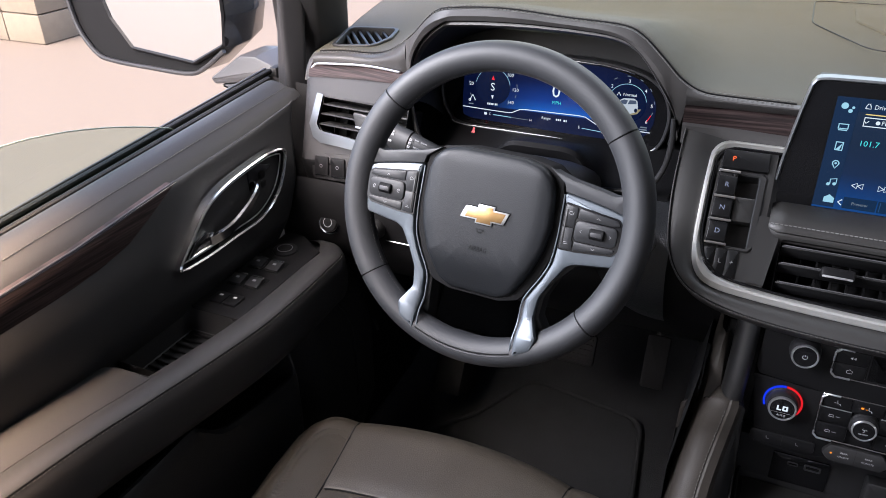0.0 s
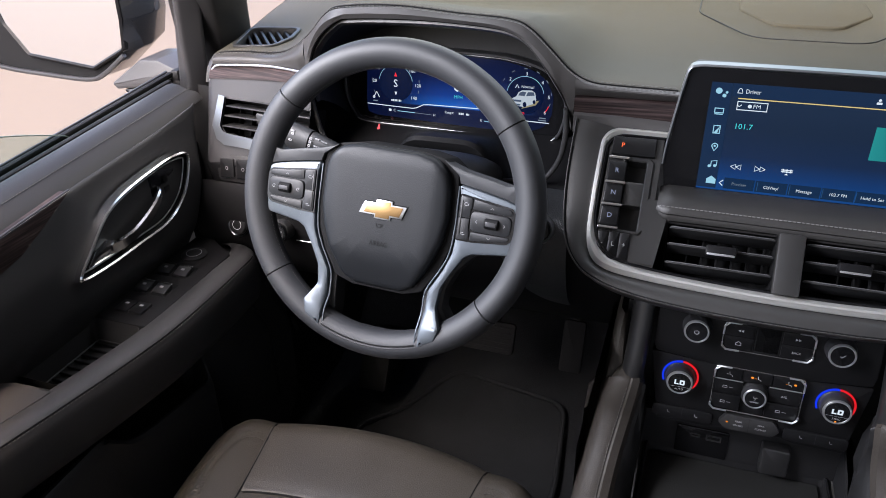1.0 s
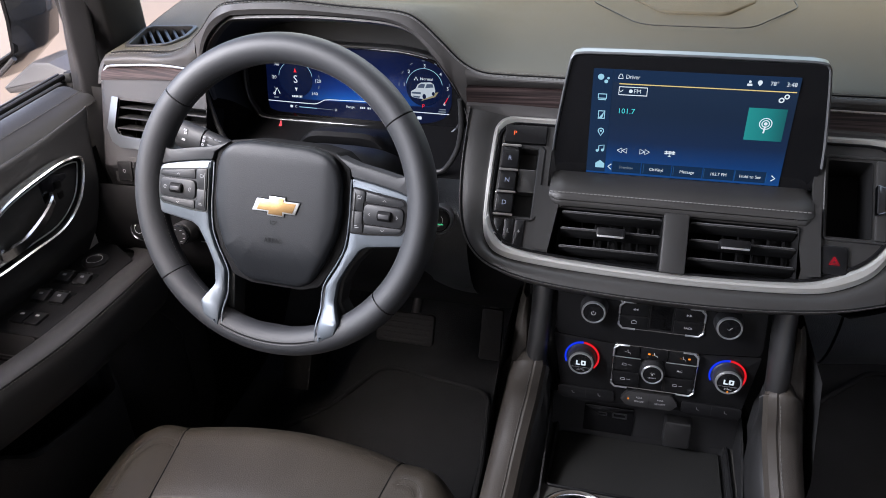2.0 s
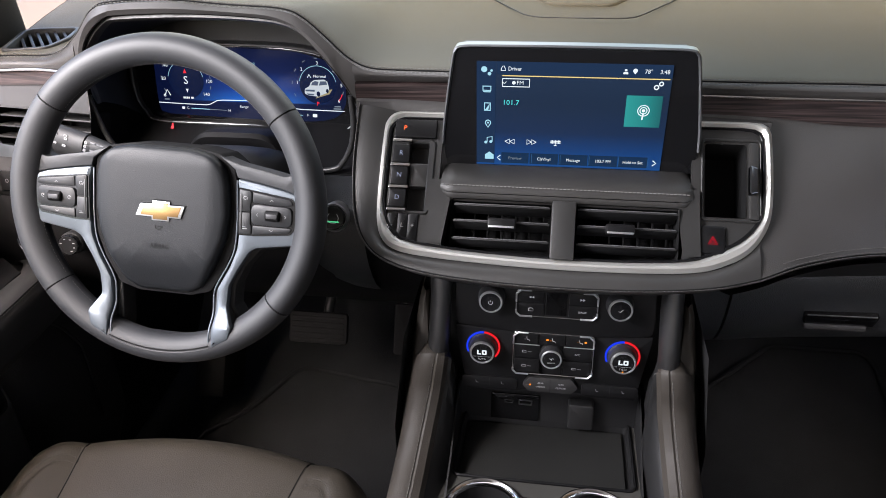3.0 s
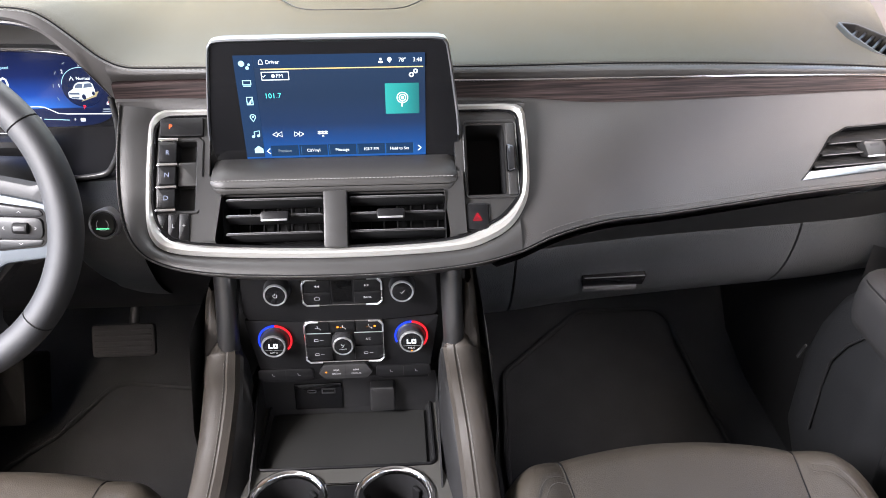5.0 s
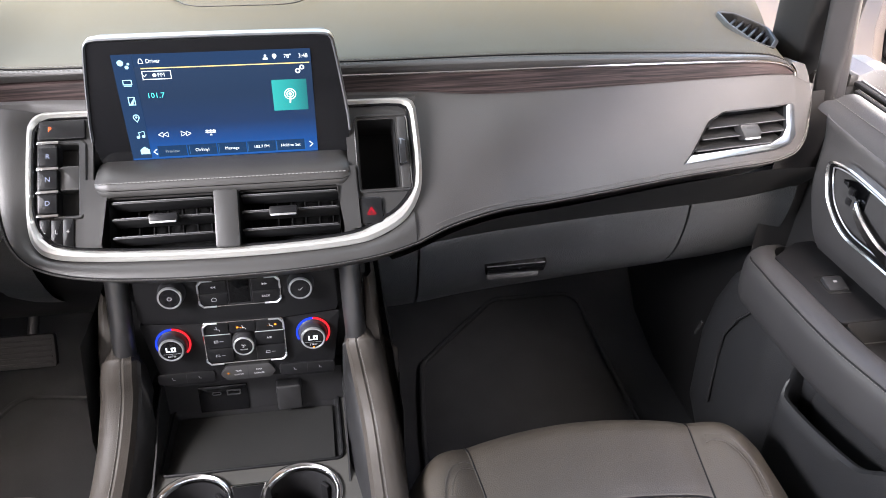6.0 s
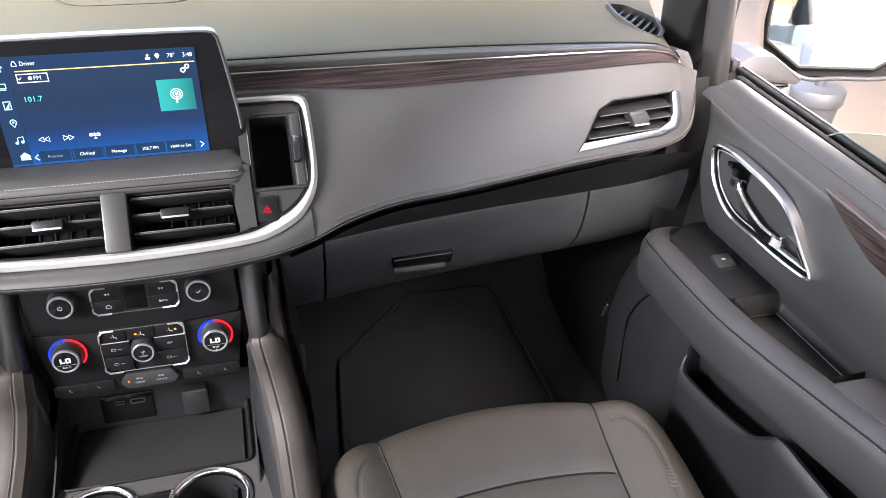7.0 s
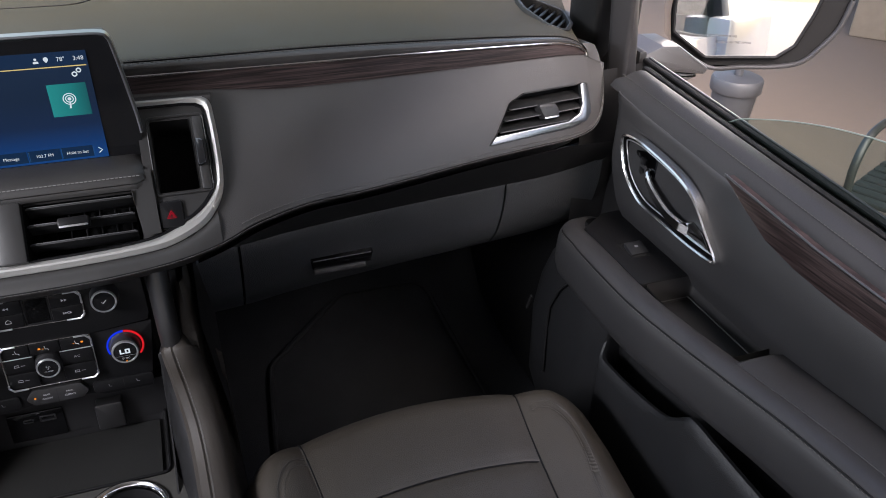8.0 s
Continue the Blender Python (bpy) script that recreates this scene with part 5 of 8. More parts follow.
a = U(0.062, 0.595)
part("place_icon", band(SCREEN, arc(0.0032, -40, 220, 20, (a[0], a[1] + 0.001)) + [(a[0], a[1] - 0.0052), arc(0.0032, -40, -40, 1, (a[0], a[1] + 0.001))[0]], 0.0012, 0.0008), UI_ICON, disp)
part("place_icon", flat(SCREEN, circle(0.0013, 12, (a[0], a[1] + 0.001)), 0.0008), UI_ICON, disp)
a = U(0.066, 0.76)
part("note_icon", flat(SCREEN, circle(0.0019, 12, (a[0] - 0.0034, a[1] - 0.0034)), 0.0008), UI_ICON, disp)
part("note_icon", flat(SCREEN, circle(0.0019, 12, (a[0] + 0.0028, a[1] - 0.0024)), 0.0009), UI_ICON, disp)
part("note_icon", band(SCREEN, [(a[0] - 0.0018, a[1] - 0.0034), (a[0] - 0.0018, a[1] + 0.0030), (a[0] + 0.0044, a[1] + 0.0044), (a[0] + 0.0044, a[1] - 0.0024)], 0.0011, 0.0010), UI_ICON, disp)
a = U(0.071, 0.925)
part("home_icon", flat(SCREEN, [(a[0] - 0.0054, a[1] - 0.0044), (a[0] + 0.0054, a[1] - 0.0044), (a[0] + 0.0054, a[1] + 0.0016), (a[0], a[1] + 0.0056), (a[0] - 0.0054, a[1] + 0.0016)], 0.0008), UI_ICON, disp)

# ---- climate panel ----
cp = thing("climate_panel", PANEL @ Vector((0, 0, 0)), "black climate and audio panel with knobs and buttons", "control panel")
up = rpoly([(-0.124, 0.015), (-0.05, 0.0085), (0.05, 0.0085), (0.126, 0.015), (0.129, 0.026), (0.127, 0.090), (-0.127, 0.090), (-0.129, 0.026)], 0.004, 3)
part("upper_face", plate(PANEL, up, 0.003, 0.0015, base=-0.03), PLASTIC, cp)
lo = rpoly([(-0.112, -0.088), (-0.05, -0.088), (-0.03, -0.083), (0.04, -0.083), (0.055, -0.088), (0.115, -0.088), (0.130, 0.012), (0.05, 0.006), (-0.05, 0.006), (-0.130, 0.012)], 0.003, 3)
part("lower_face", plate(PANEL, lo, -0.002, 0.001, base=-0.03), PLASTIC, cp)


def lit_letters(m, parent):
    """The bold block letters LO."""
    part("letter", flat(m, [(-0.0064, -0.0034), (-0.0010, -0.0034), (-0.0010, -0.0016), (-0.0044, -0.0016), (-0.0044, 0.0034), (-0.0064, 0.0034)], 0.0004), UI_WHITE, parent, "lit white letter")
    part("letter", frame_ring(m, span(0.0000, 0.0062, -0.0034, 0.0034, 0.0010), span(0.0020, 0.0042, -0.0016, 0.0016, 0.0003), 0.0004, 0.0, base=0.0001), UI_WHITE, parent, "lit white letter")


def knob(u, v, r, h, name, arcs=False, text="", sub="", icon=None, amber=False):
    t = thing(name, PANEL @ Vector((u, v, 0)), "black climate dial with a chrome ring and lit arc" if arcs else "black push knob with a chrome ring", "knob", "panel knobs")
    m = PANEL @ Matrix.Translation((u, v, 0))
    part("collar", turned(m, [(r * 1.13, -0.002), (r * 1.13, 0.002), (r * 1.04, 0.004)]), DARK, t)
    if arcs:
        part("blue_arc", frame_arc(m, r * 1.15, r * 1.28, 88, 205, 0.0026), UI_BLUE, t, "lit blue arc")
        part("red_arc", frame_arc(m, r * 1.15, r * 1.28, -42, 88, 0.0026), UI_REDARC, t, "lit red arc")
    part("grip", turned(m, [(r * 1.05, 0.002), (r * 1.03, h * 0.5), (r * 0.96, h * 0.80), (r * 0.90, h * 0.88)], 44), SATINGREY, t)
    part("chrome_ring", turned(m, [(r * 0.92, h * 0.84), (r * 0.92, h * 0.95), (r * 0.88, h), (r * 0.79, h), (r * 0.77, h * 0.95)], 44), LENSRIM, t, "chrome ring")
    f = part("face", turned(m, [(r * 0.80, h * 0.90), (r * 0.78, h * 0.96), (r * 0.5, h * 0.98), (0.0001, h * 0.985)], 36), PIANO, t)
    top = rise(m, h * 0.985 + 0.0004)
    if text:
        lit_letters(top @ Matrix.Translation((0, 0.0016, 0)), f)
        part("split_line", band(top, [(-r * 0.7, -0.0048), (r * 0.7, -0.0048)], 0.0004, 0.0003), DIMPRINT, f)
    if sub:
        writing("text", sub, top @ Matrix.Translation((0, -0.0085, 0)), 0.0026, PRINT, f)
    if icon == "power":
        part("icon", band(top, arc(0.0026, -230, 50, 16), 0.0006, 0.0003), PRINT, f)
        part("icon", band(top, [(0, 0.0008), (0, 0.0034)], 0.0006, 0.0004), PRINT, f)
    if icon == "tick":
        part("icon", band(top, [(-0.0028, 0.0002), (-0.0008, -0.0018), (0.0030, 0.0022)], 0.0007, 0.0003), PRINT, f)
    if icon == "fan":
        for a0 in (0, 120, 240):
            part("icon", band(top, arc(0.0013, a0, a0 + 240, 10, (0.0014 * math.cos(radians(a0)), 0.0016 + 0.0014 * math.sin(radians(a0)))), 0.0005, 0.0003), PRINT, f)
        writing("text", "ON/OFF", top @ Matrix.Translation((0, -0.0042, 0)), 0.0020, PRINT, f)
    if amber:
        part("lamp", flat(top, circle(0.0012, 12, (0, -0.0125)), 0.0005), UI_AMBER, f, "lit amber lamp")
    return t


def frame_arc(m, r0, r1, a0, a1, t):
    return skin([lay(m, arc(r0, a0, a1), t * 0.4), lay(m, arc(r0, a0, a1), t), lay(m, arc(r1, a0, a1), t), lay(m, arc(r1, a0, a1), t * 0.4)])


knob(-0.0805, 0.060, 0.0165, 0.023, "audio_knob", icon="power")
knob(0.0820, 0.060, 0.0165, 0.023, "tune_knob", icon="tick")
knob(-0.0905, -0.018, 0.0178, 0.0195, "temperature_dial", True, "LO", "AUTO")
knob(0.0925, -0.018, 0.0178, 0.0195, "temperature_dial", True, "LO", "SYNC", amber=True)
knob(0.0005, -0.0245, 0.0150, 0.0135, "fan_knob", icon="fan")


def key(m, u0, u1, v0, v1, t, h=0.0045, parent=cp, r=0.0012):
    return part("button", plate(m, span(u0, u1, v0, v1, r), h, 0.0008, base=-0.002), BUTTON, parent)


ROW = PANEL @ Matrix.Translation((0, -0.0038, 0))
part("chrome_rim", frame_ring(ROW, span(-0.0495, 0.0560, 0.0375, 0.0770, 0.007), span(-0.0478, 0.0543, 0.0392, 0.0753, 0.006), 0.0052, 0.0006), CHROME, cp, "thin chrome rim")
for u0, u1, v0, v1, tx in ((-0.047, -0.0125, 0.0580, 0.0745, "seek"), (-0.047, -0.0125, 0.0400, 0.0565, "home"), (0.0190, 0.0535, 0.0580, 0.0745, "next"), (0.0190, 0.0535, 0.0400, 0.0565, "BACK")):
    k = key(ROW, u0, u1, v0, v1, tx)
    mm = rise(ROW, 0.0046) @ Matrix.Translation(((u0 + u1) / 2, (v0 + v1) / 2, 0))
    if tx == "BACK":
        writing("text", "BACK", mm, 0.0028, PRINT, k)
    elif tx == "home":
        part("icon", band(mm, [(-0.003, -0.002), (-0.003, 0.001), (0, 0.003), (0.003, 0.001), (0.003, -0.002), (-0.003, -0.002)], 0.0006), PRINT, k)
    else:
        d = -1 if tx == "seek" else 1
        for q in (0, 1):
            part("icon", flat(mm, [(d * (0.0028 - q * 0.0035), 0), (d * (-0.0002 - q * 0.0035), 0.0018), (d * (-0.0002 - q * 0.0035), -0.0018)][::1 if d > 0 else -1]), PRINT, k)
for m_, u0, u1, v0, v1 in ((ROW, -0.0495, 0.0560, 0.0375, 0.0770), (PANEL, -0.0510, 0.0555, -0.0545, 0.0105)):
    for path in ([(u0 + 0.020, v1 - 0.001), (u0 + 0.007, v1 - 0.001), (u0 + 0.001, v1 - 0.007), (u0 + 0.001, v1 - 0.018)], [(u0 + 0.001, v0 + 0.010), (u0 + 0.001, v0 + 0.006), (u0 + 0.006, v0 + 0.001), (u0 + 0.022, v0 + 0.001)], [(u1 - 0.020, v1 - 0.001), (u1 - 0.007, v1 - 0.001), (u1 - 0.001, v1 - 0.007), (u1 - 0.001, v1 - 0.018)], [(u1 - 0.001, v0 + 0.010), (u1 - 0.001, v0 + 0.006), (u1 - 0.006, v0 + 0.001), (u1 - 0.022, v0 + 0.001)]):
        part("chrome_corner", tube([m_ @ Vector((p[0], p[1], 0.0055)) for p in path], 0.0013, 8), LENSRIM, cp, "rounded chrome corner")
for u0, u1 in ((-0.0490, -0.0155), (0.0160, 0.0535)):
    part("chrome_bar", tube([PANEL @ Vector((u0, -0.0087, 0.0042)), PANEL @ Vector((u1, -0.0087, 0.0042))], 0.0007, 6), LENSRIM, cp, "thin chrome bar")
part("blank", plate(ROW, span(-0.0105, 0.0170, 0.0405, 0.0740, 0.001), 0.003, 0.0005), PIANO, cp)
part("chrome_rim", frame_ring(PANEL, span(-0.0510, 0.0555, -0.0545, 0.0105, 0.007), span(-0.0493, 0.0538, -0.0528, 0.0088, 0.006), 0.0046, 0.0006), CHROME, cp, "thin chrome rim")
for i, (u0, u1, v0, v1) in enumerate(((-0.0485, -0.0175, -0.0080, 0.0080), (-0.0165, 0.0175, -0.0080, 0.0080), (0.0185, 0.0530, -0.0080, 0.0080), (-0.0485, -0.0150, -0.0295, -0.0095), (-0.0485, -0.0150, -0.0520, -0.0310), (0.0155, 0.0530, -0.0295, -0.0095), (0.0155, 0.0530, -0.0520, -0.0310))):
    k = key(PANEL, u0, u1, v0, v1, "", 0.0035)
    mm = rise(PANEL, 0.0036) @ Matrix.Translation(((u0 + u1) / 2, (v0 + v1) / 2, 0))
    if i < 3:
        if i:
            part("lamp", flat(mm, span(-0.0078 if i == 1 else 0.0065, -0.0048 if i == 1 else 0.0095, -0.001, 0.0014, 0.0005), 0.0005), UI_AMBER, k, "lit amber lamp")
        part("icon", band(mm, [(0.0, 0.003), (0.0006, -0.001), (0.0036, -0.0016), (0.0042, -0.0035)], 0.0007), PRINT, k)
        part("icon", band(mm, [(-0.0030, -0.0006), (-0.0008, -0.0006)], 0.0006), UI_AMBER if i else PRINT, k)
    elif i == 5:
        writing("text", "A/C", mm, 0.0030, PRINT, k)
    else:
        part("icon", band(mm, [(-0.0065, -0.0012), (-0.0060, 0.0016), (-0.0015, 0.0016), (-0.001, -0.0012), (-0.0065, -0.0012)], 0.0006), PRINT, k)
        part("icon", band(mm, [(0.001, 0.0), (0.006, 0.0)], 0.0008), DIMPRINT, k)
for u0, u1 in ((-0.119, -0.0435), (0.0430, 0.118)):
    b = key(PANEL, u0, u1, -0.0825, -0.0655, "", 0.001, r=0.005)
    part("split_line", band(rise(PANEL, 0.0011), [((u0 + u1) / 2, -0.0815), ((u0 + u1) / 2, -0.067)], 0.0006), DARK, b)
    for q in (0.27, 0.73):
        mm = rise(PANEL, 0.0012) @ Matrix.Translation((u0 + (u1 - u0) * q, -0.0740, 0))
        part("icon", band(mm, [(-0.0012, 0.0024), (-0.0004, -0.0010), (0.0024, -0.0014)], 0.0009), DIMPRINT, b)
pill = rpoly([(-0.027, -0.0815), (0.030, -0.0815), (0.0385, -0.072), (0.030, -0.0590), (-0.027, -0.0590), (-0.0365, -0.072)], 0.005, 4)
b = part("rear_buttons", plate(PANEL, pill, 0.0045, 0.001, base=-0.01), GREYPLASTIC, cp)
part("split_line", band(rise(PANEL, 0.0047), [(0.001, -0.0808), (0.001, -0.0598)], 0.0006), DARK, b)
for u, l1, l2 in ((-0.0115, "REAR", "ON/OFF"), (0.0155, "REAR", "CLIMATE")):
    writing("text", l1, rise(PANEL, 0.0047) @ Matrix.Translation((u, -0.0672, 0)), 0.0024, PRINT, b)
    writing("text", l2, rise(PANEL, 0.0047) @ Matrix.Translation((u, -0.0730, 0)), 0.0024, PRINT, b)
part("lamp", flat(rise(PANEL, 0.0048), circle(0.0013, 10, (-0.0255, -0.0700))), UI_AMBER, b, "lit amber lamp")
# ---- steering wheel ----
sw = thing("steering_wheel", WHEEL @ Vector((0, 0, -0.03)), "black leather steering wheel with silver spokes and gold emblem", "steering wheel")
RM = 0.1740


def rim_point(a, r, n):
    return WHEEL @ Vector((r * math.cos(a), r * math.sin(a), n))


def rim_fat(a):
    """The rim is thicker where the thumbs rest."""
    d = [abs((math.degrees(a) - q + 180) % 360 - 180) for q in (8, 172, 322, 218)]
    return 1.0 + sum(w * math.exp(-(x / 22.0) ** 2) for x, w in zip(d, (0.04, 0.04, 0.04, 0.04)))


def rim_arc(a0, a1, fat=1.0, n=40, closed=False):
    rows = []
    angs = np.linspace(radians(a0), radians(a1), n, endpoint=not closed)
    for a in angs:
        row = []
        k = fat * rim_fat(a)
        for i in range(22):
            b = 2 * math.pi * i / 22
            rr, nn = 0.0176 * math.cos(b) * (k if math.cos(b) < 0 else fat), 0.0192 * k * math.sin(b)
            row.append(rim_point(a, RM + rr - 0.0010 * math.cos(2 * b), nn))
        rows.append(row)
    bm = skin(rows, closed_u=True, closed_v=closed)
    if not closed:
        for row in (rows[0], rows[-1]):
            bm.faces.new([bm.verts.new(p) for p in row])
    return bm


for a0, a1, n in ((38.3, 142.2, 64), (142.8, 218.7, 46), (219.3, 322.2, 64), (-37.2, 37.7, 46)):
    part("rim", rim_arc(a0, a1, 1.0, n), WHEELLEATHER, sw)
part("rim_core", rim_arc(0, 360, 0.94, 90, True), VOID, sw)
b = bmesh.new()
for a0, a1 in ((39, 141), (222, 236), (304, 318), (-36, -12), (192, 217)):
    stitches([rim_point(radians(a), RM - 0.0170 * rim_fat(radians(a)), 0.005) for a in np.linspace(a0, a1, 80)], WHEEL.to_3x3() @ Vector((0, 0, 1)), pitch=0.0042, size=(0.0024, 0.0018, 0.0006), bm=b)
part("rim_stitching", b, MIDTHREAD, sw, kind="stuff")


def mirror(pts, s):
    return pts if s < 0 else [(-p[0], p[1]) for p in reversed(pts)]


hub_half = [(-0.036, 0.0655), (-0.060, 0.0605), (-0.0745, 0.047), (-0.0785, 0.028), (-0.0800, -0.006), (-0.0755, -0.034), (-0.0640, -0.064), (-0.0470, -0.0945), (-0.030, -0.1040)]
hub_o = rpoly(hub_half + [(-p[0], p[1]) for p in reversed(hub_half)], [0.02, 0.03, 0.03, 0.03, 0.04, 0.04, 0.04, 0.02, 0.02] + [0.02, 0.02, 0.04, 0.04, 0.04, 0.03, 0.03, 0.03, 0.02], 4)


def hub_n(u, v):
    """The cover's crown: a nearly flat middle, with facets that fall away below and to the sides."""
    low = max(0.0, (-0.060 - v) / 0.044)
    side = max(0.0, (abs(u) - 0.0585 + 0.22 * max(0, -0.02 - v)) / 0.020)
    top = max(0.0, (v - 0.046) / 0.020)
    return 0.0188 - 0.0135 * low ** 1.15 - 0.0045 * side ** 1.4 - 0.0045 * top ** 2


hub_rows = []
for k, drop in ((1.0, 0.040), (1.0, 0.0080), (0.992, 0.0035), (0.975, 0.0010), (0.945, 0.0), (0.90, 0.0), (0.84, 0.0), (0.78, 0.0), (0.70, 0.0), (0.60, 0.0), (0.45, 0.0), (0.25, 0.0), (0.08, 0.0)):
    hub_rows.append([WHEEL @ Vector((p[0] * k, (p[1] + 0.013) * k - 0.013, hub_n(p[0] * k, (p[1] + 0.013) * k - 0.013) - drop)) for p in hub_o])
b = skin(hub_rows, closed_u=True)
b.faces.new([b.verts.new(p) for p in hub_rows[-1]])
part("airbag_cover", b, AIRBAG, sw, "grained black airbag cover", angle=60)
surround = [(-0.040, 0.0665), (-0.066, 0.0620), (-0.0835, 0.049), (-0.0865, 0.028), (-0.0885, -0.010), (-0.0845, -0.042), (-0.074, -0.070), (-0.0560, -0.099), (-0.032, -0.106)]
surround = surround + [(-p[0], p[1]) for p in reversed(surround)]
part("hub_surround", plate(WHEEL, rpoly(surround, 0.012, 3), 0.0030, 0.002, base=-0.045), VOID, sw, "black rim round the airbag cover")
EMB = WHEEL @ Matrix.Translation((0.0030, -0.0035, 0.0188)) @ Matrix.Scale(0.95, 4)
bow = [(-0.031, -0.0105), (-0.0105, -0.0105), (-0.0105, -0.0148), (0.0110, -0.0148), (0.0110, -0.0105), (0.0255, -0.0105), (0.031, 0.0045), (0.0120, 0.0045), (0.0120, 0.0088), (-0.0090, 0.0088), (-0.0090, 0.0045), (-0.0245, 0.0045)]
# black plate that draws the shadow gap round the emblem
part("emblem_shadow", plate(EMB, [(p[0] * 1.03 + 0.0006, p[1] * 1.06 + 0.0012) for p in bow], 0.0006, 0.0, base=-0.004), VOID, sw, "black plate drawn as the emblem's shadow gap")
em = part("emblem", plate(EMB, bow, 0.0024, 0.0005, base=-0.002), LENSRIM, sw, "gold emblem with a chrome edge")
gold = [(-0.0245, -0.0088), (-0.0088, -0.0088), (-0.0088, -0.0132), (0.0094, -0.0132), (0.0094, -0.0088), (0.0225, -0.0088), (0.0268, 0.0030), (0.0104, 0.0030), (0.0104, 0.0072), (-0.0074, 0.0072), (-0.0074, 0.0030), (-0.0205, 0.0030)]
part("emblem_face", plate(EMB, gold, 0.0029, 0.0004), GOLD, em, "gold face")
writing("text", "AIRBAG", WHEEL @ Matrix.Translation((0.0015, -0.0475, 0.0190)), 0.0058, VOID, sw, proud=0.0003, squeeze=0.78)
MK = WHEEL @ Matrix.Translation((0.0008, -0.0255, 0.0190))
part("airbag_mark", band(MK, [(-0.0045, 0.0022), (-0.0035, -0.0018), (0.0005, -0.0026), (0.0036, 0.0008), (0.0042, 0.0020)], 0.0010), VOID, sw)
part("airbag_mark", band(MK, [(-0.0018, 0.0012), (0.0022, 0.0012)], 0.0008), VOID, sw)

def raise_foot(bm, lift=0.0130):
    """The lower end of a spoke climbs on to the rim."""
    inv = WHEEL.inverted()
    for v in (-0.100, -0.118, -0.130, -0.138, -0.146, -0.154):
        bmesh.ops.bisect_plane(bm, geom=bm.verts[:] + bm.edges[:] + bm.faces[:], plane_co=WHEEL @ Vector((0, v, 0)), plane_no=WHEEL.to_3x3() @ Vector((0, 1, 0)))
    for q in bm.verts:
        p = inv @ q.co
        f = min(1.0, max(0.0, (math.hypot(p.x, p.y) - 0.134) / 0.024)) if p.y < -0.08 else 0.0
        p.z += lift * f * f * (3 - 2 * f)
        q.co = WHEEL @ p
    return bm


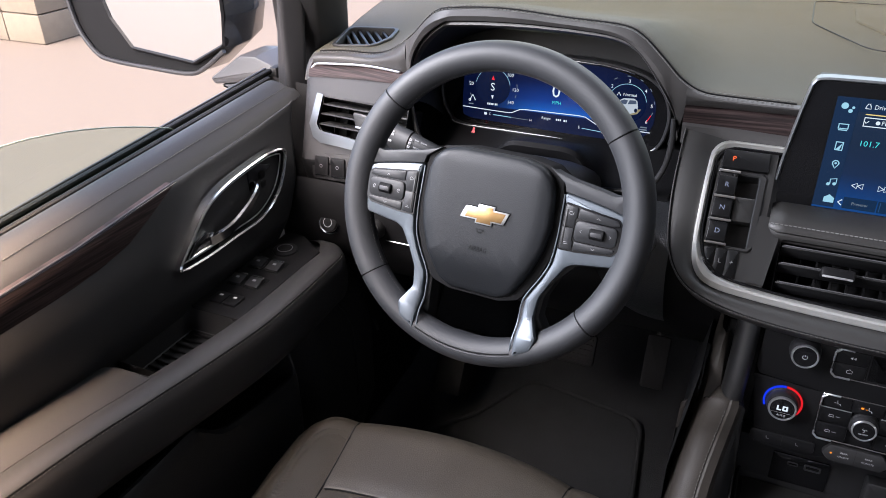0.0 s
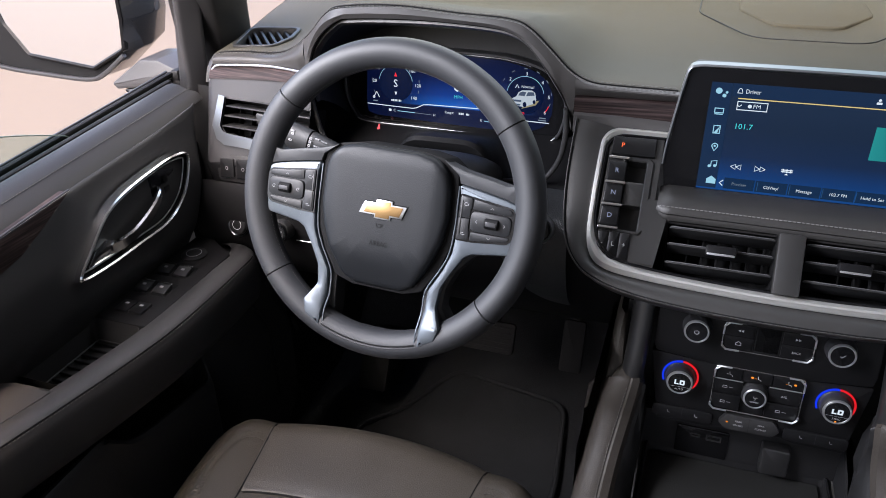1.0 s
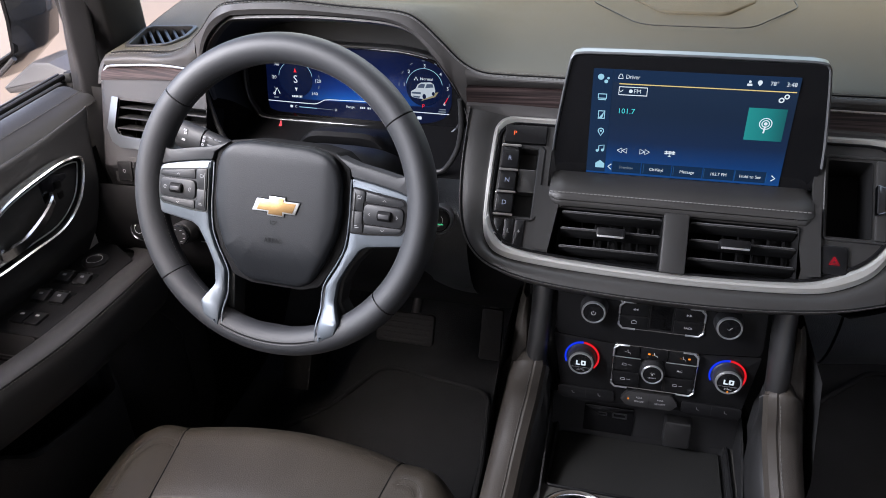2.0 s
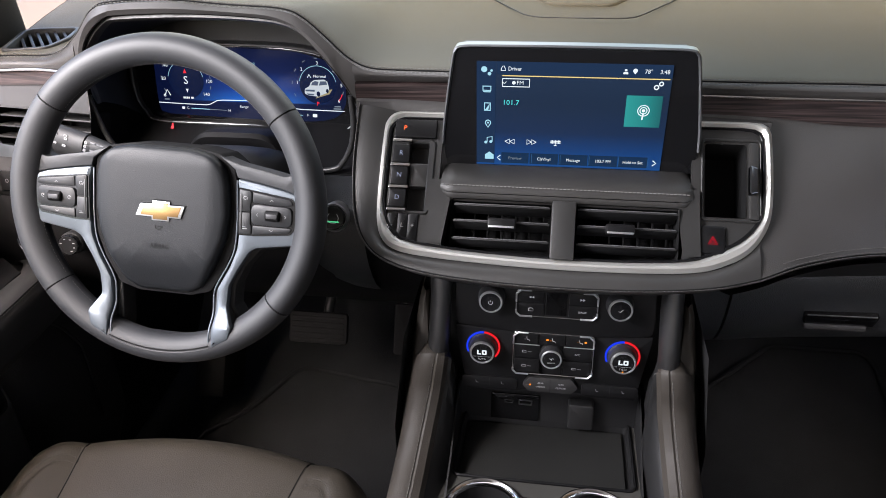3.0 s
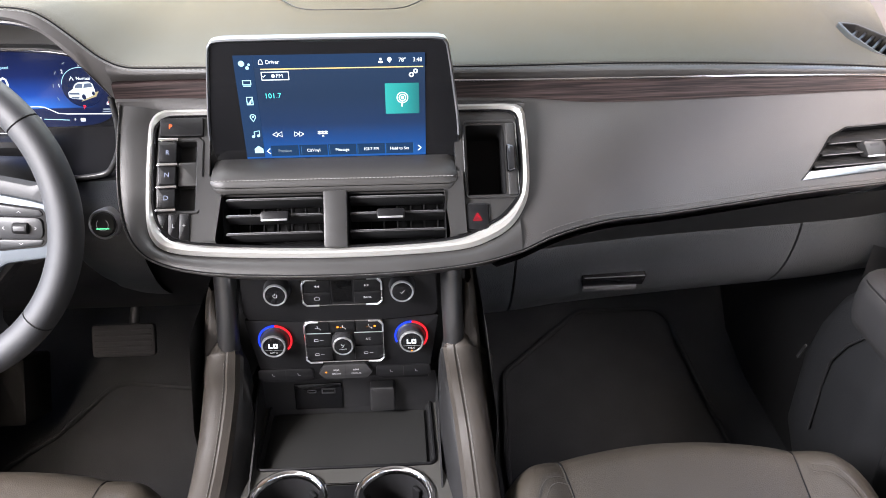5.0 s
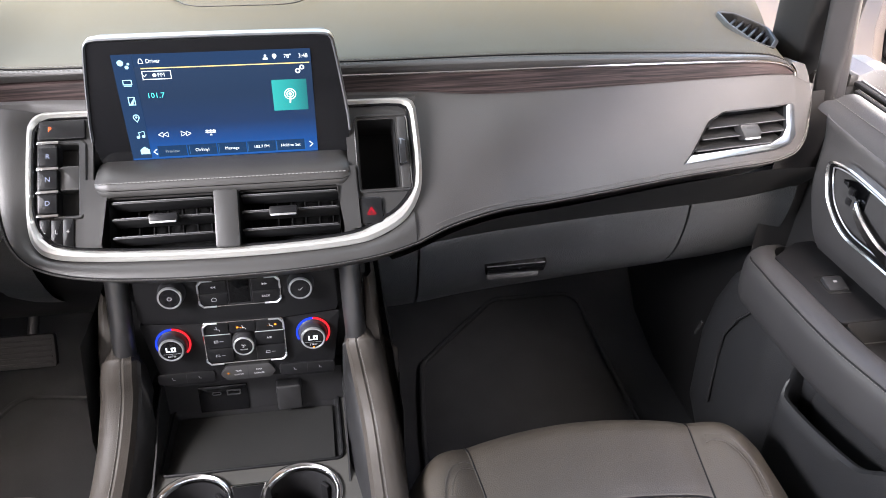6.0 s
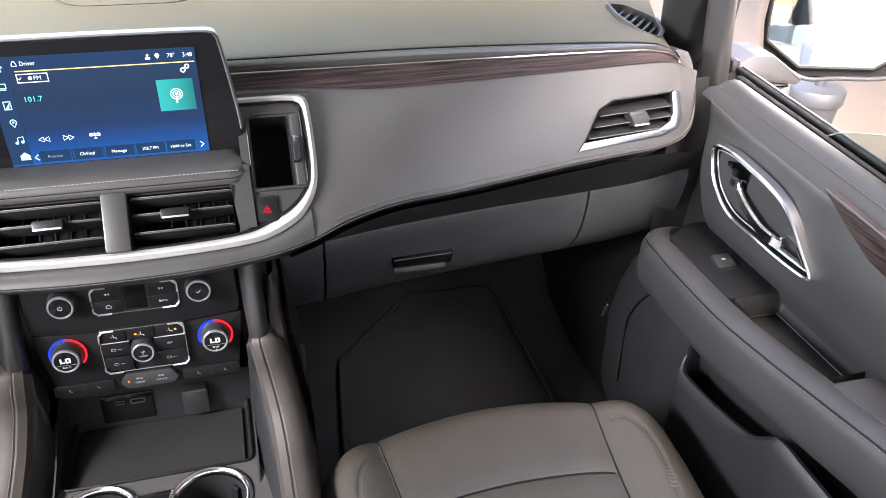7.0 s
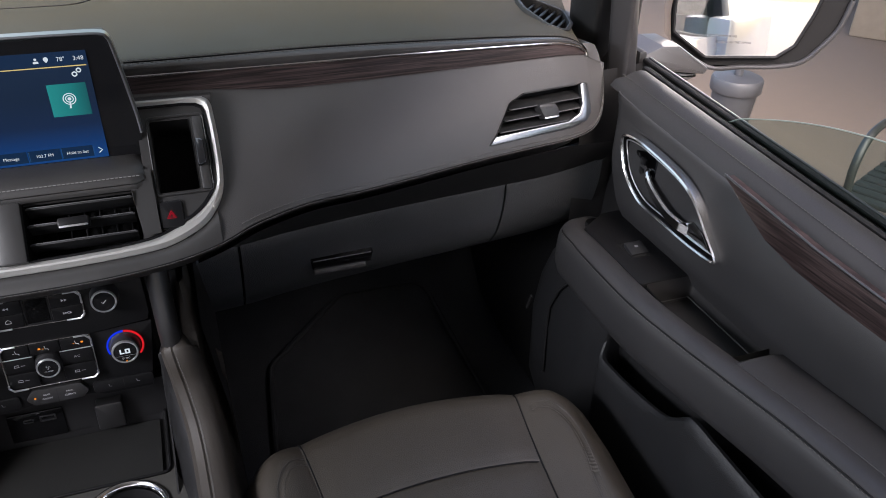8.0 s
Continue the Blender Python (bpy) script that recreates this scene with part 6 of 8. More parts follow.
for s in (-1, 1):
    so = [(-0.087, 0.0365), (-0.115, 0.0325), (-0.144, 0.0270), (-0.163, 0.0215), (-0.1715, 0.012), (-0.1730, -0.009), (-0.1695, -0.028), (-0.159, -0.0350), (-0.145, -0.0370), (-0.1125, -0.0420), (-0.1038, -0.0470), (-0.0905, -0.069), (-0.0805, -0.089), (-0.0780, -0.114), (-0.0890, -0.134), (-0.0850, -0.150), (-0.0640, -0.1625), (-0.0630, -0.135), (-0.0650, -0.094), (-0.0800, -0.0665), (-0.0882, -0.045), (-0.0910, -0.015), (-0.0905, 0.020)]
    m = rise(WHEEL, 0.0)
    sp = part("spoke", raise_foot(plate(m, mirror(rpoly(so, [0.004, 0.01, 0.01, 0.01, 0.01, 0.01, 0.01, 0.01, 0.01, 0.01, 0.01, 0.02, 0.02, 0.012, 0.006, 0.006, 0.002, 0.01, 0.012, 0.02, 0.02, 0.02, 0.01], 4), s), 0.0078, 0.0040, base=0.0)), SILVER, sw, "satin silver spoke frame")
    part("spoke_web", raise_foot(plate(m, mirror(shrink(rpoly(so, 0.004, 3), 0.0012), s), 0.0002, 0.0, base=-0.014), 0.012), DARK, sp)
    edge_ = spline([(-0.0868, 0.034), (-0.0872, 0.010), (-0.0876, -0.015), (-0.0850, -0.045), (-0.0772, -0.0655), (-0.0625, -0.094), (-0.0608, -0.115), (-0.0605, -0.135), (-0.0605, -0.160)], 5)
    part("spoke_edge", raise_foot(tube([m @ Vector((s * -p[0], p[1], 0.0040)) for p in edge_], 0.0010, 8)), SILVER, sp, "thin silver line beside the spoke")
    back = [(-0.172, 0.020), (-0.172, -0.024), (-0.160, -0.0375), (-0.114, -0.0445), (-0.094, -0.068), (-0.084, -0.09), (-0.082, -0.115), (-0.094, -0.133), (-0.088, -0.152), (-0.056, -0.166), (-0.0565, -0.135), (-0.058, -0.094), (-0.07, -0.06), (-0.07, 0.045), (-0.09, 0.044), (-0.15, 0.034)]
    part("spoke_back", plate(m, mirror(rpoly(back, 0.008, 3), s), -0.0055, 0.003, base=-0.032), DARK, sp)
    topp = [(-0.164, 0.0215), (-0.144, 0.0275), (-0.115, 0.0330), (-0.088, 0.0372), (-0.085, 0.046), (-0.066, 0.0605), (-0.076, 0.0565), (-0.093, 0.0515), (-0.118, 0.0475), (-0.143, 0.0425), (-0.153, 0.0450), (-0.160, 0.060), (-0.170, 0.060), (-0.174, 0.020)]
    part("spoke_top", plate(m, mirror(rpoly(topp, [0.0, 0.02, 0.02, 0.0, 0.0, 0.0, 0.02, 0.02, 0.02, 0.012, 0.010, 0.01, 0.004, 0.0], 3), s), 0.0070, 0.0012, base=-0.020), WHEELLEATHER, sp)
    bp = rpoly([(-0.1565, 0.0125), (-0.1525, 0.0185), (-0.126, 0.0218), (-0.0915, 0.0262), (-0.0912, -0.0265), (-0.111, -0.0262), (-0.151, -0.0218), (-0.1560, -0.0155)], [0.005, 0.006, 0.02, 0.002, 0.002, 0.02, 0.006, 0.006], 4)
    part("button_plate", plate(m, mirror(bp, s), 0.0086, 0.0008), PIANO, sp)
    mk = rise(m, 0.0086)
    kk = []
    for pts, r, h in (([(-0.1550, 0.0120), (-0.1515, 0.0172), (-0.126, 0.0205), (-0.1078, 0.0230), (-0.1078, 0.0110), (-0.1480, 0.0102)], [0.002, 0.005, 0.02, 0.001, 0.002, 0.004], 0.0014),
                      ([(-0.1542, -0.0150), (-0.1500, -0.0204), (-0.111, -0.0250), (-0.1078, -0.0252), (-0.1078, -0.0150), (-0.1480, -0.0146)], [0.002, 0.005, 0.02, 0.001, 0.002, 0.004], 0.0014),
                      ([(-0.1537, -0.0134), (-0.1065, -0.0138), (-0.1065, 0.0096), (-0.1537, 0.0088)], [0.007] * 4, 0.0026),
                      ([(-0.0922, 0.0006), (-0.0922, 0.0252), (-0.1064, 0.0234), (-0.1064, 0.0112), (-0.1050, 0.0100), (-0.1050, 0.0006)], [0.001, 0.002, 0.003, 0.002, 0.002, 0.001], 0.0018),
                      ([(-0.0922, -0.0006), (-0.0922, -0.0258), (-0.1064, -0.0250), (-0.1064, -0.0152), (-0.1050, -0.0140), (-0.1050, -0.0006)], [0.001, 0.002, 0.003, 0.002, 0.002, 0.001], 0.0018)):
        q = rpoly(pts, r, 3)
        if sum(q[i - 1][0] * q[i][1] - q[i][0] * q[i - 1][1] for i in range(len(q))) < 0:
            q = q[::-1]
        kk.append(part("button", plate(mk, mirror(q, s), h, 0.0006, base=-0.001), KEYGREY, sp))
    part("key_bar", box(mk @ Matrix.Translation((s * 0.0945, 0.0, 0.0020)), (0.0016, 0.040, 0.0010), 0.0003), GREYPLASTIC, kk[3])
    rl = part("roller", turned(mk @ Matrix.Translation((s * 0.1315, -0.0020, 0.0015)) @ pose(0, 0, 0, 0, 90, 0), [(0.0048, -0.0085), (0.0062, -0.0072), (0.0062, 0.0072), (0.0048, 0.0085)], 20), RUBBER, sp)
    part("roller_rim", box(mk @ Matrix.Translation((s * 0.1315, -0.0020, 0.0072)), (0.0120, 0.0050, 0.0012), 0.0005), SATINGREY, rl)
    mi = rise(mk, 0.0026)
    for (u, v, kind, low) in ((0.1465, -0.002, "left", 0.0), (0.1135, -0.002, "right", 0.0), (0.130, 0.0150, "up", -0.0011), (0.130, -0.0190, "down", -0.0011), (0.0992, 0.0160, "ring", -0.0007), (0.0992, -0.0180, "bars", -0.0007)):
        cx_, cy_ = s * u, v
        if kind in ("left", "right"):
            d = 1 if (kind == "left") == (s > 0) else -1
            marks = [[(cx_ - d * 0.0009, cy_ - 0.0016), (cx_ + d * 0.0009, cy_), (cx_ - d * 0.0009, cy_ + 0.0016)]] if s > 0 else [arc(0.0019, 30, 300, 10, (cx_, cy_)), [(cx_, cy_), (cx_ + 0.0014, cy_ + 0.0008)]]
        elif kind in ("up", "down"):
            d = 1 if kind == "up" else -1
            marks = [[(cx_ - 0.0020, cy_ - d * 0.0008), (cx_, cy_ + d * 0.0010), (cx_ + 0.0020, cy_ - d * 0.0008)]]
        elif kind == "ring":
            marks = [arc(0.0018, 40, 330, 10, (cx_, cy_)), [(cx_ + 0.0022, cy_ - 0.0020), (cx_ + 0.0032, cy_ + 0.0012)]]
        else:
            marks = [[(cx_ - 0.0026, cy_ + 0.0010), (cx_ + 0.0010, cy_ + 0.0010)], [(cx_ - 0.0026, cy_ - 0.0010), (cx_ + 0.0026, cy_ - 0.0010)]]
        for line in marks:
            part("icon", band(rise(mi, low), line, 0.0006), DIMPRINT, kk[0])
BRIDGE = curve_at([(-0.0625, 0.1500), (-0.054, 0.1545), (-0.040, 0.1570), (-0.015, 0.1580), (0.015, 0.1580), (0.040, 0.1570), (0.054, 0.1545), (0.0625, 0.1500)])
rows = []
for u in np.linspace(-0.0625, 0.0625, 40):
    vi = -BRIDGE(u)[0]
    vo = -math.sqrt(0.1735 ** 2 - u * u)
    prof = [(vi, -0.014), (vi, 0.0070), (vi - 0.0012, 0.0105)] + [(vi + (vo - vi) * f, 0.0105 + 0.0090 * f) for f in (0.25, 0.5, 0.75, 1.0)] + [(vo - 0.003, 0.0170)]
    rows.append([WHEEL @ Vector((u, v, n)) for v, n in prof])
part("lower_bridge", skin(rows), WHEELLEATHER, sw, "leather bridge between the lower spokes")
part("bridge_seam", tube([rim_point(radians(q), 0.1705, 0.0197) for q in np.linspace(249, 291, 30)], 0.0007, 6), VOID, sw, "dark sewn seam along the lower spoke")

col = thing("steering_column", (-0.446, 0.2, 1.15), "black plastic steering column cover", "column cover")
rows = []
for f, (y, zc, w, h) in zip(np.linspace(0, 1, 6), ((0.050, 1.222, 0.070, 0.050), (0.08, 1.222, 0.080, 0.056), (0.14, 1.216, 0.086, 0.062), (0.20, 1.200, 0.084, 0.060), (0.26, 1.182, 0.078, 0.05), (0.30, 1.165, 0.07, 0.04))):
    rows.append([(-0.446 + w * p[0], y, zc + h * p[1]) for p in rrect(2, 2, 0.7, seg=6)])
b = skin(rows, closed_u=True)
b.faces.new([b.verts.new(p) for p in rows[0]])
part("shroud", b, GREYPLASTIC, col)
part("key_lock", turned(plane((-0.36, 0.10, 1.18), (1, 0, 0), (0, 0.3, 1)), [(0.016, 0.0), (0.016, 0.008), (0.010, 0.010)], 20), DARK, col)

stalk = thing("wiper_stalk", (-0.53, 0.13, 1.27), "black indicator and wiper stalk with white symbols", "stalk")
sp0, sp1 = Vector((-0.540, 0.120, 1.266)), Vector((-0.662, 0.138, 1.290))
part("arm", sweep([sp0 + (sp1 - sp0) * f for f in np.linspace(-0.15, 0.50, 10)], [(0.013 * math.cos(a), 0.0185 * math.sin(a)) for a in np.linspace(0, 2 * math.pi, 18, endpoint=False)], scale=lambda f: 0.62 + 0.38 * f), DARK, stalk)
part("barrel", sweep([sp0 + (sp1 - sp0) * f for f in np.linspace(0.515, 0.86, 8)], [(0.014 * math.cos(a), 0.0195 * math.sin(a)) for a in np.linspace(0, 2 * math.pi, 18, endpoint=False)], scale=lambda f: 1.0 + 0.06 * f), DARK, stalk, "turning barrel of the stalk")
part("end_cap", sweep([sp0 + (sp1 - sp0) * f for f in (0.875, 0.89, 0.97, 1.0)], [(0.0142 * math.cos(a), 0.0200 * math.sin(a)) for a in np.linspace(0, 2 * math.pi, 18, endpoint=False)], scale=lambda f: 1.04 - 0.12 * f), BUTTON, stalk, "black end cap")
ST = plane(sp0 + (sp1 - sp0) * 0.55 + Vector((0, -0.0128, 0.0085)), -(sp1 - sp0), (0, 0.42, 1))
for u, v, w, h in ((0.030, 0.0075, 0.010, 0.0016), (0.019, 0.0078, 0.006, 0.0016), (0.022, -0.002, 0.011, 0.0018), (0.022, -0.0045, 0.009, 0.0010), (0.0095, 0.006, 0.0040, 0.0030), (0.0095, 0.001, 0.0040, 0.0030), (0.0095, -0.004, 0.0040, 0.0030), (0.0095, -0.0085, 0.0040, 0.0022),
                   (-0.020, 0.0070, 0.005, 0.0022), (-0.019, 0.0030, 0.004, 0.0030), (-0.020, -0.0060, 0.005, 0.0026), (-0.035, 0.0060, 0.005, 0.0040), (-0.034, -0.0055, 0.006, 0.0022), (-0.050, 0.0055, 0.004, 0.0036), (-0.050, -0.002, 0.006, 0.0026)):
    part("symbol", frame_ring(ST, span(u - w / 2, u + w / 2, v - h / 2, v + h / 2), span(u - w * 0.22, u + w * 0.22, v - h * 0.18, v + h * 0.18), 0.0014, 0.0, base=0.0008), DIMPRINT, stalk)

# ---- instruments ----
ic = thing("instrument_display", CLUSTER @ Vector((0, -0.05, 0)), "lit blue digital instrument display behind the wheel", "screen")
lens = spline([(-0.1815, 0.014), (-0.1795, -0.024), (-0.168, -0.046), (-0.150, -0.0575), (-0.054, -0.0592), (0.086, -0.0612), (0.140, -0.0630), (0.160, -0.0545), (0.169, -0.026), (0.168, 0.000), (0.155, 0.026), (0.128, 0.043), (0.082, 0.0530), (0.037, 0.0556), (-0.008, 0.0562), (-0.12, 0.0562), (-0.160, 0.050), (-0.177, 0.036)], 4, True)
part("lens", plate(CLUSTER, lens, 0.0, 0.0, base=-0.012), PIANO, ic, "black glossy lens")
part("lens_rim", frame_ring(CLUSTER, shrink(lens, -0.0055), shrink(lens, -0.0005), 0.010, 0.0015, base=-0.012), SATINGREY, ic, "dark satin rim")
crown = [p for p in lens if p[1] > 0.046 and -0.10 < p[0] < 0.122]
part("bright_edge", tube([CLUSTER @ Vector((p[0], p[1] + 0.0006, 0.0100)) for p in sorted(crown)], 0.0015, 8), CHROME, ic, "bright metal line over the display")
foot = sorted(p for p in lens if p[1] < -0.050)
part("bright_edge", tube([CLUSTER @ Vector((p[0], p[1] - 0.0020, 0.0105)) for p in foot], 0.0010, 8), LENSRIM, ic, "thin bright metal line under the display")
field = spline([(-0.1490, 0.030), (-0.1495, 0.0146), (-0.1505, -0.037), (-0.141, -0.0485), (-0.102, -0.0516), (0.077, -0.0560), (0.132, -0.0485), (0.149, -0.030), (0.1515, -0.012), (0.1495, 0.009), (0.128, 0.0345), (0.081, 0.0485), (0.037, 0.0515), (-0.0035, 0.0525), (-0.12, 0.0525), (-0.142, 0.045)], 4, True)
ICBG = glow_ramp("instrument_blue_field", "Z", 1.248, 1.345, [(0.0, (0.003, 0.007, 0.040)), (0.135, (0.003, 0.008, 0.05)), (0.15, (0.012, 0.135, 0.58)), (0.34, (0.006, 0.045, 0.27)), (0.62, (0.003, 0.010, 0.070)), (1.0, (0.002, 0.005, 0.030))], 1.0, centre=(-0.466, 0.125))
fd = part("display", flat(CLUSTER, field, 0.0004), ICBG, ic, "lit blue display with dials")


def dial(c, r):
    part("dial", flat(CLUSTER, circle(r, 40, c), 0.0007), UI_DEEP, fd)
    part("dial_ring", band(CLUSTER, arc(r, 10, 170, 40, c), 0.0007, 0.0010), UI_ICON, fd)
    for a0 in (200, 172, 144, 116, 88, 60, 32, 4, -20):
        part("tick", band(CLUSTER, [arc(r * 1.40, a0, a0, 1, c)[0], arc(r * 1.40, a0 + 7, a0 + 7, 1, c)[0]], 0.0011, 0.0010), UI_GREY, fd)


dial((-0.1005, 0.003), 0.0285)
dial((0.1090, 0.001), 0.0285)


def cw(text, u, v, h, mm=UI_WHITE):
    writing("text", text, CLUSTER @ Matrix.Translation((u, v, 0.0012)), h, mm, fd)


cw("S", -0.1005, 0.0023, 0.0120)
part("arrow", flat(CLUSTER, [(-0.1005, 0.0205), (-0.1030, 0.0135), (-0.0980, 0.0135)], 0.0012), UI_RED, fd)
part("arrow", flat(CLUSTER, [(-0.1005, -0.0165), (-0.0983, -0.0105), (-0.1027, -0.0105)], 0.0012), UI_WHITE, fd)
for tx, u, v in (("20", -0.1364, 0.0045), ("40", -0.1300, 0.0250), ("60", -0.119, 0.0420), ("80", -0.086, 0.0420), ("100", -0.0726, 0.0235), ("120", -0.0632, 0.0017), ("140", -0.0700, -0.0185), ("1", 0.0775, 0.004), ("2", 0.0853, 0.0240), ("3", 0.1100, 0.0335), ("4", 0.1345, 0.0220), ("5", 0.1455, 0.0010), ("6", 0.1405, -0.0225)):
    cw(tx, u, v, 0.0052)
part("profile_icon", band(CLUSTER, [(-0.1385, -0.0215), (-0.1335, -0.0125), (-0.1290, -0.0215)], 0.0016, 0.0012), UI_WHITE, fd)
part("profile_icon", band(CLUSTER, arc(0.0016, 0, 360, 10, (-0.1385, -0.0215)), 0.0012, 0.0012), UI_WHITE, fd)
cw("0", 0.002, 0.0065, 0.0200)
cw("Speed", 0.0060, 0.0310, 0.0042, UI_ICON)
cw("MPH", 0.0038, -0.0105, 0.0050, UI_CYAN)
cw("Normal", 0.1125, 0.0140, 0.0044)
part("mode_icon", band(CLUSTER, [(0.0935, 0.0115), (0.0962, 0.0168), (0.0990, 0.0115)], 0.0011, 0.0012), UI_WHITE, fd)
cw("Range:", -0.0105, -0.0358, 0.0040)
for row in [(0.0060 + 0.0030 * k, -0.0361, 0.0022) for k in range(3)] + [(0.0185, -0.0364, 0.0030), (0.0215, -0.0364, 0.0012)] + [(-0.1075 + 0.0028 * k, -0.0243, 0.0021) for k in range(4)] + [(-0.0945, -0.0243, 0.0030), (-0.0920, -0.0243, 0.0010)]:
    bars(CLUSTER, (row,), 0.0030, UI_WHITE, "small_text", fd, 0.0012)
for row in ((-0.136, -0.0275, 0.008), (0.1375, -0.0310, 0.010), (0.1370, -0.0345, 0.012)):
    bars(CLUSTER, (row,), 0.0018, UI_GREY, "small_text", fd, 0.0012)
part("white_line", band(CLUSTER, [(-0.1500, -0.0328), (-0.110, -0.0340), (-0.072, -0.0347), (-0.066, -0.0335), (-0.054, -0.0275), (-0.045, -0.0265), (0.040, -0.0255), (0.050, -0.0265), (0.068, -0.0358), (0.080, -0.0370), (0.1480, -0.0380)], 0.0013, 0.0012), UI_WHITE, fd)
part("gauge_line", band(CLUSTER, [(-0.098, -0.0408), (-0.068, -0.0416)], 0.0011, 0.0012), UI_ICON, fd)
part("gauge_line", band(CLUSTER, [(-0.068, -0.0416), (-0.040, -0.0424)], 0.0008, 0.0012), UI_GREY, fd)
part("gauge_line", band(CLUSTER, [(0.046, -0.0440), (0.082, -0.0462)], 0.0010, 0.0012), UI_ICON, fd)
cw("C", -0.1030, -0.0405, 0.0040)
cw("H", -0.0355, -0.0424, 0.0040)
cw("E", 0.0417, -0.0433, 0.0040)
cw("F", 0.0900, -0.0460, 0.0040)
part("pump_icon", flat(CLUSTER, span(-0.1130, -0.1085, -0.0425, -0.0385, 0.0008), 0.0012), UI_WHITE, fd)
part("pump_icon", flat(CLUSTER, span(0.0975, 0.1045, -0.0485, -0.0435, 0.0012), 0.0012), UI_WHITE, fd)
cw("P", 0.1073, -0.0278, 0.0062, UI_RED)
part("road_glow", flat(CLUSTER, [(0.104, -0.0195), (0.126, -0.0125), (0.131, -0.0050), (0.124, -0.0060), (0.108, -0.0150)], 0.0010), UI_SAND, fd)
car = part("car_icon", flat(CLUSTER, rpoly([(0.0880, -0.0055), (0.0955, -0.0010), (0.0985, 0.0050), (0.1040, 0.0085), (0.1190, 0.0095), (0.1240, 0.0065), (0.1262, -0.0030), (0.1250, -0.0095), (0.1080, -0.0165), (0.0930, -0.0150), (0.0878, -0.0125)], 0.002, 3), 0.0012), UI_CAR, fd, "small lit picture of a car")
part("car_icon", flat(CLUSTER, [(0.0985, 0.0005), (0.1085, 0.0002), (0.1105, 0.0060), (0.1050, 0.0070), (0.1005, 0.0048)], 0.0014), UI_SHADE, fd)
part("car_icon", flat(CLUSTER, [(0.1105, 0.0003), (0.1235, 0.0020), (0.1220, 0.0070), (0.1130, 0.0066)], 0.0014), UI_SHADE, fd)
part("car_icon", flat(CLUSTER, [(0.0890, -0.0062), (0.1035, -0.0062), (0.1035, -0.0092), (0.0890, -0.0088)], 0.0014), UI_SHADE, fd)
part("car_icon", flat(CLUSTER, [(0.0905, -0.0120), (0.1030, -0.0125), (0.1010, -0.0150), (0.0925, -0.0145)], 0.0014), UI_SHADE, fd)
for u, v, r in ((0.1090, -0.0125, 0.0040), (0.1232, -0.0075, 0.0030)):
    part("car_icon", flat(CLUSTER, [(u + r * 0.72 * math.cos(q), v + r * math.sin(q)) for q in np.linspace(0, 2 * math.pi, 14, endpoint=False)], 0.0015), UI_DEEP, fd)
part("red_arc", band(CLUSTER, arc(0.0390, -38, -20, 10, (0.109, 0.001)), 0.0012, 0.0012), UI_RED, fd)
lamp_m = plane((-0.5955, 0.335, 1.2285), (1, 0, 0), (0, 0.55, 0.8))
part("warning_lamp", flat(lamp_m, rpoly([(-0.0032, -0.0042), (0.0032, -0.0042), (0.0016, 0.0004), (0.0013, 0.0048), (-0.0013, 0.0048), (-0.0016, 0.0004)], 0.0008, 2), 0.004), UI_RED, ic, "lit red warning lamp")

# ---- round switches and small buttons ----


def round_switch(name, o, r, label, facing=(0, 0.35, 1), lit=None, ring=None):
    m = plane(o, (1, 0, 0), facing)
    t = thing(name, o, label, "switch")
    part("bezel", turned(m, [(r * 1.2, -0.02), (r * 1.2, 0.002), (r * 1.1, 0.0045), (r * 0.98, 0.003)], 32), ring or GUNMETAL, t, "smoked chrome ring")
    f = part("cap", turned(m, [(r * 0.98, -0.004), (r * 0.97, 0.005), (r * 0.85, 0.0075), (r * 0.4, 0.008), (0.0001, 0.008)], 32), BUTTON, t)
    mm = rise(m, 0.0082)
    part("symbol", band(mm, arc(r * 0.45, -230, 50, 14), 0.0008), PRINT, f)
    if lit:
        part("symbol", band(mm, [(-r * 0.5, -r * 0.3), (r * 0.5, -r * 0.3)], 0.0016, 0.0006), lit, f, "lit green mark")


round_switch("start_button", (-0.294, 0.156, 1.182), 0.0165, "round black start button with a chrome ring", lit=UI_GREEN, ring=LENSRIM)
round_switch("headlight_dial", (-0.795, 0.203, 1.090), 0.0170, "round black headlamp dial below the dashboard")
dm = thing("dimmer_dial", (-0.705, 0.18, 1.10), "black turning dial with pale symbols below the dashboard", "dial")
DM = plane((-0.7055, 0.176, 1.104), (1, 0.1, 0), (0, 0.25, 1))
part("collar", turned(DM, [(0.0175, -0.03), (0.0175, 0.001), (0.0160, 0.003)], 32), DARK, dm)
cap_ = part("cap", turned(DM, [(0.0155, 0.0), (0.0150, 0.010), (0.0135, 0.0125), (0.0001, 0.0125)], 36), BUTTON, dm)
part("grip_ring", turned(DM, [(0.0153, 0.0085), (0.0153, 0.0105), (0.0147, 0.0115)], 36), GUNMETAL, cap_, "thin smoked chrome ring")
for a0 in (-60, -20, 20, 60, 110, 160):
    c_ = arc(0.0100, a0, a0, 1)[0]
    part("symbol", band(rise(DM, 0.0126), [(c_[0] - 0.0016, c_[1]), (c_[0] + 0.0016, c_[1])], 0.0014), DIMPRINT, cap_)
part("knee_line", tube([(x, 0.1985, 1.0795) for x in np.linspace(-0.690, -0.600, 6)], 0.0009, 6), LENSRIM, dash, "thin bright line along the knee panel's joint")
bt = thing("dash_buttons", (-0.80, 0.21, 1.18), "pair of small black buttons in a dark panel", "button panel")
BM = plane((-0.792, 0.2125, 1.184), (1, -0.08, 0.06), (0, 0.22, 1))
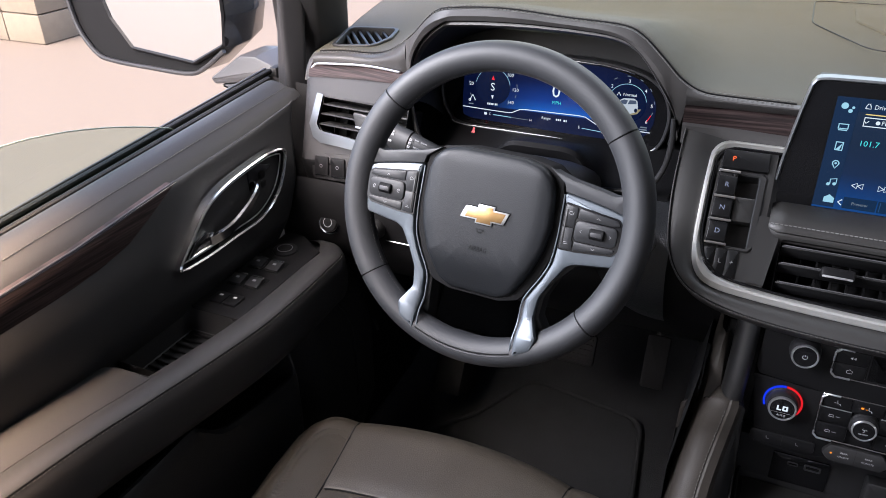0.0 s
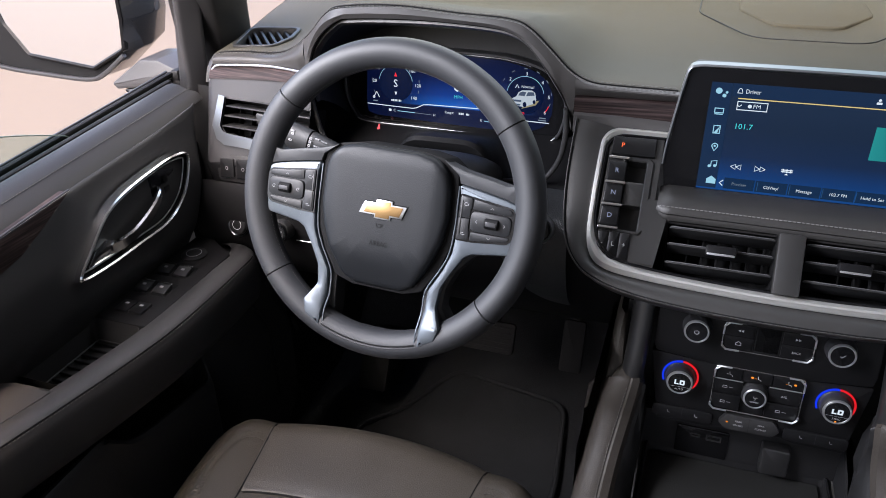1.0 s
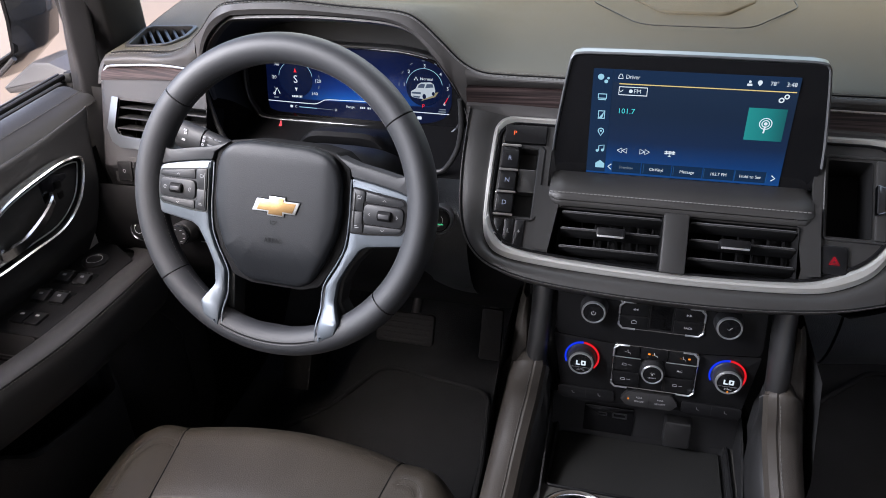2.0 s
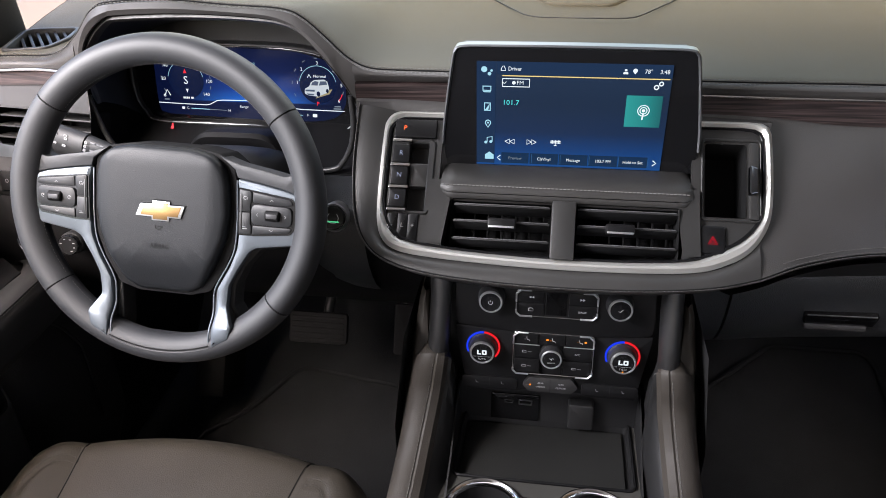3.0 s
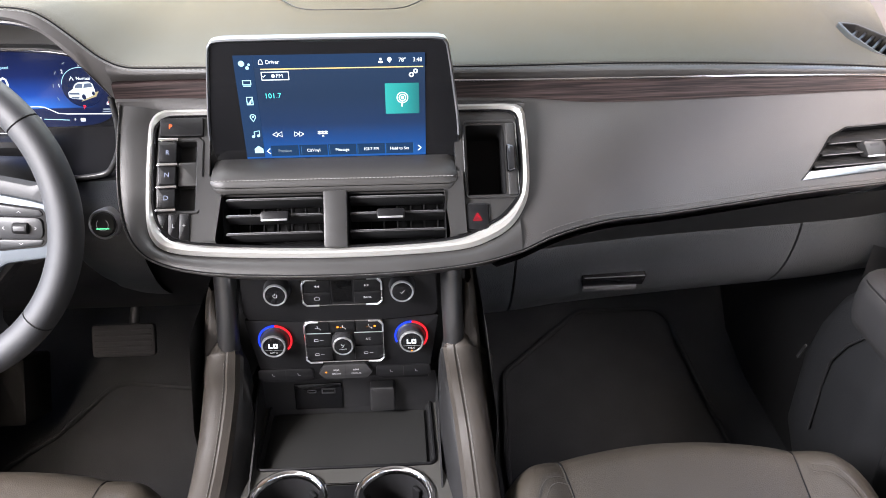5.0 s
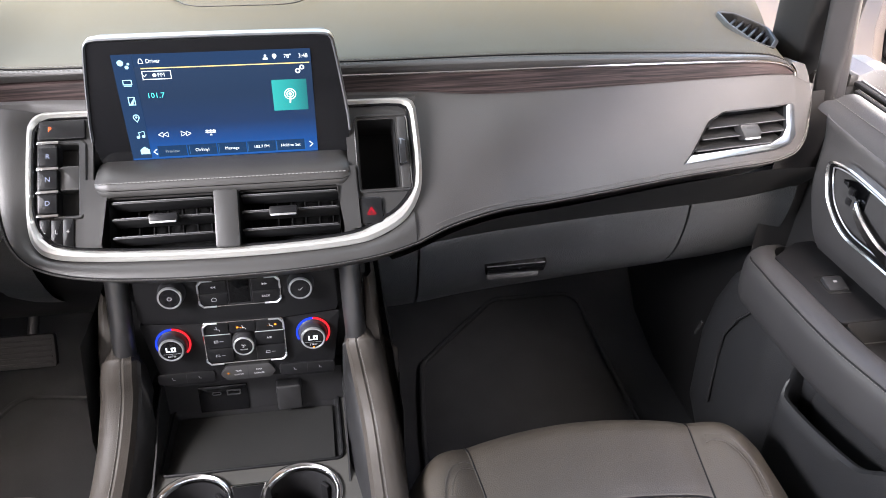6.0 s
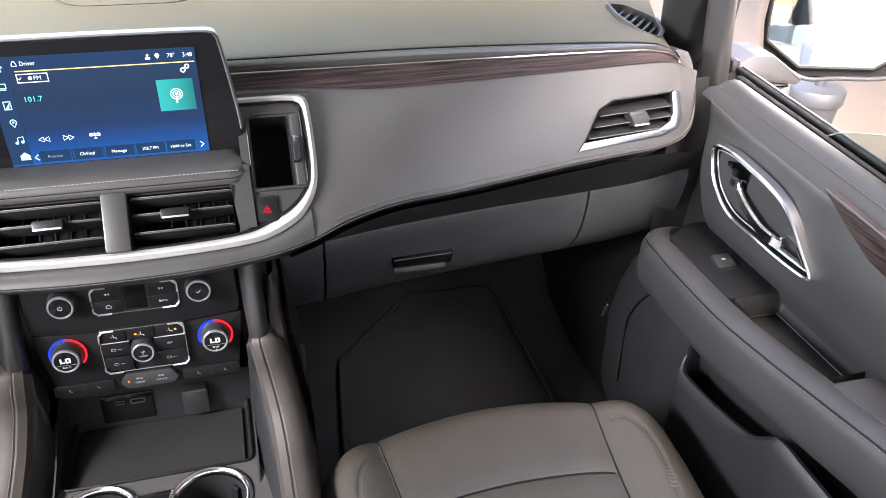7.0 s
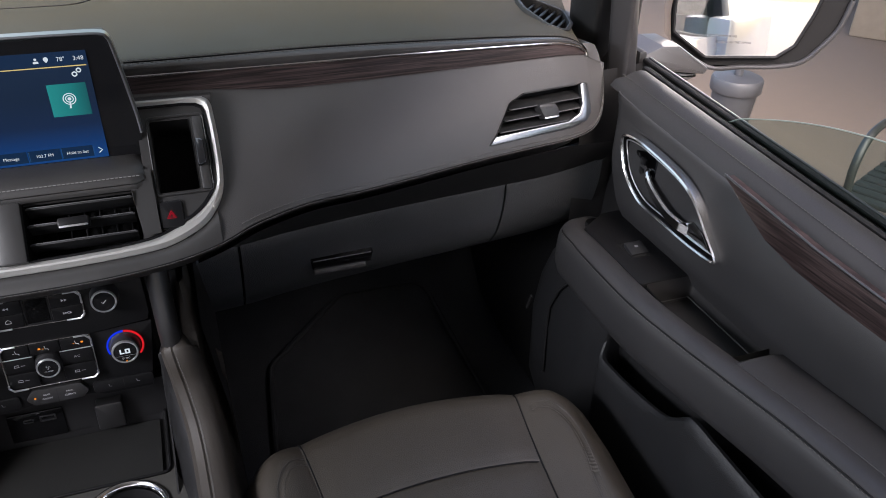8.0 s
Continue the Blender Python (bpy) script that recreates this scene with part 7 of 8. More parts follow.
part("panel", plate(BM, span(-0.033, 0.060, -0.021, 0.022, 0.009), 0.002, 0.001, base=-0.01), DARK, bt)
for u, v, w, h in ((-0.0125, 0.001, 0.0265, 0.029), (0.0190, 0.001, 0.0265, 0.029)):
    k = part("button", plate(BM, span(u - w / 2, u + w / 2, v - h / 2, v + h / 2, 0.002), 0.0055, 0.001), BUTTON, bt)
    part("icon", band(rise(BM, 0.0057), arc(0.0024, 0, 360, 14, (u, v)), 0.0008), DIMPRINT, k)
    part("button_lip", box(rise(BM, 0.0050) @ Matrix.Translation((u, v - 0.0150, 0)), (0.024, 0.0016, 0.003), 0.0006), GUNMETAL, k, "thin smoked lip")

# ---- glovebox ----
gz = curve_at([(0.16, 1.045), (0.263, 1.052), (0.348, 1.065), (0.477, 1.078), (0.609, 1.089), (0.70, 1.096), (0.805, 1.106), (0.87, 1.117)])
GP = ((0.330, 0.004), (0.292, 0.002), (0.280, -0.010), (0.281, -0.045), (0.292, -0.090), (0.312, -0.130), (0.345, -0.165), (0.40, -0.185), (0.50, -0.19))


def glove_rows(x0, x1, n):
    return [[(x, y, gz(x)[0] + dz) for y, dz in spline(GP, 3)] for x in np.linspace(x0, x1, n)]


gb = thing("glovebox", (0.48, 0.32, 0.95), "closed black grained glovebox with a slim handle", "glovebox")
part("lid", thick(skin(glove_rows(0.2615, 0.7015, 40)), 0.012), GLOVEVINYL, gb)
GH = plane((0.420, 0.2905, 0.978), (1, 0, 0.01), (0, -0.30, 1))
hd = part("handle", plate(GH, rpoly([(-0.049, -0.004), (0.049, -0.004), (0.052, 0.019), (-0.052, 0.017)], 0.003, 3), 0.006, 0.002, base=-0.01), PIANO, gb)
part("handle_edge", tube([GH @ Vector((-0.048, 0.0172, 0.0058)), GH @ Vector((0.048, 0.0190, 0.0058))], 0.0010, 6), HANDLEGREY, hd, "thin pale upper edge")
part("handle_lip", box(rise(GH, 0.004) @ Matrix.Translation((-0.004, -0.0085, 0)), (0.088, 0.010, 0.010), 0.0035), HANDLEGREY, hd, "pale grey lower lip")
part("lock", turned(rise(GH, 0.006) @ Matrix.Translation((0.008, 0.006, 0)), [(0.0042, 0.0), (0.0042, 0.0012), (0.0001, 0.0014)], 16), GUNMETAL, hd)
sidep = thing("lower_dash_panels", (0.8, 0.35, 0.95), "black grained lower dashboard panels beside the glovebox", "trim panel")
part("panel", thick(skin(glove_rows(0.7055, 0.885, 16)), 0.012), GLOVEVINYL, sidep)
part("panel", thick(skin(glove_rows(0.165, 0.2575, 10)), 0.012), GLOVEVINYL, sidep)


def return_row(x, f):
    """The dark underside from the leather edge back to the glovebox."""
    y0, z0 = lowr(min(x, 0.77))
    y0, z0, z1 = y0 + 0.004, z0 - 0.014, gz(x)[0]
    return (x, y0 + (0.268 - y0) * f, z0 + (z1 - z0) * f)


part("return", skin([[return_row(x, f) for x in np.linspace(0.20, 0.885, 46)] for f in (0, 0.35, 0.7, 1.0, 1.25)]), DARK, sidep)

# ---- centre console ----
cc = thing("centre_console", (0, -0.2, 0.5), "black centre console with leather sides, tray and cup holders", "console")
for s in (-1, 1):
    pp = [(s * 0.1465, 0.130, 1.140), (s * 0.1470, 0.116, 1.09), (s * 0.1485, 0.104, 1.050), (s * 0.1495, 0.1010, 1.032), (s * 0.1500, 0.1000, 1.014)]
    part("pillar", sweep(spline(pp, 5), [(0.0140 * math.cos(a), 0.019 * math.sin(a)) for a in np.linspace(0, 2 * math.pi, 20, endpoint=False)], up=(0, 1, 0.2)), PILLAR, cc, "dark satin metal-look pillar")
    st_ = spline([(0.105, 1.034, 0.140, 0.170), (0.086, 1.029, 0.136, 0.176), (0.077, 1.022, 0.1345, 0.179), (0.071, 1.000, 0.1365, 0.184), (0.068, 0.972, 0.1400, 0.189), (0.053, 0.942, 0.1450, 0.194), (0.031, 0.918, 0.1490, 0.198), (-0.02, 0.896, 0.1520, 0.201), (-0.12, 0.885, 0.1540, 0.202), (-0.45, 0.884, 0.1540, 0.202), (-0.9, 0.884, 0.1540, 0.202)], 8)
    rows = []
    for i, (y, z, xi, xo) in enumerate(st_):
        w = xo - xi
        a, b = st_[max(i - 1, 0)], st_[min(i + 1, len(st_) - 1)]
        nrm = Vector((b[1] - a[1], a[0] - b[0])).normalized()
        rows.append([(s * x, y + nrm.x * dz_, z + nrm.y * dz_) for x, dy, dz_ in ((xi + 0.002, 0.01, -0.06), (xi, 0.002, -0.013), (xi + 0.10 * w, 0, -0.004), (xi + 0.30 * w, 0, 0.0), (xi + 0.36 * w, 0, -0.0012), (xi + 0.42 * w, 0, 0.0002), (xi + 0.70 * w, 0, -0.0012), (xi + 0.90 * w, 0, -0.007), (xo, 0.002, -0.017), (xo + 0.003, 0.012, -0.06))])
    wing = [(1.088, 0.166, 0.175, 0.137), (1.075, 0.165, 0.179, 0.128), (1.050, 0.163, 0.182, 0.115), (1.020, 0.161, 0.1845, 0.098), (0.990, 0.160, 0.1855, 0.086), (0.965, 0.160, 0.186, 0.076)]
    part("bolster_wing", skin([[(s * xa, y + 0.03, z), (s * xa, y + 0.006, z), (s * (xa + 0.003), y, z), (s * (xa + xb) / 2, y - 0.002, z), (s * (xb - 0.003), y + 0.001, z), (s * (xb + 0.001), y + 0.010, z), (s * (xb + 0.003), y + 0.07, z)] for z, xa, xb, y in wing]), CONSOLELEATHER, cc, "leather wing beside the pillar")
    foot_ = [r[-1] for r in rows]
    # same leather as the bolster; the darker material stands for its shade
    part("inner_face", skin([[r[1], (r[1][0] - s * 0.004, r[1][1], r[1][2] - 0.004), (r[1][0] * 0.55 + s * 0.1285 * 0.45, r[1][1], r[1][2] - 0.016), (s * 0.1300, r[1][1], r[1][2] - 0.034), (s * 0.1285, r[1][1], r[1][2] - 0.075)] for r in rows]), SMOOTH, cc, "inner face of the console edge, darkened for its shade")
    part("side_bolster", skin([r[1:] for r in rows]), CONSOLELEATHER, cc, "padded leather console edge")
    part("seam_stitching", stitches([(s * (xi + 0.40 * (xo - xi)), y, z + 0.0006) for y, z, xi, xo in st_[20:70]], (0, 0.35, 1), pitch=0.0055, size=(0.0034, 0.0008, 0.0008)), MIDTHREAD, cc, kind="stuff")
    part("side_panel", skin([[q, (s * 0.210, q[1] + 0.012, q[2] - 0.045), (s * 0.217, q[1] + 0.035, 0.60), (s * 0.225, q[1] + 0.06, 0.47)] for q in foot_]), CONSOLELEATHER, cc)
    part("front_cheek", skin([[(s * x, y, z) for y, z in ((0.15, 1.10), (0.145, 1.0), (0.165, 0.90), (0.24, 0.80), (0.30, 0.47))] for x in (0.125, 0.14, 0.155, 0.168)]), DARK, cc)
    part("front_side", skin([[(s * (0.210 if z < 0.95 else 0.190), y, z) for y in (0.07, 0.20, 0.45, 0.75)] for z in (0.47, 0.60, 0.75, 0.90, 1.06)]), DARK, cc)
# recess below the climate panel
part("recess_back", skin([[(x, y, z) for y, z in ((0.115, 0.955), (0.150, 0.945), (0.158, 0.915), (0.150, 0.868), (0.150, 0.86))] for x in np.linspace(-0.13, 0.13, 9)]), DARK, cc)
for s in (-1, 1):
    part("recess_side", skin([[(s * (0.1265 + 0.0012 * k), y, z) for y, z in ((0.16, 0.93), (0.10, 0.915), (0.05, 0.885), (0.0, 0.868))] + [(s * (0.1265 + 0.0012 * k), -0.02, 0.86)] for k in (0, 1, 2)] + [[(s * 0.1265, y, 0.852) for y in (0.16, 0.10, 0.05, 0.0, -0.02)]]), DARK, cc)
TRAYMAT = mat("dark_grey_rubber_mat", (0.019, 0.0192, 0.0185), 0.6, grain=0.5, size=900, spec=0.3)
TOP = plane((0, 0, 0.862), (1, 0, 0), (0, 1, 0))
tr = rpoly([(-0.121, 0.030), (0.119, 0.030), (0.117, 0.152), (-0.119, 0.152)], 0.008, 4)
tp = skin([[(x, y, 0.862) for x in np.linspace(-0.152, 0.152, 25)] for y in np.linspace(-0.9, 0.165, 60)])
cut(tp, TOP, tr)
CUPS = ((-0.0755, -0.0275), (0.0640, -0.0275))
for c_ in CUPS:
    cut(tp, TOP, circle(0.0450, 28, c_))
part("top_plate", tp, CONSOLE, cc)
tray = part("tray", well(TOP, tr, 0.014, 0.002), DARK, cc, "rubber-lined charging tray")
part("tray_rim", frame_ring(TOP, shrink(tr, -0.004), tr, 0.004, 0.0015), PLASTIC, tray)
part("tray_mat", plate(TOP, rpoly([(-0.1120, 0.036), (0.1095, 0.036), (0.1085, 0.146), (-0.1115, 0.146)], 0.004, 3), -0.0100, 0.0, base=-0.0138), TRAYMAT, tray)
for c_ in CUPS:
    cm = TOP @ Matrix.Translation((c_[0], c_[1], 0))
    cu_ = part("cup_holder", turned(cm, [(0.0455, 0.0), (0.044, -0.02), (0.040, -0.072), (0.0001, -0.073)], 40, caps=(False, False)), DARK, cc, "deep black cup holder")
    part("cup_ring", turned(cm, [(0.0443, -0.004), (0.0451, 0.0006), (0.0470, 0.0038), (0.0498, 0.0052), (0.0525, 0.0040), (0.0543, 0.0008), (0.0545, -0.002)], 48, caps=(False, False)), CHROME, cu_, "bright chrome ring")
    for a in (40, 160, 280):
        part("cup_grip", box(cm @ pose(0, 0, 0, 0, 0, a) @ Matrix.Translation((0.039, 0, -0.028)), (0.006, 0.014, 0.030), 0.0025), RUBBER, cu_)
part("cup_bridge", plate(TOP, rpoly([(-0.047, -0.070), (0.036, -0.070), (0.0205, -0.006), (-0.0315, -0.006)], 0.006, 3), 0.0035, 0.001), PLASTIC, cc)
part("bridge_line", box(TOP @ Matrix.Translation((-0.0055, -0.0030, 0.002)), (0.050, 0.0025, 0.004), 0.001), CHROME, cc, "thin chrome line between the cup rings")
BACK = plane((0, 0.1530, 0.889), (1, 0, 0), (0, 0.12, 1))
usb = part("usb_panel", plate(BACK, span(-0.082, -0.012, -0.028, 0.016, 0.002), 0.003, 0.0008), PIANO, cc)
part("usb_port", frame_ring(BACK, span(-0.042, -0.0215, -0.0005, 0.0085, 0.0015), span(-0.040, -0.0235, 0.0015, 0.0065, 0.001), 0.0045, 0.0004), SATINGREY, usb)
part("usb_port", frame_ring(BACK, span(-0.063, -0.0495, 0.0008, 0.0065, 0.0025), span(-0.0617, -0.0508, 0.0022, 0.0051, 0.0012), 0.0040, 0.0004), SATINGREY, usb)
part("socket_cap", plate(BACK, span(0.030, 0.066, -0.026, 0.016, 0.004), 0.018, 0.003), GREYPLASTIC, cc, "black rubber power socket cap")

# ---- pedals and mats ----
bp_ = thing("brake_pedal", (-0.46, 0.5, 0.70), "wide black rubber brake pedal in the dark footwell", "pedal")
PM = plane((-0.462, 0.50, 0.738), (1, 0, 0), (0, 0.45, 0.89))
pad = part("pad", plate(PM, span(-0.060, 0.060, -0.033, 0.030, 0.008), 0.012, 0.003), RUBBER, bp_)
for k in range(5):
    part("rib", box(rise(PM, 0.013) @ Matrix.Translation((0, -0.024 + k * 0.011, 0)), (0.108, 0.004, 0.003), 0.001), RUBBER, pad)
part("arm", tube(spline([(-0.45, 0.51, 0.74), (-0.44, 0.60, 0.85), (-0.43, 0.66, 1.0)], 5), 0.010), DARK, bp_)
ap = thing("accelerator_pedal", (-0.29, 0.52, 0.70), "narrow black accelerator pedal in the dark footwell", "pedal")
AM = plane((-0.288, 0.52, 0.735), (1, 0, 0), (0, 0.40, 0.9))
part("pad", plate(AM, span(-0.022, 0.022, -0.055, 0.050, 0.006), 0.010, 0.003), RUBBER, ap)
part("arm", tube(spline([(-0.288, 0.54, 0.77), (-0.288, 0.62, 0.88), (-0.288, 0.70, 1.0)], 5), 0.009), DARK, ap)
fp = thing("foot_rest", (-0.71, 0.5, 0.55), "black plastic foot rest beside the pedals", "foot rest")
FM = plane((-0.712, 0.505, 0.62), (1, 0, 0), (0, 0.5, 0.86))
part("pad", plate(FM, span(-0.035, 0.03, -0.075, 0.06, 0.008), 0.012, 0.003, base=-0.10), RUBBER, fp)
FLOORZ = curve_at([(-2.0, 0.47), (-0.6, 0.47), (0.42, 0.47), (0.62, 0.475), (0.76, 0.51), (0.90, 0.63), (0.99, 0.85)])


def mat_(name, pts, label):
    """A carpet mat that follows the floor, with a bound edge."""
    t = thing(name, (pts[0][0], pts[0][1], 0.48), label, "floor mat", "floor mats")
    out = rpoly(pts, 0.06, 8)
    xs = [p[0] for p in out]
    ys = [p[1] for p in out]
    g = skin([[(x, y, FLOORZ(y)[0] + 0.012) for x in np.linspace(min(xs), max(xs), 26)] for y in np.linspace(min(ys), max(ys), 26)])
    dead = [f for f in g.faces if not inside(out, f.calc_center_median())]
    bmesh.ops.delete(g, geom=dead, context="FACES")
    part("carpet", g, CARPET, t)
    part("binding", tube([(p[0], p[1], FLOORZ(p[1])[0] + 0.014) for p in out], 0.006, 8, closed=True), CARPET, t, "raised bound edge")


mat_("floor_mat", [(0.27, -0.05), (0.755, -0.05), (0.755, 0.45), (0.742, 0.80), (0.51, 0.80), (0.312, 0.645), (0.285, 0.40)], "black carpet floor mat with a bound edge, passenger footwell")
mat_("floor_mat", [(-0.74, -0.05), (-0.27, -0.05), (-0.285, 0.40), (-0.31, 0.62), (-0.58, 0.66), (-0.66, 0.50), (-0.73, 0.42)], "black carpet floor mat with a bound edge, driver's footwell")
# ---- seats ----


def seat(cx, label):
    """A front seat cushion: a centre panel between two rounded bolsters with double seams."""
    t = thing("front_seat", (cx, -0.25, 0.48), label, "car seat", "front seats")
    hw, rad = 0.295, 0.088
    rows_in = spline([(0.170, -0.0215), (0.180, -0.022), (0.193, -0.032), (0.203, -0.055), (0.206, -0.085), (0.202, -0.125), (0.192, -0.177), (0.185, -0.25), (0.180, -0.45)], 8)
    rows_out = spline([(0.172, -0.0115), (0.182, -0.012), (0.200, -0.024), (0.212, -0.052), (0.215, -0.085), (0.211, -0.125), (0.201, -0.18), (0.194, -0.25), (0.189, -0.45)], 8)
    groove = np.array([((p[0] + q[0]) / 2, (p[1] + q[1]) / 2) for p, q in zip(rows_in, rows_out)])

    def front(x):
        return 0.104 - 0.90 * (x - cx) ** 2

    def inner(x, y):
        """How far a place lies inside the cushion's outline."""
        qx, qy = abs(x - cx) - (hw - 0.03 * min(1, max(0, (-0.10 - y) / 0.4)) - rad), y - (front(x) - rad)
        return rad - (math.hypot(max(qx, 0), max(qy, 0)) + min(max(qx, qy), 0))

    def lx(y):
        return cx - 0.172 + 0.15 * max(0, 0.03 - y) * math.exp(-max(0, 0.03 - y) * 1.6)

    def rx(y):
        return cx + 0.160 - 0.16 * max(0, 0.03 - y) * math.exp(-max(0, 0.03 - y) * 1.6)

    def height(x, y):
        d = max(0.0, inner(x, y))
        z = 0.872 - 0.150 * max(0, 1 - d / 0.085) ** 2.7 - 0.030 * min(1, max(0, 0.1 - y) / 0.55)
        k = abs(x - cx)
        z += 0.010 * math.exp(-((k - 0.205) / 0.032) ** 2)
        for sx in (lx(y), rx(y)):
            z -= 0.0015 * math.exp(-((x - sx) / 0.0030) ** 2) + 0.0025 * math.exp(-((x - sx) / 0.015) ** 2)
        if k > 0.14:
            dd = float(np.min(np.hypot(groove[:, 0] - k, groove[:, 1] - y)))
            z -= 0.0028 * math.exp(-(dd / 0.0035) ** 2)
        yc = -0.094 - 0.02 * ((x - cx) / 0.17) ** 2
        if lx(y) < x < rx(y):
            z -= 0.0012 * math.exp(-((y - yc) / 0.0026) ** 2) + 0.0020 * math.exp(-((y - yc) / 0.015) ** 2)
        return z

    def settle(x, y):
        """Draws a place outside the outline back on to it."""
        for _ in range(3):
            d = inner(x, y)
            if d >= 0:
                break
            gx, gy = (inner(x + 1e-4, y) - d) / 1e-4, (inner(x, y + 1e-4) - d) / 1e-4
            g = max(1e-6, gx * gx + gy * gy)
            x, y = x - gx * d / g, y - gy * d / g
        return x, y

    def panel(name, fa, fb, n, side=0):
        ds = [0.0, 0.004, 0.010, 0.018, 0.028, 0.04, 0.055, 0.07, 0.085] + list(np.linspace(0.095, 0.17, 12)) + list(np.linspace(0.174, 0.226, 40)) + list(np.linspace(0.235, 0.29, 8)) + list(np.linspace(0.30, 0.66, 14))
        rows = []
        for d in ds:
            row = []
            for f in np.linspace(0, 1, n):
                y0 = 0.10 - d
                x = fa(y0) + (fb(y0) - fa(y0)) * f
                x, y = settle(x, front(x) - d)
                row.append((x, y, height(x, y)))
            if side:
                e = row[-1] if side > 0 else row[0]
                e = (e[0], e[1], 0.62)
                row = row + [e] if side > 0 else [e] + row
            rows.append(row)
        low = [(p[0], p[1], 0.62) for p in rows[0]]
        bm = skin([low] + rows)
        bmesh.ops.remove_doubles(bm, verts=bm.verts, dist=1e-5)
        return part(name, bm, SEATLEATHER, t, angle=60)
    panel("centre_panel", lx, rx, 46)
    panel("bolster", lambda y: cx - hw, lx, 40, -1)
    panel("bolster", rx, lambda y: cx + hw, 40, 1)
    for s in (-1, 1):
        for path in (rows_in, rows_out):
            pts = [(cx + s * p[0], p[1], height(cx + s * p[0], p[1])) for p in path]
            part("seam_stitching", stitches(pts, (0, 0, 1), pitch=0.0058, lift=0.0006, size=(0.0034, 0.0008, 0.0008)), EDGETHREAD, t, kind="stuff")
    for nm, fx in (("seam", lx), ("seam", rx)):
        part(nm, tube([(fx(y), y, height(fx(y), y) + 0.0004) for y in np.linspace(0.088, -0.5, 60) if inner(fx(y), y) > 0.002], 0.0014, 6), VOID, t, "dark sewn seam")
    part("seam", tube([(x, -0.094 - 0.02 * ((x - cx) / 0.17) ** 2, height(x, -0.094 - 0.02 * ((x - cx) / 0.17) ** 2) + 0.0006) for x in np.linspace(lx(-0.1) + 0.002, rx(-0.1) - 0.002, 30)], 0.0014, 6), VOID, t, "dark sewn seam")
    part("seat_base", box(Matrix.Translation((cx, -0.28, 0.60)), (0.44, 0.60, 0.20), 0.03), VINYL, t)
    part("seat_rail", box(Matrix.Translation((cx - 0.18, -0.25, 0.49)), (0.05, 0.62, 0.05), 0.01), DARK, t)
    part("seat_rail", box(Matrix.Translation((cx + 0.18, -0.25, 0.49)), (0.05, 0.62, 0.05), 0.01), DARK, t)


seat(0.462, "black leather passenger seat cushion with stitched bolsters")
seat(-0.484, "black leather driver's seat cushion with stitched bolsters")

# ---- front doors ----


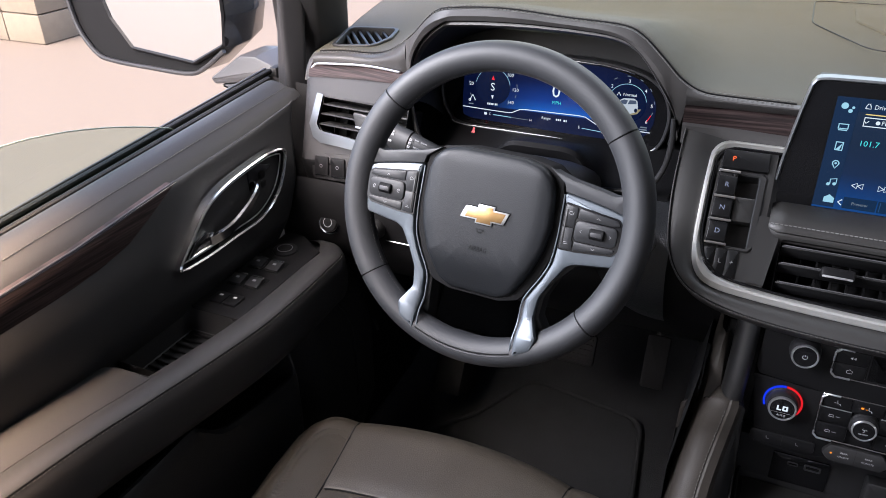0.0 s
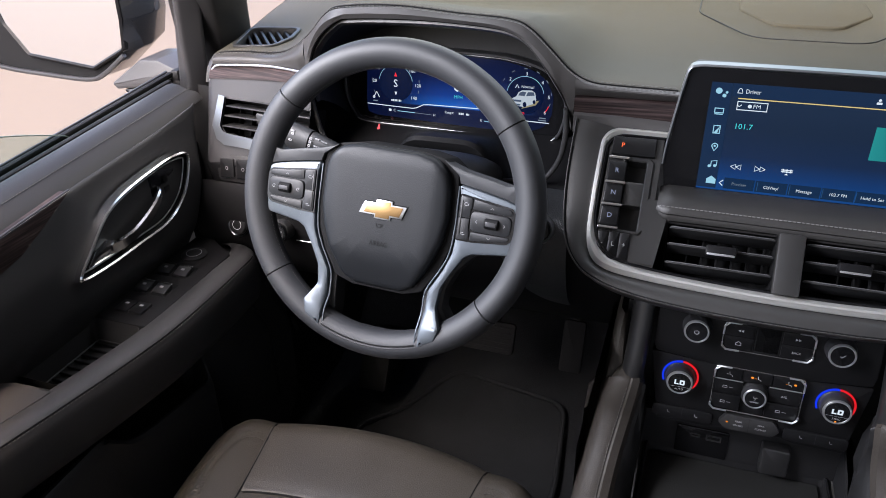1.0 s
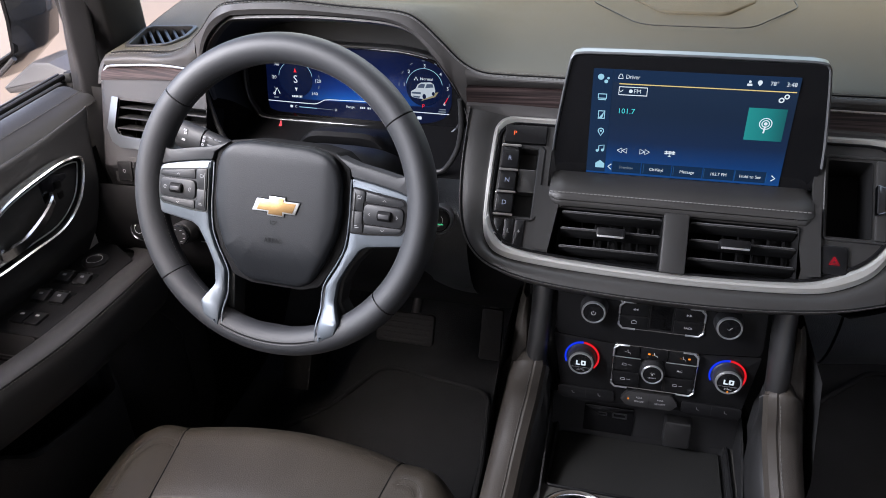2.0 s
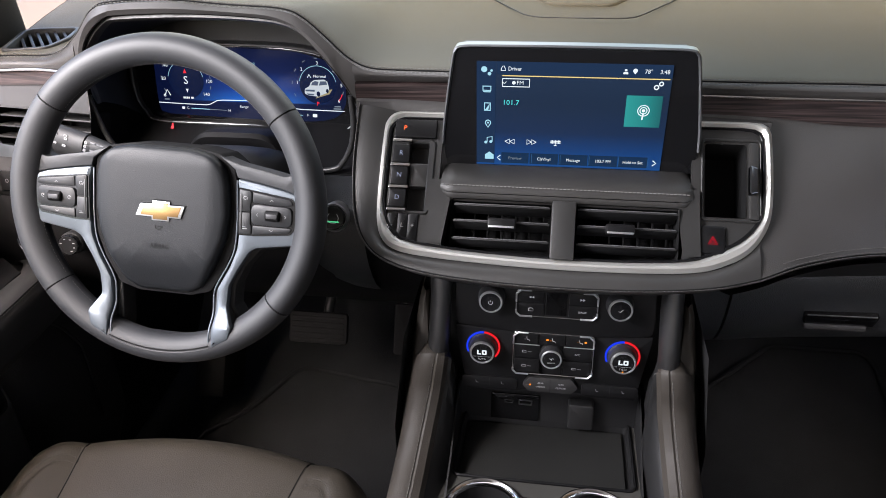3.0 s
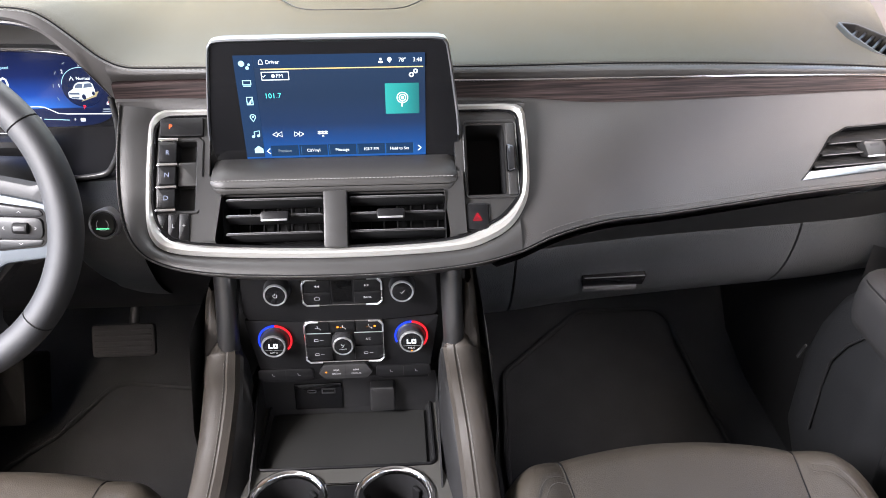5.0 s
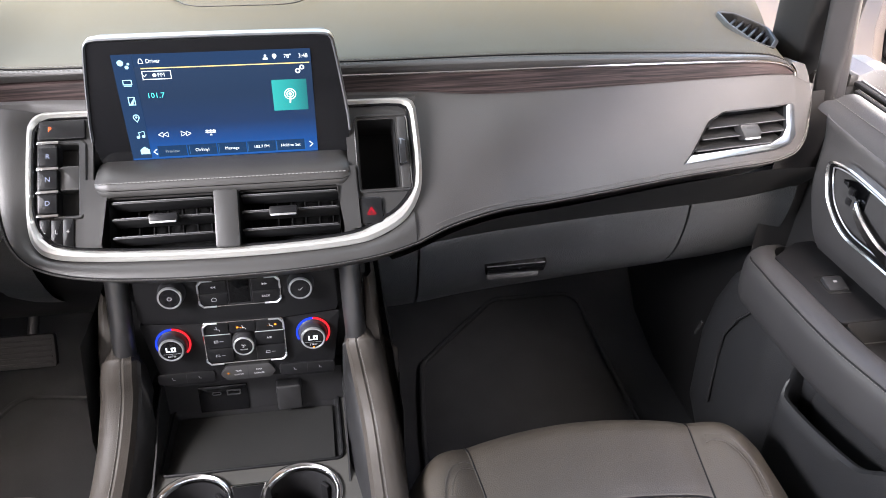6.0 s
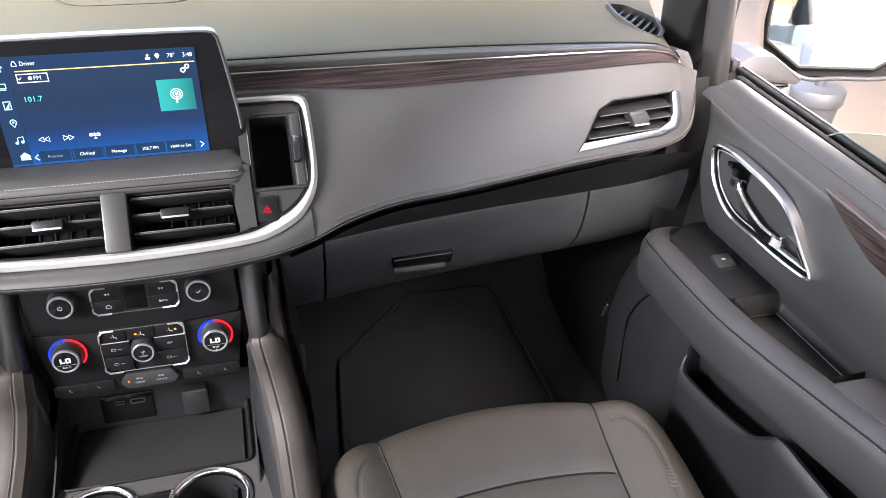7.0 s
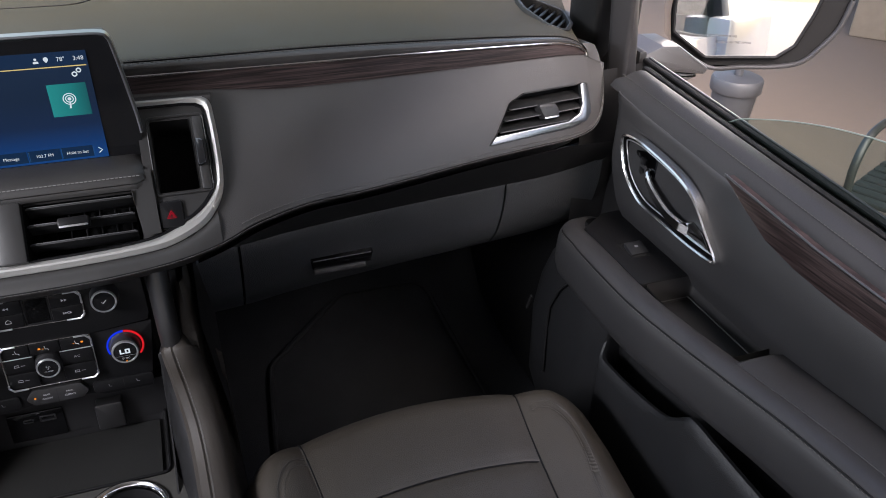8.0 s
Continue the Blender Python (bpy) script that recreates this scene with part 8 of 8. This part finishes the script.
def door(s, dz, label):
    """A front door trim seen from inside, with its armrest, handle, wood and lowered glass."""
    t = thing("door_1" if s < 0 else "door_2", (s * 0.9, -0.2, 0.5), label, "car door")
    Y = [0.275, 0.262, 0.24, 0.20, 0.16, 0.12, 0.08, 0.04, 0.0, -0.04, -0.08, -0.12, -0.16, -0.20, -0.25, -0.3, -0.36, -0.44, -0.55, -0.7, -0.85, -0.95]

    def P(x, y, z):
        return (s * x, y, z + dz)

    da = dz * 0.35

    def Q(x, y, z):
        return (s * x, y, z + da)

    def belt(y):
        return 0.066 * y + (0.004 if s < 0 else -0.004)

    def nose(y):
        return 0.007 * max(0.0, min(1.0, (y - 0.10) / 0.15)) ** 1.5
    # belt roll with its seam
    part("sill", skin([[P(0.930, y, 1.246 + belt(y)), P(0.926, y, 1.2545 + belt(y)), P(0.916, y, 1.2570 + belt(y)), P(0.903, y, 1.2555 + belt(y)), P(0.889, y, 1.249 + belt(y)), P(0.880 - nose(y) * 0.8, y, 1.241 + belt(y) + nose(y)), P(0.873 - nose(y) * 0.8, y, 1.237 + belt(y) + nose(y)), P(0.868 - nose(y) * 0.8, y, 1.230 + belt(y) + nose(y))] for y in [0.256, 0.250] + Y[2:]]), SILLSKIN, t, "padded upper door edge")
    part("seam_stitching", stitches([P(0.889, y, 1.2495 + belt(y)) for y in np.linspace(0.26, -0.9, 60)], (-s * 0.6, 0, 0.8), lift=0.0005, pitch=0.0055, size=(0.0034, 0.0008, 0.0008)), EDGETHREAD, t, kind="stuff")
    part("weather_strip", sweep([P(0.937, y, 1.250 + belt(y)) for y in np.linspace(0.275, -0.95, 24)], rrect(0.010, 0.008, 0.003, seg=2)), RUBBER, t)
    part("outer_strip", sweep([P(0.960, y, 1.249 + belt(y)) for y in np.linspace(0.31, -0.95, 24)], rrect(0.010, 0.008, 0.003, seg=2)), RUBBER, t)
    part("bright_strip", sweep([P(0.968, y, 1.249 + belt(y)) for y in np.linspace(0.31, -0.95, 24)], rrect(0.005, 0.010, 0.002, seg=2)), SATINGREY, t)
    part("outer_skin", skin([[P(0.969, y, 1.245 + belt(y)), P(0.99, y, 1.20), P(1.02, y, 0.95), P(1.01, y, 0.55), P(0.96, y, 0.45)] for y in np.linspace(0.40, -0.95, 10)]), WHITEPAINT, t)
    # middle panel
    mid = []
    for y in sorted(set(Y + [round(q, 4) for q in np.arange(-0.14, 0.26, 0.01)]), reverse=True):
        b0 = belt(y)
        scoop = 0.010 * math.exp(-((y - 0.03) / 0.12) ** 2)
        mid.append([tuple(q) for q in spline([P(0.868 - nose(y) * 0.8, y, 1.230 + b0 + nose(y)), P(0.864 - nose(y) * 0.7, y, 1.2265 + b0 + nose(y)), P(0.859 + scoop * 0.2, y, 1.210 + b0 * 0.7), P(0.851 + scoop * 0.6, y, 1.18), P(0.846 + scoop, y, 1.15), P(0.848 + scoop, y, 1.12), P(0.856, y, 1.08), P(0.872, y, 1.045), P(0.88, y, 1.02), P(0.88, y, 0.95)], 3)])
    for row in mid:
        for i, q in enumerate(row):
            if q[1] > 0.15:
                f = (q[1] - 0.15) / 0.125
                row[i] = (q[0] + s * 0.030 * max(0, (f - 0.72) / 0.28) ** 2, 0.15 + f * (0.062 + (q[2] - dz - 1.15) * 0.36), q[2])
    midbm = skin(mid)
    HM = plane((s * 0.846, 0.035, 1.168 + dz), (0, -s * 1.0, 0), (-s * 0.02, 0, 1)) if s > 0 else plane((s * 0.846, 0.035, 1.168 + dz), (0, 1, 0), (0.02, 0, 1))
    sg = -1 if s > 0 else 1
    bez = [(0.137, 0.033), (0.100, 0.0445), (0.045, 0.042), (-0.005, 0.036), (-0.040, 0.026), (-0.065, 0.010), (-0.090, -0.013), (-0.117, -0.038), (-0.113, -0.050), (-0.060, -0.0545), (0.0, -0.054), (0.062, -0.0525), (0.105, -0.033), (0.128, -0.004)]
    bez = [(sg * p[0], p[1]) for p in bez]
    area = sum(bez[i - 1][0] * bez[i][1] - bez[i][0] * bez[i - 1][1] for i in range(len(bez)))
    if area < 0:
        bez = bez[::-1]
    bo = [q for q in spline(bez, 4, True)]
    cut(midbm, HM, shrink(bo, 0.006), front=0.04)
    part("upper_panel", midbm, DOORSKIN, t)
    hb = part("handle_bezel", frame_ring(HM, shrink(bo, 0.0006), shrink(bo, 0.0048), 0.005, 0.0019, base=-0.01), CHROME, t, "bright chrome handle surround")
    part("inner_ring", tube([HM @ Vector((p[0], p[1], -0.002)) for p in shrink(bo, 0.0105)], 0.0011, 6, closed=True), LENSRIM, hb, "thin bright inner ring")
    part("handle_well", well(HM, shrink(bo, 0.0045), 0.026, 0.006, top=0.002), PIANO, hb, "glossy black handle recess")
    ha = [(sg * u, v, n) for u, v, n in ((-0.048, -0.038, -0.008), (-0.030, -0.033, 0.003), (-0.003, -0.028, 0.006), (0.035, -0.0135, 0.006), (0.058, -0.002, 0.002), (0.068, 0.003, -0.006))]
    part("handle", sweep([HM @ Vector(p) for p in spline(ha, 6)], [(0.0045, -0.007), (0.0045, 0.007), (0.0, 0.009), (-0.0045, 0.007), (-0.0045, -0.007), (0.0, -0.009)], up=HM.to_3x3() @ Vector((0, 1, 0)), scale=lambda f: 1.0 - 0.45 * f), CHROME, hb, "chrome pull handle")
    base_ = [(sg * p[0], p[1]) for p in ((-0.028, -0.046), (-0.030, -0.032), (-0.053, -0.018), (-0.076, -0.024), (-0.096, -0.040), (-0.090, -0.046))]
    if sum(base_[i - 1][0] * base_[i][1] - base_[i][0] * base_[i - 1][1] for i in range(6)) < 0:
        base_ = base_[::-1]
    part("handle_base", plate(HM, rpoly(base_, 0.003, 3), -0.002, 0.003, base=-0.026), CHROME, hb, "chrome handle base")
    fp_ = [(sg * p[0], p[1]) for p in ((0.050, -0.036), (0.085, -0.024), (0.112, 0.018), (0.082, 0.028), (0.056, 0.026))]
    if sum(fp_[i - 1][0] * fp_[i][1] - fp_[i][0] * fp_[i - 1][1] for i in range(5)) < 0:
        fp_ = fp_[::-1]
    part("lock_plate", plate(HM, rpoly(fp_, 0.004, 3), -0.008, 0.002, base=-0.026), SMOKED, hb)
    for v in (-0.006, 0.010):
        part("lock_button", plate(HM, [(sg * 0.086 + p[0], v + p[1]) for p in rrect(0.012, 0.011, 0.002)], -0.0055, 0.001, base=-0.012), BUTTON, hb)
    # wood inlay
    WM = plane((s * 0.8535, -0.2, 1.2 + dz), (0, sg, 0), (0, 0, 1))
    wd = [(0.145, 0.037), (0.120, 0.024), (0.095, 0.012), (0.054, -0.006), (0.003, -0.015), (-0.06, -0.019), (-0.70, -0.050), (-0.70, -0.004), (-0.02, 0.022), (0.08, 0.031)]
    wd = [(sg * p[0], p[1]) for p in wd]
    area = sum(wd[i - 1][0] * wd[i][1] - wd[i][0] * wd[i - 1][1] for i in range(len(wd)))
    if area < 0:
        wd = wd[::-1]
    w_ = part("wood_inlay", plate(WM, wd, 0.002, 0.001, base=-0.012), WOOD, t, "dark open-pore wood inlay")
    part("bright_line", tube([WM @ Vector((sg * u, v, 0.0015)) for u, v in ((0.147, 0.039), (0.08, 0.0335), (-0.02, 0.0245), (-0.70, -0.0015))], 0.0016, 8), SATINGREY, w_)
    # armrest: edge x and height along y
    ax = curve_at([(-0.95, 0.772, 1.105), (-0.55, 0.770, 1.098), (-0.36, 0.766, 1.086), (-0.24, 0.760, 1.072), (-0.15, 0.752, 1.064), (-0.05, 0.742, 1.060), (0.06, 0.742, 1.058), (0.12, 0.746, 1.056), (0.165, 0.752, 1.052), (0.20, 0.775, 1.044), (0.222, 0.81, 1.03)])
    ys = list(np.linspace(-0.95, -0.30, 10)) + list(np.linspace(-0.27, 0.222, 46))
    rows, low = [], []
    for y in ys:
        xe, ze = ax(y)
        rows.append([Q(xe + 0.045, y, ze - 0.004), Q(xe + 0.030, y, ze + 0.0015), Q(xe + 0.014, y, ze + 0.001), Q(xe + 0.004, y, ze - 0.004), Q(xe - 0.001, y, ze - 0.012), Q(xe - 0.0028, y, ze - 0.021), Q(xe - 0.004, y, ze - 0.040), Q(xe - 0.003, y, ze - 0.062), Q(xe + 0.002, y, ze - 0.078), Q(xe + 0.016, y, ze - 0.088), Q(0.845, y, ze - 0.098)])
    part("armrest", skin(rows), DOORSKIN, t, "padded leather armrest edge")
    seam_ = [Q(ax(y)[0] + 0.0035, y, ax(y)[1] - 0.0040) for y in np.linspace(0.17, -0.9, 90)]
    part("armrest_seam", tube(seam_, 0.0011, 6), VOID, t, "dark sewn seam along the armrest")
    part("seam_stitching", stitches([Q(ax(y)[0] + 0.0022, y, ax(y)[1] - 0.0058) for y in np.linspace(0.165, -0.9, 90)], (-s, 0, 0.6), lift=0.0006, pitch=0.006, size=(0.0036, 0.0008, 0.0008)), EDGETHREAD, t, kind="stuff")
    pad = []
    for y in np.linspace(-0.95, -0.185, 26):
        xe, ze = ax(y)
        e = 0.030 * max(0, 1 - (-0.185 - y) / 0.012) ** 2
        pad.append([Q(xe + 0.028, y, ze - 0.012 - e), Q(xe + 0.034, y, ze + 0.001 - e), Q(xe + 0.06, y, ze + 0.004 - e), Q(xe + 0.085, y, ze + 0.003 - e), Q(0.868, y, ze - 0.004 - e)])
    pad.append([(p[0], p[1] + 0.003, p[2] - 0.035) for p in pad[-1]])
    part("armrest_pad", skin(pad), DOORSKIN, t, "soft leather armrest pad")
    # switch block and storage trough
    SMt = plane((s * 0.83, 0.085, 1.049 + da), (s, 0, 0), (0, s, 0))
    v0 = -0.138 if s < 0 else -0.098
    blk = [(-0.043, v0), (0.045, v0), (0.045, 0.108), (0.010, 0.105), (-0.043, 0.070)]
    blk = [(p[0], s * p[1]) for p in blk]
    if s < 0:
        blk = blk[::-1]
    sb = part("switch_block", plate(SMt, rpoly(blk, 0.008, 4), 0.006, 0.003, base=-0.04), PLASTIC, t, "black switch block")
    items = [(u, v) for v in (0.0, -0.051) for u in (-0.008, 0.022)] if s < 0 else [(0.0, -0.012)]
    for (u, v) in items:
        kz = 1.0 if s < 0 else 1.3
        part("switch_well", plate(SMt, rrect(0.027 * kz, 0.034 * kz, 0.003, (u, s * v)), 0.0064, 0.0002), VOID, sb)
        sm_ = part("window_switch", box(rise(SMt, 0.0090) @ Matrix.Translation((u, s * v - s * 0.004, 0)) @ pose(0, 0, 0, 14 * s, 0, 0), (0.023 * kz, 0.020 * kz, 0.007), 0.002), KEYGREY, sb)
        part("switch_lip", box(rise(SMt, 0.0125) @ Matrix.Translation((u, s * v + s * 0.0075, 0)) @ pose(0, 0, 0, 14 * s, 0, 0), (0.021 * kz, 0.0035, 0.004), 0.001), CHROME, sm_, "chrome lip")
        part("icon", flat(rise(SMt, 0.0131) @ Matrix.Translation((u, s * v - s * 0.003, 0)) @ pose(0, 0, 0, 14 * s, 0, 0), rrect(0.006, 0.004, 0.001)), DIMPRINT, sm_)
    if s < 0:
        part("mirror_dial", turned(SMt @ Matrix.Translation((0.010, s * 0.050, 0)), [(0.020, 0.005), (0.020, 0.0085), (0.017, 0.0100), (0.0001, 0.0095)], 28), BUTTON, sb)
        part("icon", band(rise(SMt, 0.0103), arc(0.012, 0, 360, 20, (0.010, s * 0.050)), 0.0009), PRINT, sb)
        for q in (-0.010, 0.014):
            kk = part("lock_button", plate(SMt, rrect(0.022, 0.026, 0.002, (0.002 + q, s * -0.104)), 0.0095, 0.001, base=0.004), BUTTON, sb)
            part("icon", flat(rise(SMt, 0.0098), rrect(0.006, 0.004, 0.001, (0.002 + q, s * -0.100))), PRINT, kk)
    tro = [(-0.040, -0.272), (0.050, -0.272), (0.050, v0), (-0.036, v0)]
    tro = [(p[0], s * p[1]) for p in tro]
    if s < 0:
        tro = tro[::-1]
    tw = part("trough", well(SMt, rpoly(tro, 0.010, 4), 0.034, 0.006, top=0.004), DARK, t, "narrow black storage trough")
    for v in np.linspace(-0.26, -0.11, 12) if s < 0 else ():
        part("trough_rib", box(SMt @ Matrix.Translation((0.005, s * v, -0.031)), (0.072, 0.003, 0.004), 0.001), PLASTIC, tw)
    part("trough_edge", box(SMt @ Matrix.Translation((-0.037, s * -0.185, -0.012)), (0.003, 0.165, 0.03), 0.001), PLASTIC, tw)
    part("trough_line", tube([SMt @ Vector((u, s * v, -0.029)) for u, v in ((-0.030, v0 - 0.006), (-0.030, -0.262), (0.040, -0.262), (0.040, v0 - 0.006))], 0.0011, 6, closed=True), HANDLEGREY, tw, "thin pale line round the trough floor")
    # lower panel with a map pocket
    lowr_ = []
    for y in Y:
        f = max(0, min(1, (y - 0.10) / 0.17))
        lowr_.append([P(0.845 + 0.01 * f, y, 1.0), P(0.838 + 0.012 * f, y, 0.95), P(0.835 + 0.012 * f, y, 0.85), P(0.835 + 0.01 * f, y, 0.70), P(0.85, y, 0.55), P(0.87, y, 0.46)])
    part("lower_panel", skin(lowr_), DOORPLASTIC, t)
    # front housing below the armrest's nose
    rows = []
    for f in np.linspace(0, 1, 20):
        g = min(1, f / 0.24)
        xx = 0.835 - 0.055 * g ** 0.7 + 0.050 * max(0, (f - 0.80) / 0.20) ** 2
        rows.append([P(xx + dx_, 0.04 + f * (yf - 0.04), z) for dx_, yf, z in ((0.06, 0.222, 1.010), (0.02, 0.222, 1.008), (0.004, 0.240, 0.995), (0.0, 0.275, 0.955), (0.001, 0.312, 0.885), (0.004, 0.338, 0.80), (0.012, 0.345, 0.65), (0.05, 0.30, 0.50))])
    part("front_housing", skin(rows), DOORPLASTIC, t, "black grained housing at the door's front")
    part("housing_seam", tube([P(0.775, 0.140, 0.972), P(0.774, 0.185, 0.915), P(0.777, 0.215, 0.86), P(0.781, 0.222, 0.80), P(0.784, 0.222, 0.70)], 0.0025, 6), DARK, t)
    part("housing_slot", box(Matrix.Translation(P(0.781, 0.298, 0.812)) @ pose(0, 0, 0, 20, 0, 0), (0.004, 0.006, 0.04), 0.001), GREYPLASTIC, t)
    lipz = curve_at([(-0.95, 0.950), (-0.30, 0.953), (-0.19, 0.955), (-0.165, 0.940), (-0.13, 0.912), (-0.05, 0.893), (0.0, 0.886), (0.035, 0.886), (0.05, 0.91), (0.056, 0.95)])
    rows = []
    for y in list(np.linspace(-0.95, -0.22, 14)) + list(np.linspace(-0.20, 0.056, 34)):
        e = max(0, (y - 0.03) / 0.026)
        lip = lipz(y)[0]
        xx = 0.776 + 0.030 * e ** 2
        rows.append([P(xx + 0.034, y, lip - 0.10), P(xx + 0.012, y, lip - 0.010), P(xx + 0.007, y, lip - 0.001), P(xx + 0.001, y, lip), P(xx - 0.004, y, lip - 0.005), P(xx - 0.006, y, lip - 0.02), P(xx - 0.004, y, 0.75), P(xx + 0.01, y, 0.60), P(xx + 0.06, y, 0.48)])
    part("map_pocket", skin(rows), DOORPLASTIC, t, "black moulded map pocket")
    # glass, partly lowered
    gl = spline([(0.085, 1.262), (0.065, 1.275), (0.043, 1.287), (-0.043, 1.317), (-0.133, 1.339), (-0.23, 1.350), (-0.5, 1.362), (-0.93, 1.370)], 5)
    rows = [[P(0.951, y, 1.10), P(0.951, y, z)] for y, z in [(p[0], p[1] - 0.0215) for p in gl]]
    gp = part("window_glass", skin(rows), GLASS, t, "lowered pale green glass")
    part("glass_edge", tube([r[1] for r in rows], 0.0010, 6), GLASSEDGE, gp, "grey ground glass edge")
    # fixed corner of the door frame
    part("frame_post", sweep([P(0.916, 0.310, 1.245), P(0.895, 0.302, 1.40), P(0.85, 0.24, 1.62), P(0.79, 0.12, 1.80)], rrect(0.040, 0.034, 0.008, seg=3)), SATINGREY, t, "grey window frame post")
    part("mirror_bracket", box(Matrix.Translation(P(0.962, 0.345, 1.262)), (0.016, 0.05, 0.030), 0.006), DARK, t)


door(-1, 0.020, "black driver's door trim with armrest, switches and lowered window")
door(1, 0.0, "black passenger door trim with wood inlay and lowered window")

# ---- door mirrors ----


def door_mirror(s, dz, dx, slant, shell_pts, pane_pts, trim_pts):
    o = Vector((s * (1.31 + dx), 0.42, 1.36 + dz))
    t = thing("door_mirror", (s * 1.02, 0.42, 1.25 + dz), "dark car door mirror with bright glass, outside the window", "mirror", "door mirrors")
    m = plane(o, (1, s * slant, 0), (0, 0.04 if s < 0 else 0.12, 1))

    def out(pts):
        q = [(s * p[0], p[1]) for p in pts]
        return q if s > 0 else q[::-1]
    shell_ = rpoly(out(shell_pts), 0.012, 4)
    rows = [lay(m, shell_, 0.020), lay(m, [(p[0] * 1.01, p[1] * 1.01) for p in shell_], 0.0), lay(m, shell_, -0.05), lay(m, [(p[0] * 0.85, p[1] * 0.85) for p in shell_], -0.12), lay(m, [(p[0] * 0.4, p[1] * 0.4) for p in shell_], -0.16)]
    b = skin(rows, closed_u=True)
    b.faces.new([b.verts.new(p) for p in rows[-1]])
    part("housing", b, BODY, t, "glossy dark housing")
    pane = rpoly(out(pane_pts), 0.008, 4)
    part("inner_face", plate(m, shrink(shell_, 0.002), 0.012, 0.0, base=-0.02), VOID, t, "black inner face")
    g = part("glass", plate(m, pane, 0.018, 0.0, base=0.012), MIRROR, t, "bright mirror glass")
    part("glass_rim", frame_ring(m, shrink(pane, -0.007), pane, 0.022, 0.003, base=0.010), PLASTIC, t)
    part("lower_trim", sweep([m @ Vector((s * p[0], p[1], 0.018)) for p in spline(trim_pts, 5)], rrect(0.009, 0.009, 0.004, seg=2), up=(0, 1, 0)), SATINGREY, t, "satin grey lower edge")
    am = plane((0, 0.385, 0), (1, 0, 0), (0, 0, 1))
    top_ = [(0.985, 1.238), (1.000, 1.262), (1.040, 1.276), (1.075, 1.274), (1.150, 1.225), (1.140, 1.214)]
    low_ = [(0.985, 1.236), (1.138, 1.2125), (1.090, 1.196), (1.030, 1.205), (0.985, 1.215)]
    for nm, pts, h in (("arm", top_, 0.010), ("arm_cover", low_, 0.004)):
        q = [(s * p[0], p[1] + dz + 0.018) for p in pts]
        if sum(q[i - 1][0] * q[i][1] - q[i][0] * q[i - 1][1] for i in range(len(q))) < 0:
            q = q[::-1]
        part(nm, plate(am, rpoly(q, 0.004, 3), h, 0.005, base=-0.07), ARMGREY, t, "grey mirror arm")
    if s > 0:
        writing("text", "OBJECTS IN MIRROR ARE", rise(m, 0.0183) @ Matrix.Translation((-0.085, -0.074, 0)), 0.0045, HANDLEGREY, g, "LEFT", squeeze=0.80)
        writing("text", "CLOSER THAN THEY APPEAR", rise(m, 0.0183) @ Matrix.Translation((-0.066, -0.085, 0)), 0.0045, HANDLEGREY, g, "LEFT", squeeze=0.80)


door_mirror(-1, 0.0, 0.0, 0.10,
            [(-0.205, -0.058), (-0.143, -0.106), (-0.10, -0.122), (0.113, -0.122), (0.165, -0.112), (0.208, -0.066), (0.225, -0.007), (0.225, 0.12), (-0.215, 0.12), (-0.220, 0.0)],
            [(-0.202, -0.051), (-0.12, -0.092), (0.045, -0.083), (0.094, -0.031), (0.110, 0.008), (0.116, 0.115), (-0.208, 0.115), (-0.208, 0.0)],
            [(-0.203, -0.064), (-0.145, -0.104), (-0.10, -0.119), (0.0, -0.121), (0.113, -0.120), (0.162, -0.110), (0.205, -0.066), (0.222, -0.007)])
door_mirror(1, -0.030, -0.05, -0.45,
            [(-0.150, -0.0855), (-0.0720, -0.1335), (0.0600, -0.1265), (0.1055, -0.1145), (0.1350, -0.083), (0.1570, -0.051), (0.1700, 0.000), (0.172, 0.133), (-0.154, 0.103), (-0.158, -0.036)],
            [(-0.1440, -0.0690), (-0.0800, -0.1120), (0.0512, -0.1060), (0.0800, -0.0840), (0.1020, -0.0285), (0.1150, 0.020), (0.120, 0.121), (-0.148, 0.098), (-0.148, -0.025)],
            [(-0.150, -0.0895), (-0.0725, -0.1330), (-0.01, -0.1305), (0.0600, -0.1260), (0.1040, -0.1140), (0.1335, -0.083), (0.1555, -0.051), (0.1685, 0.000)])
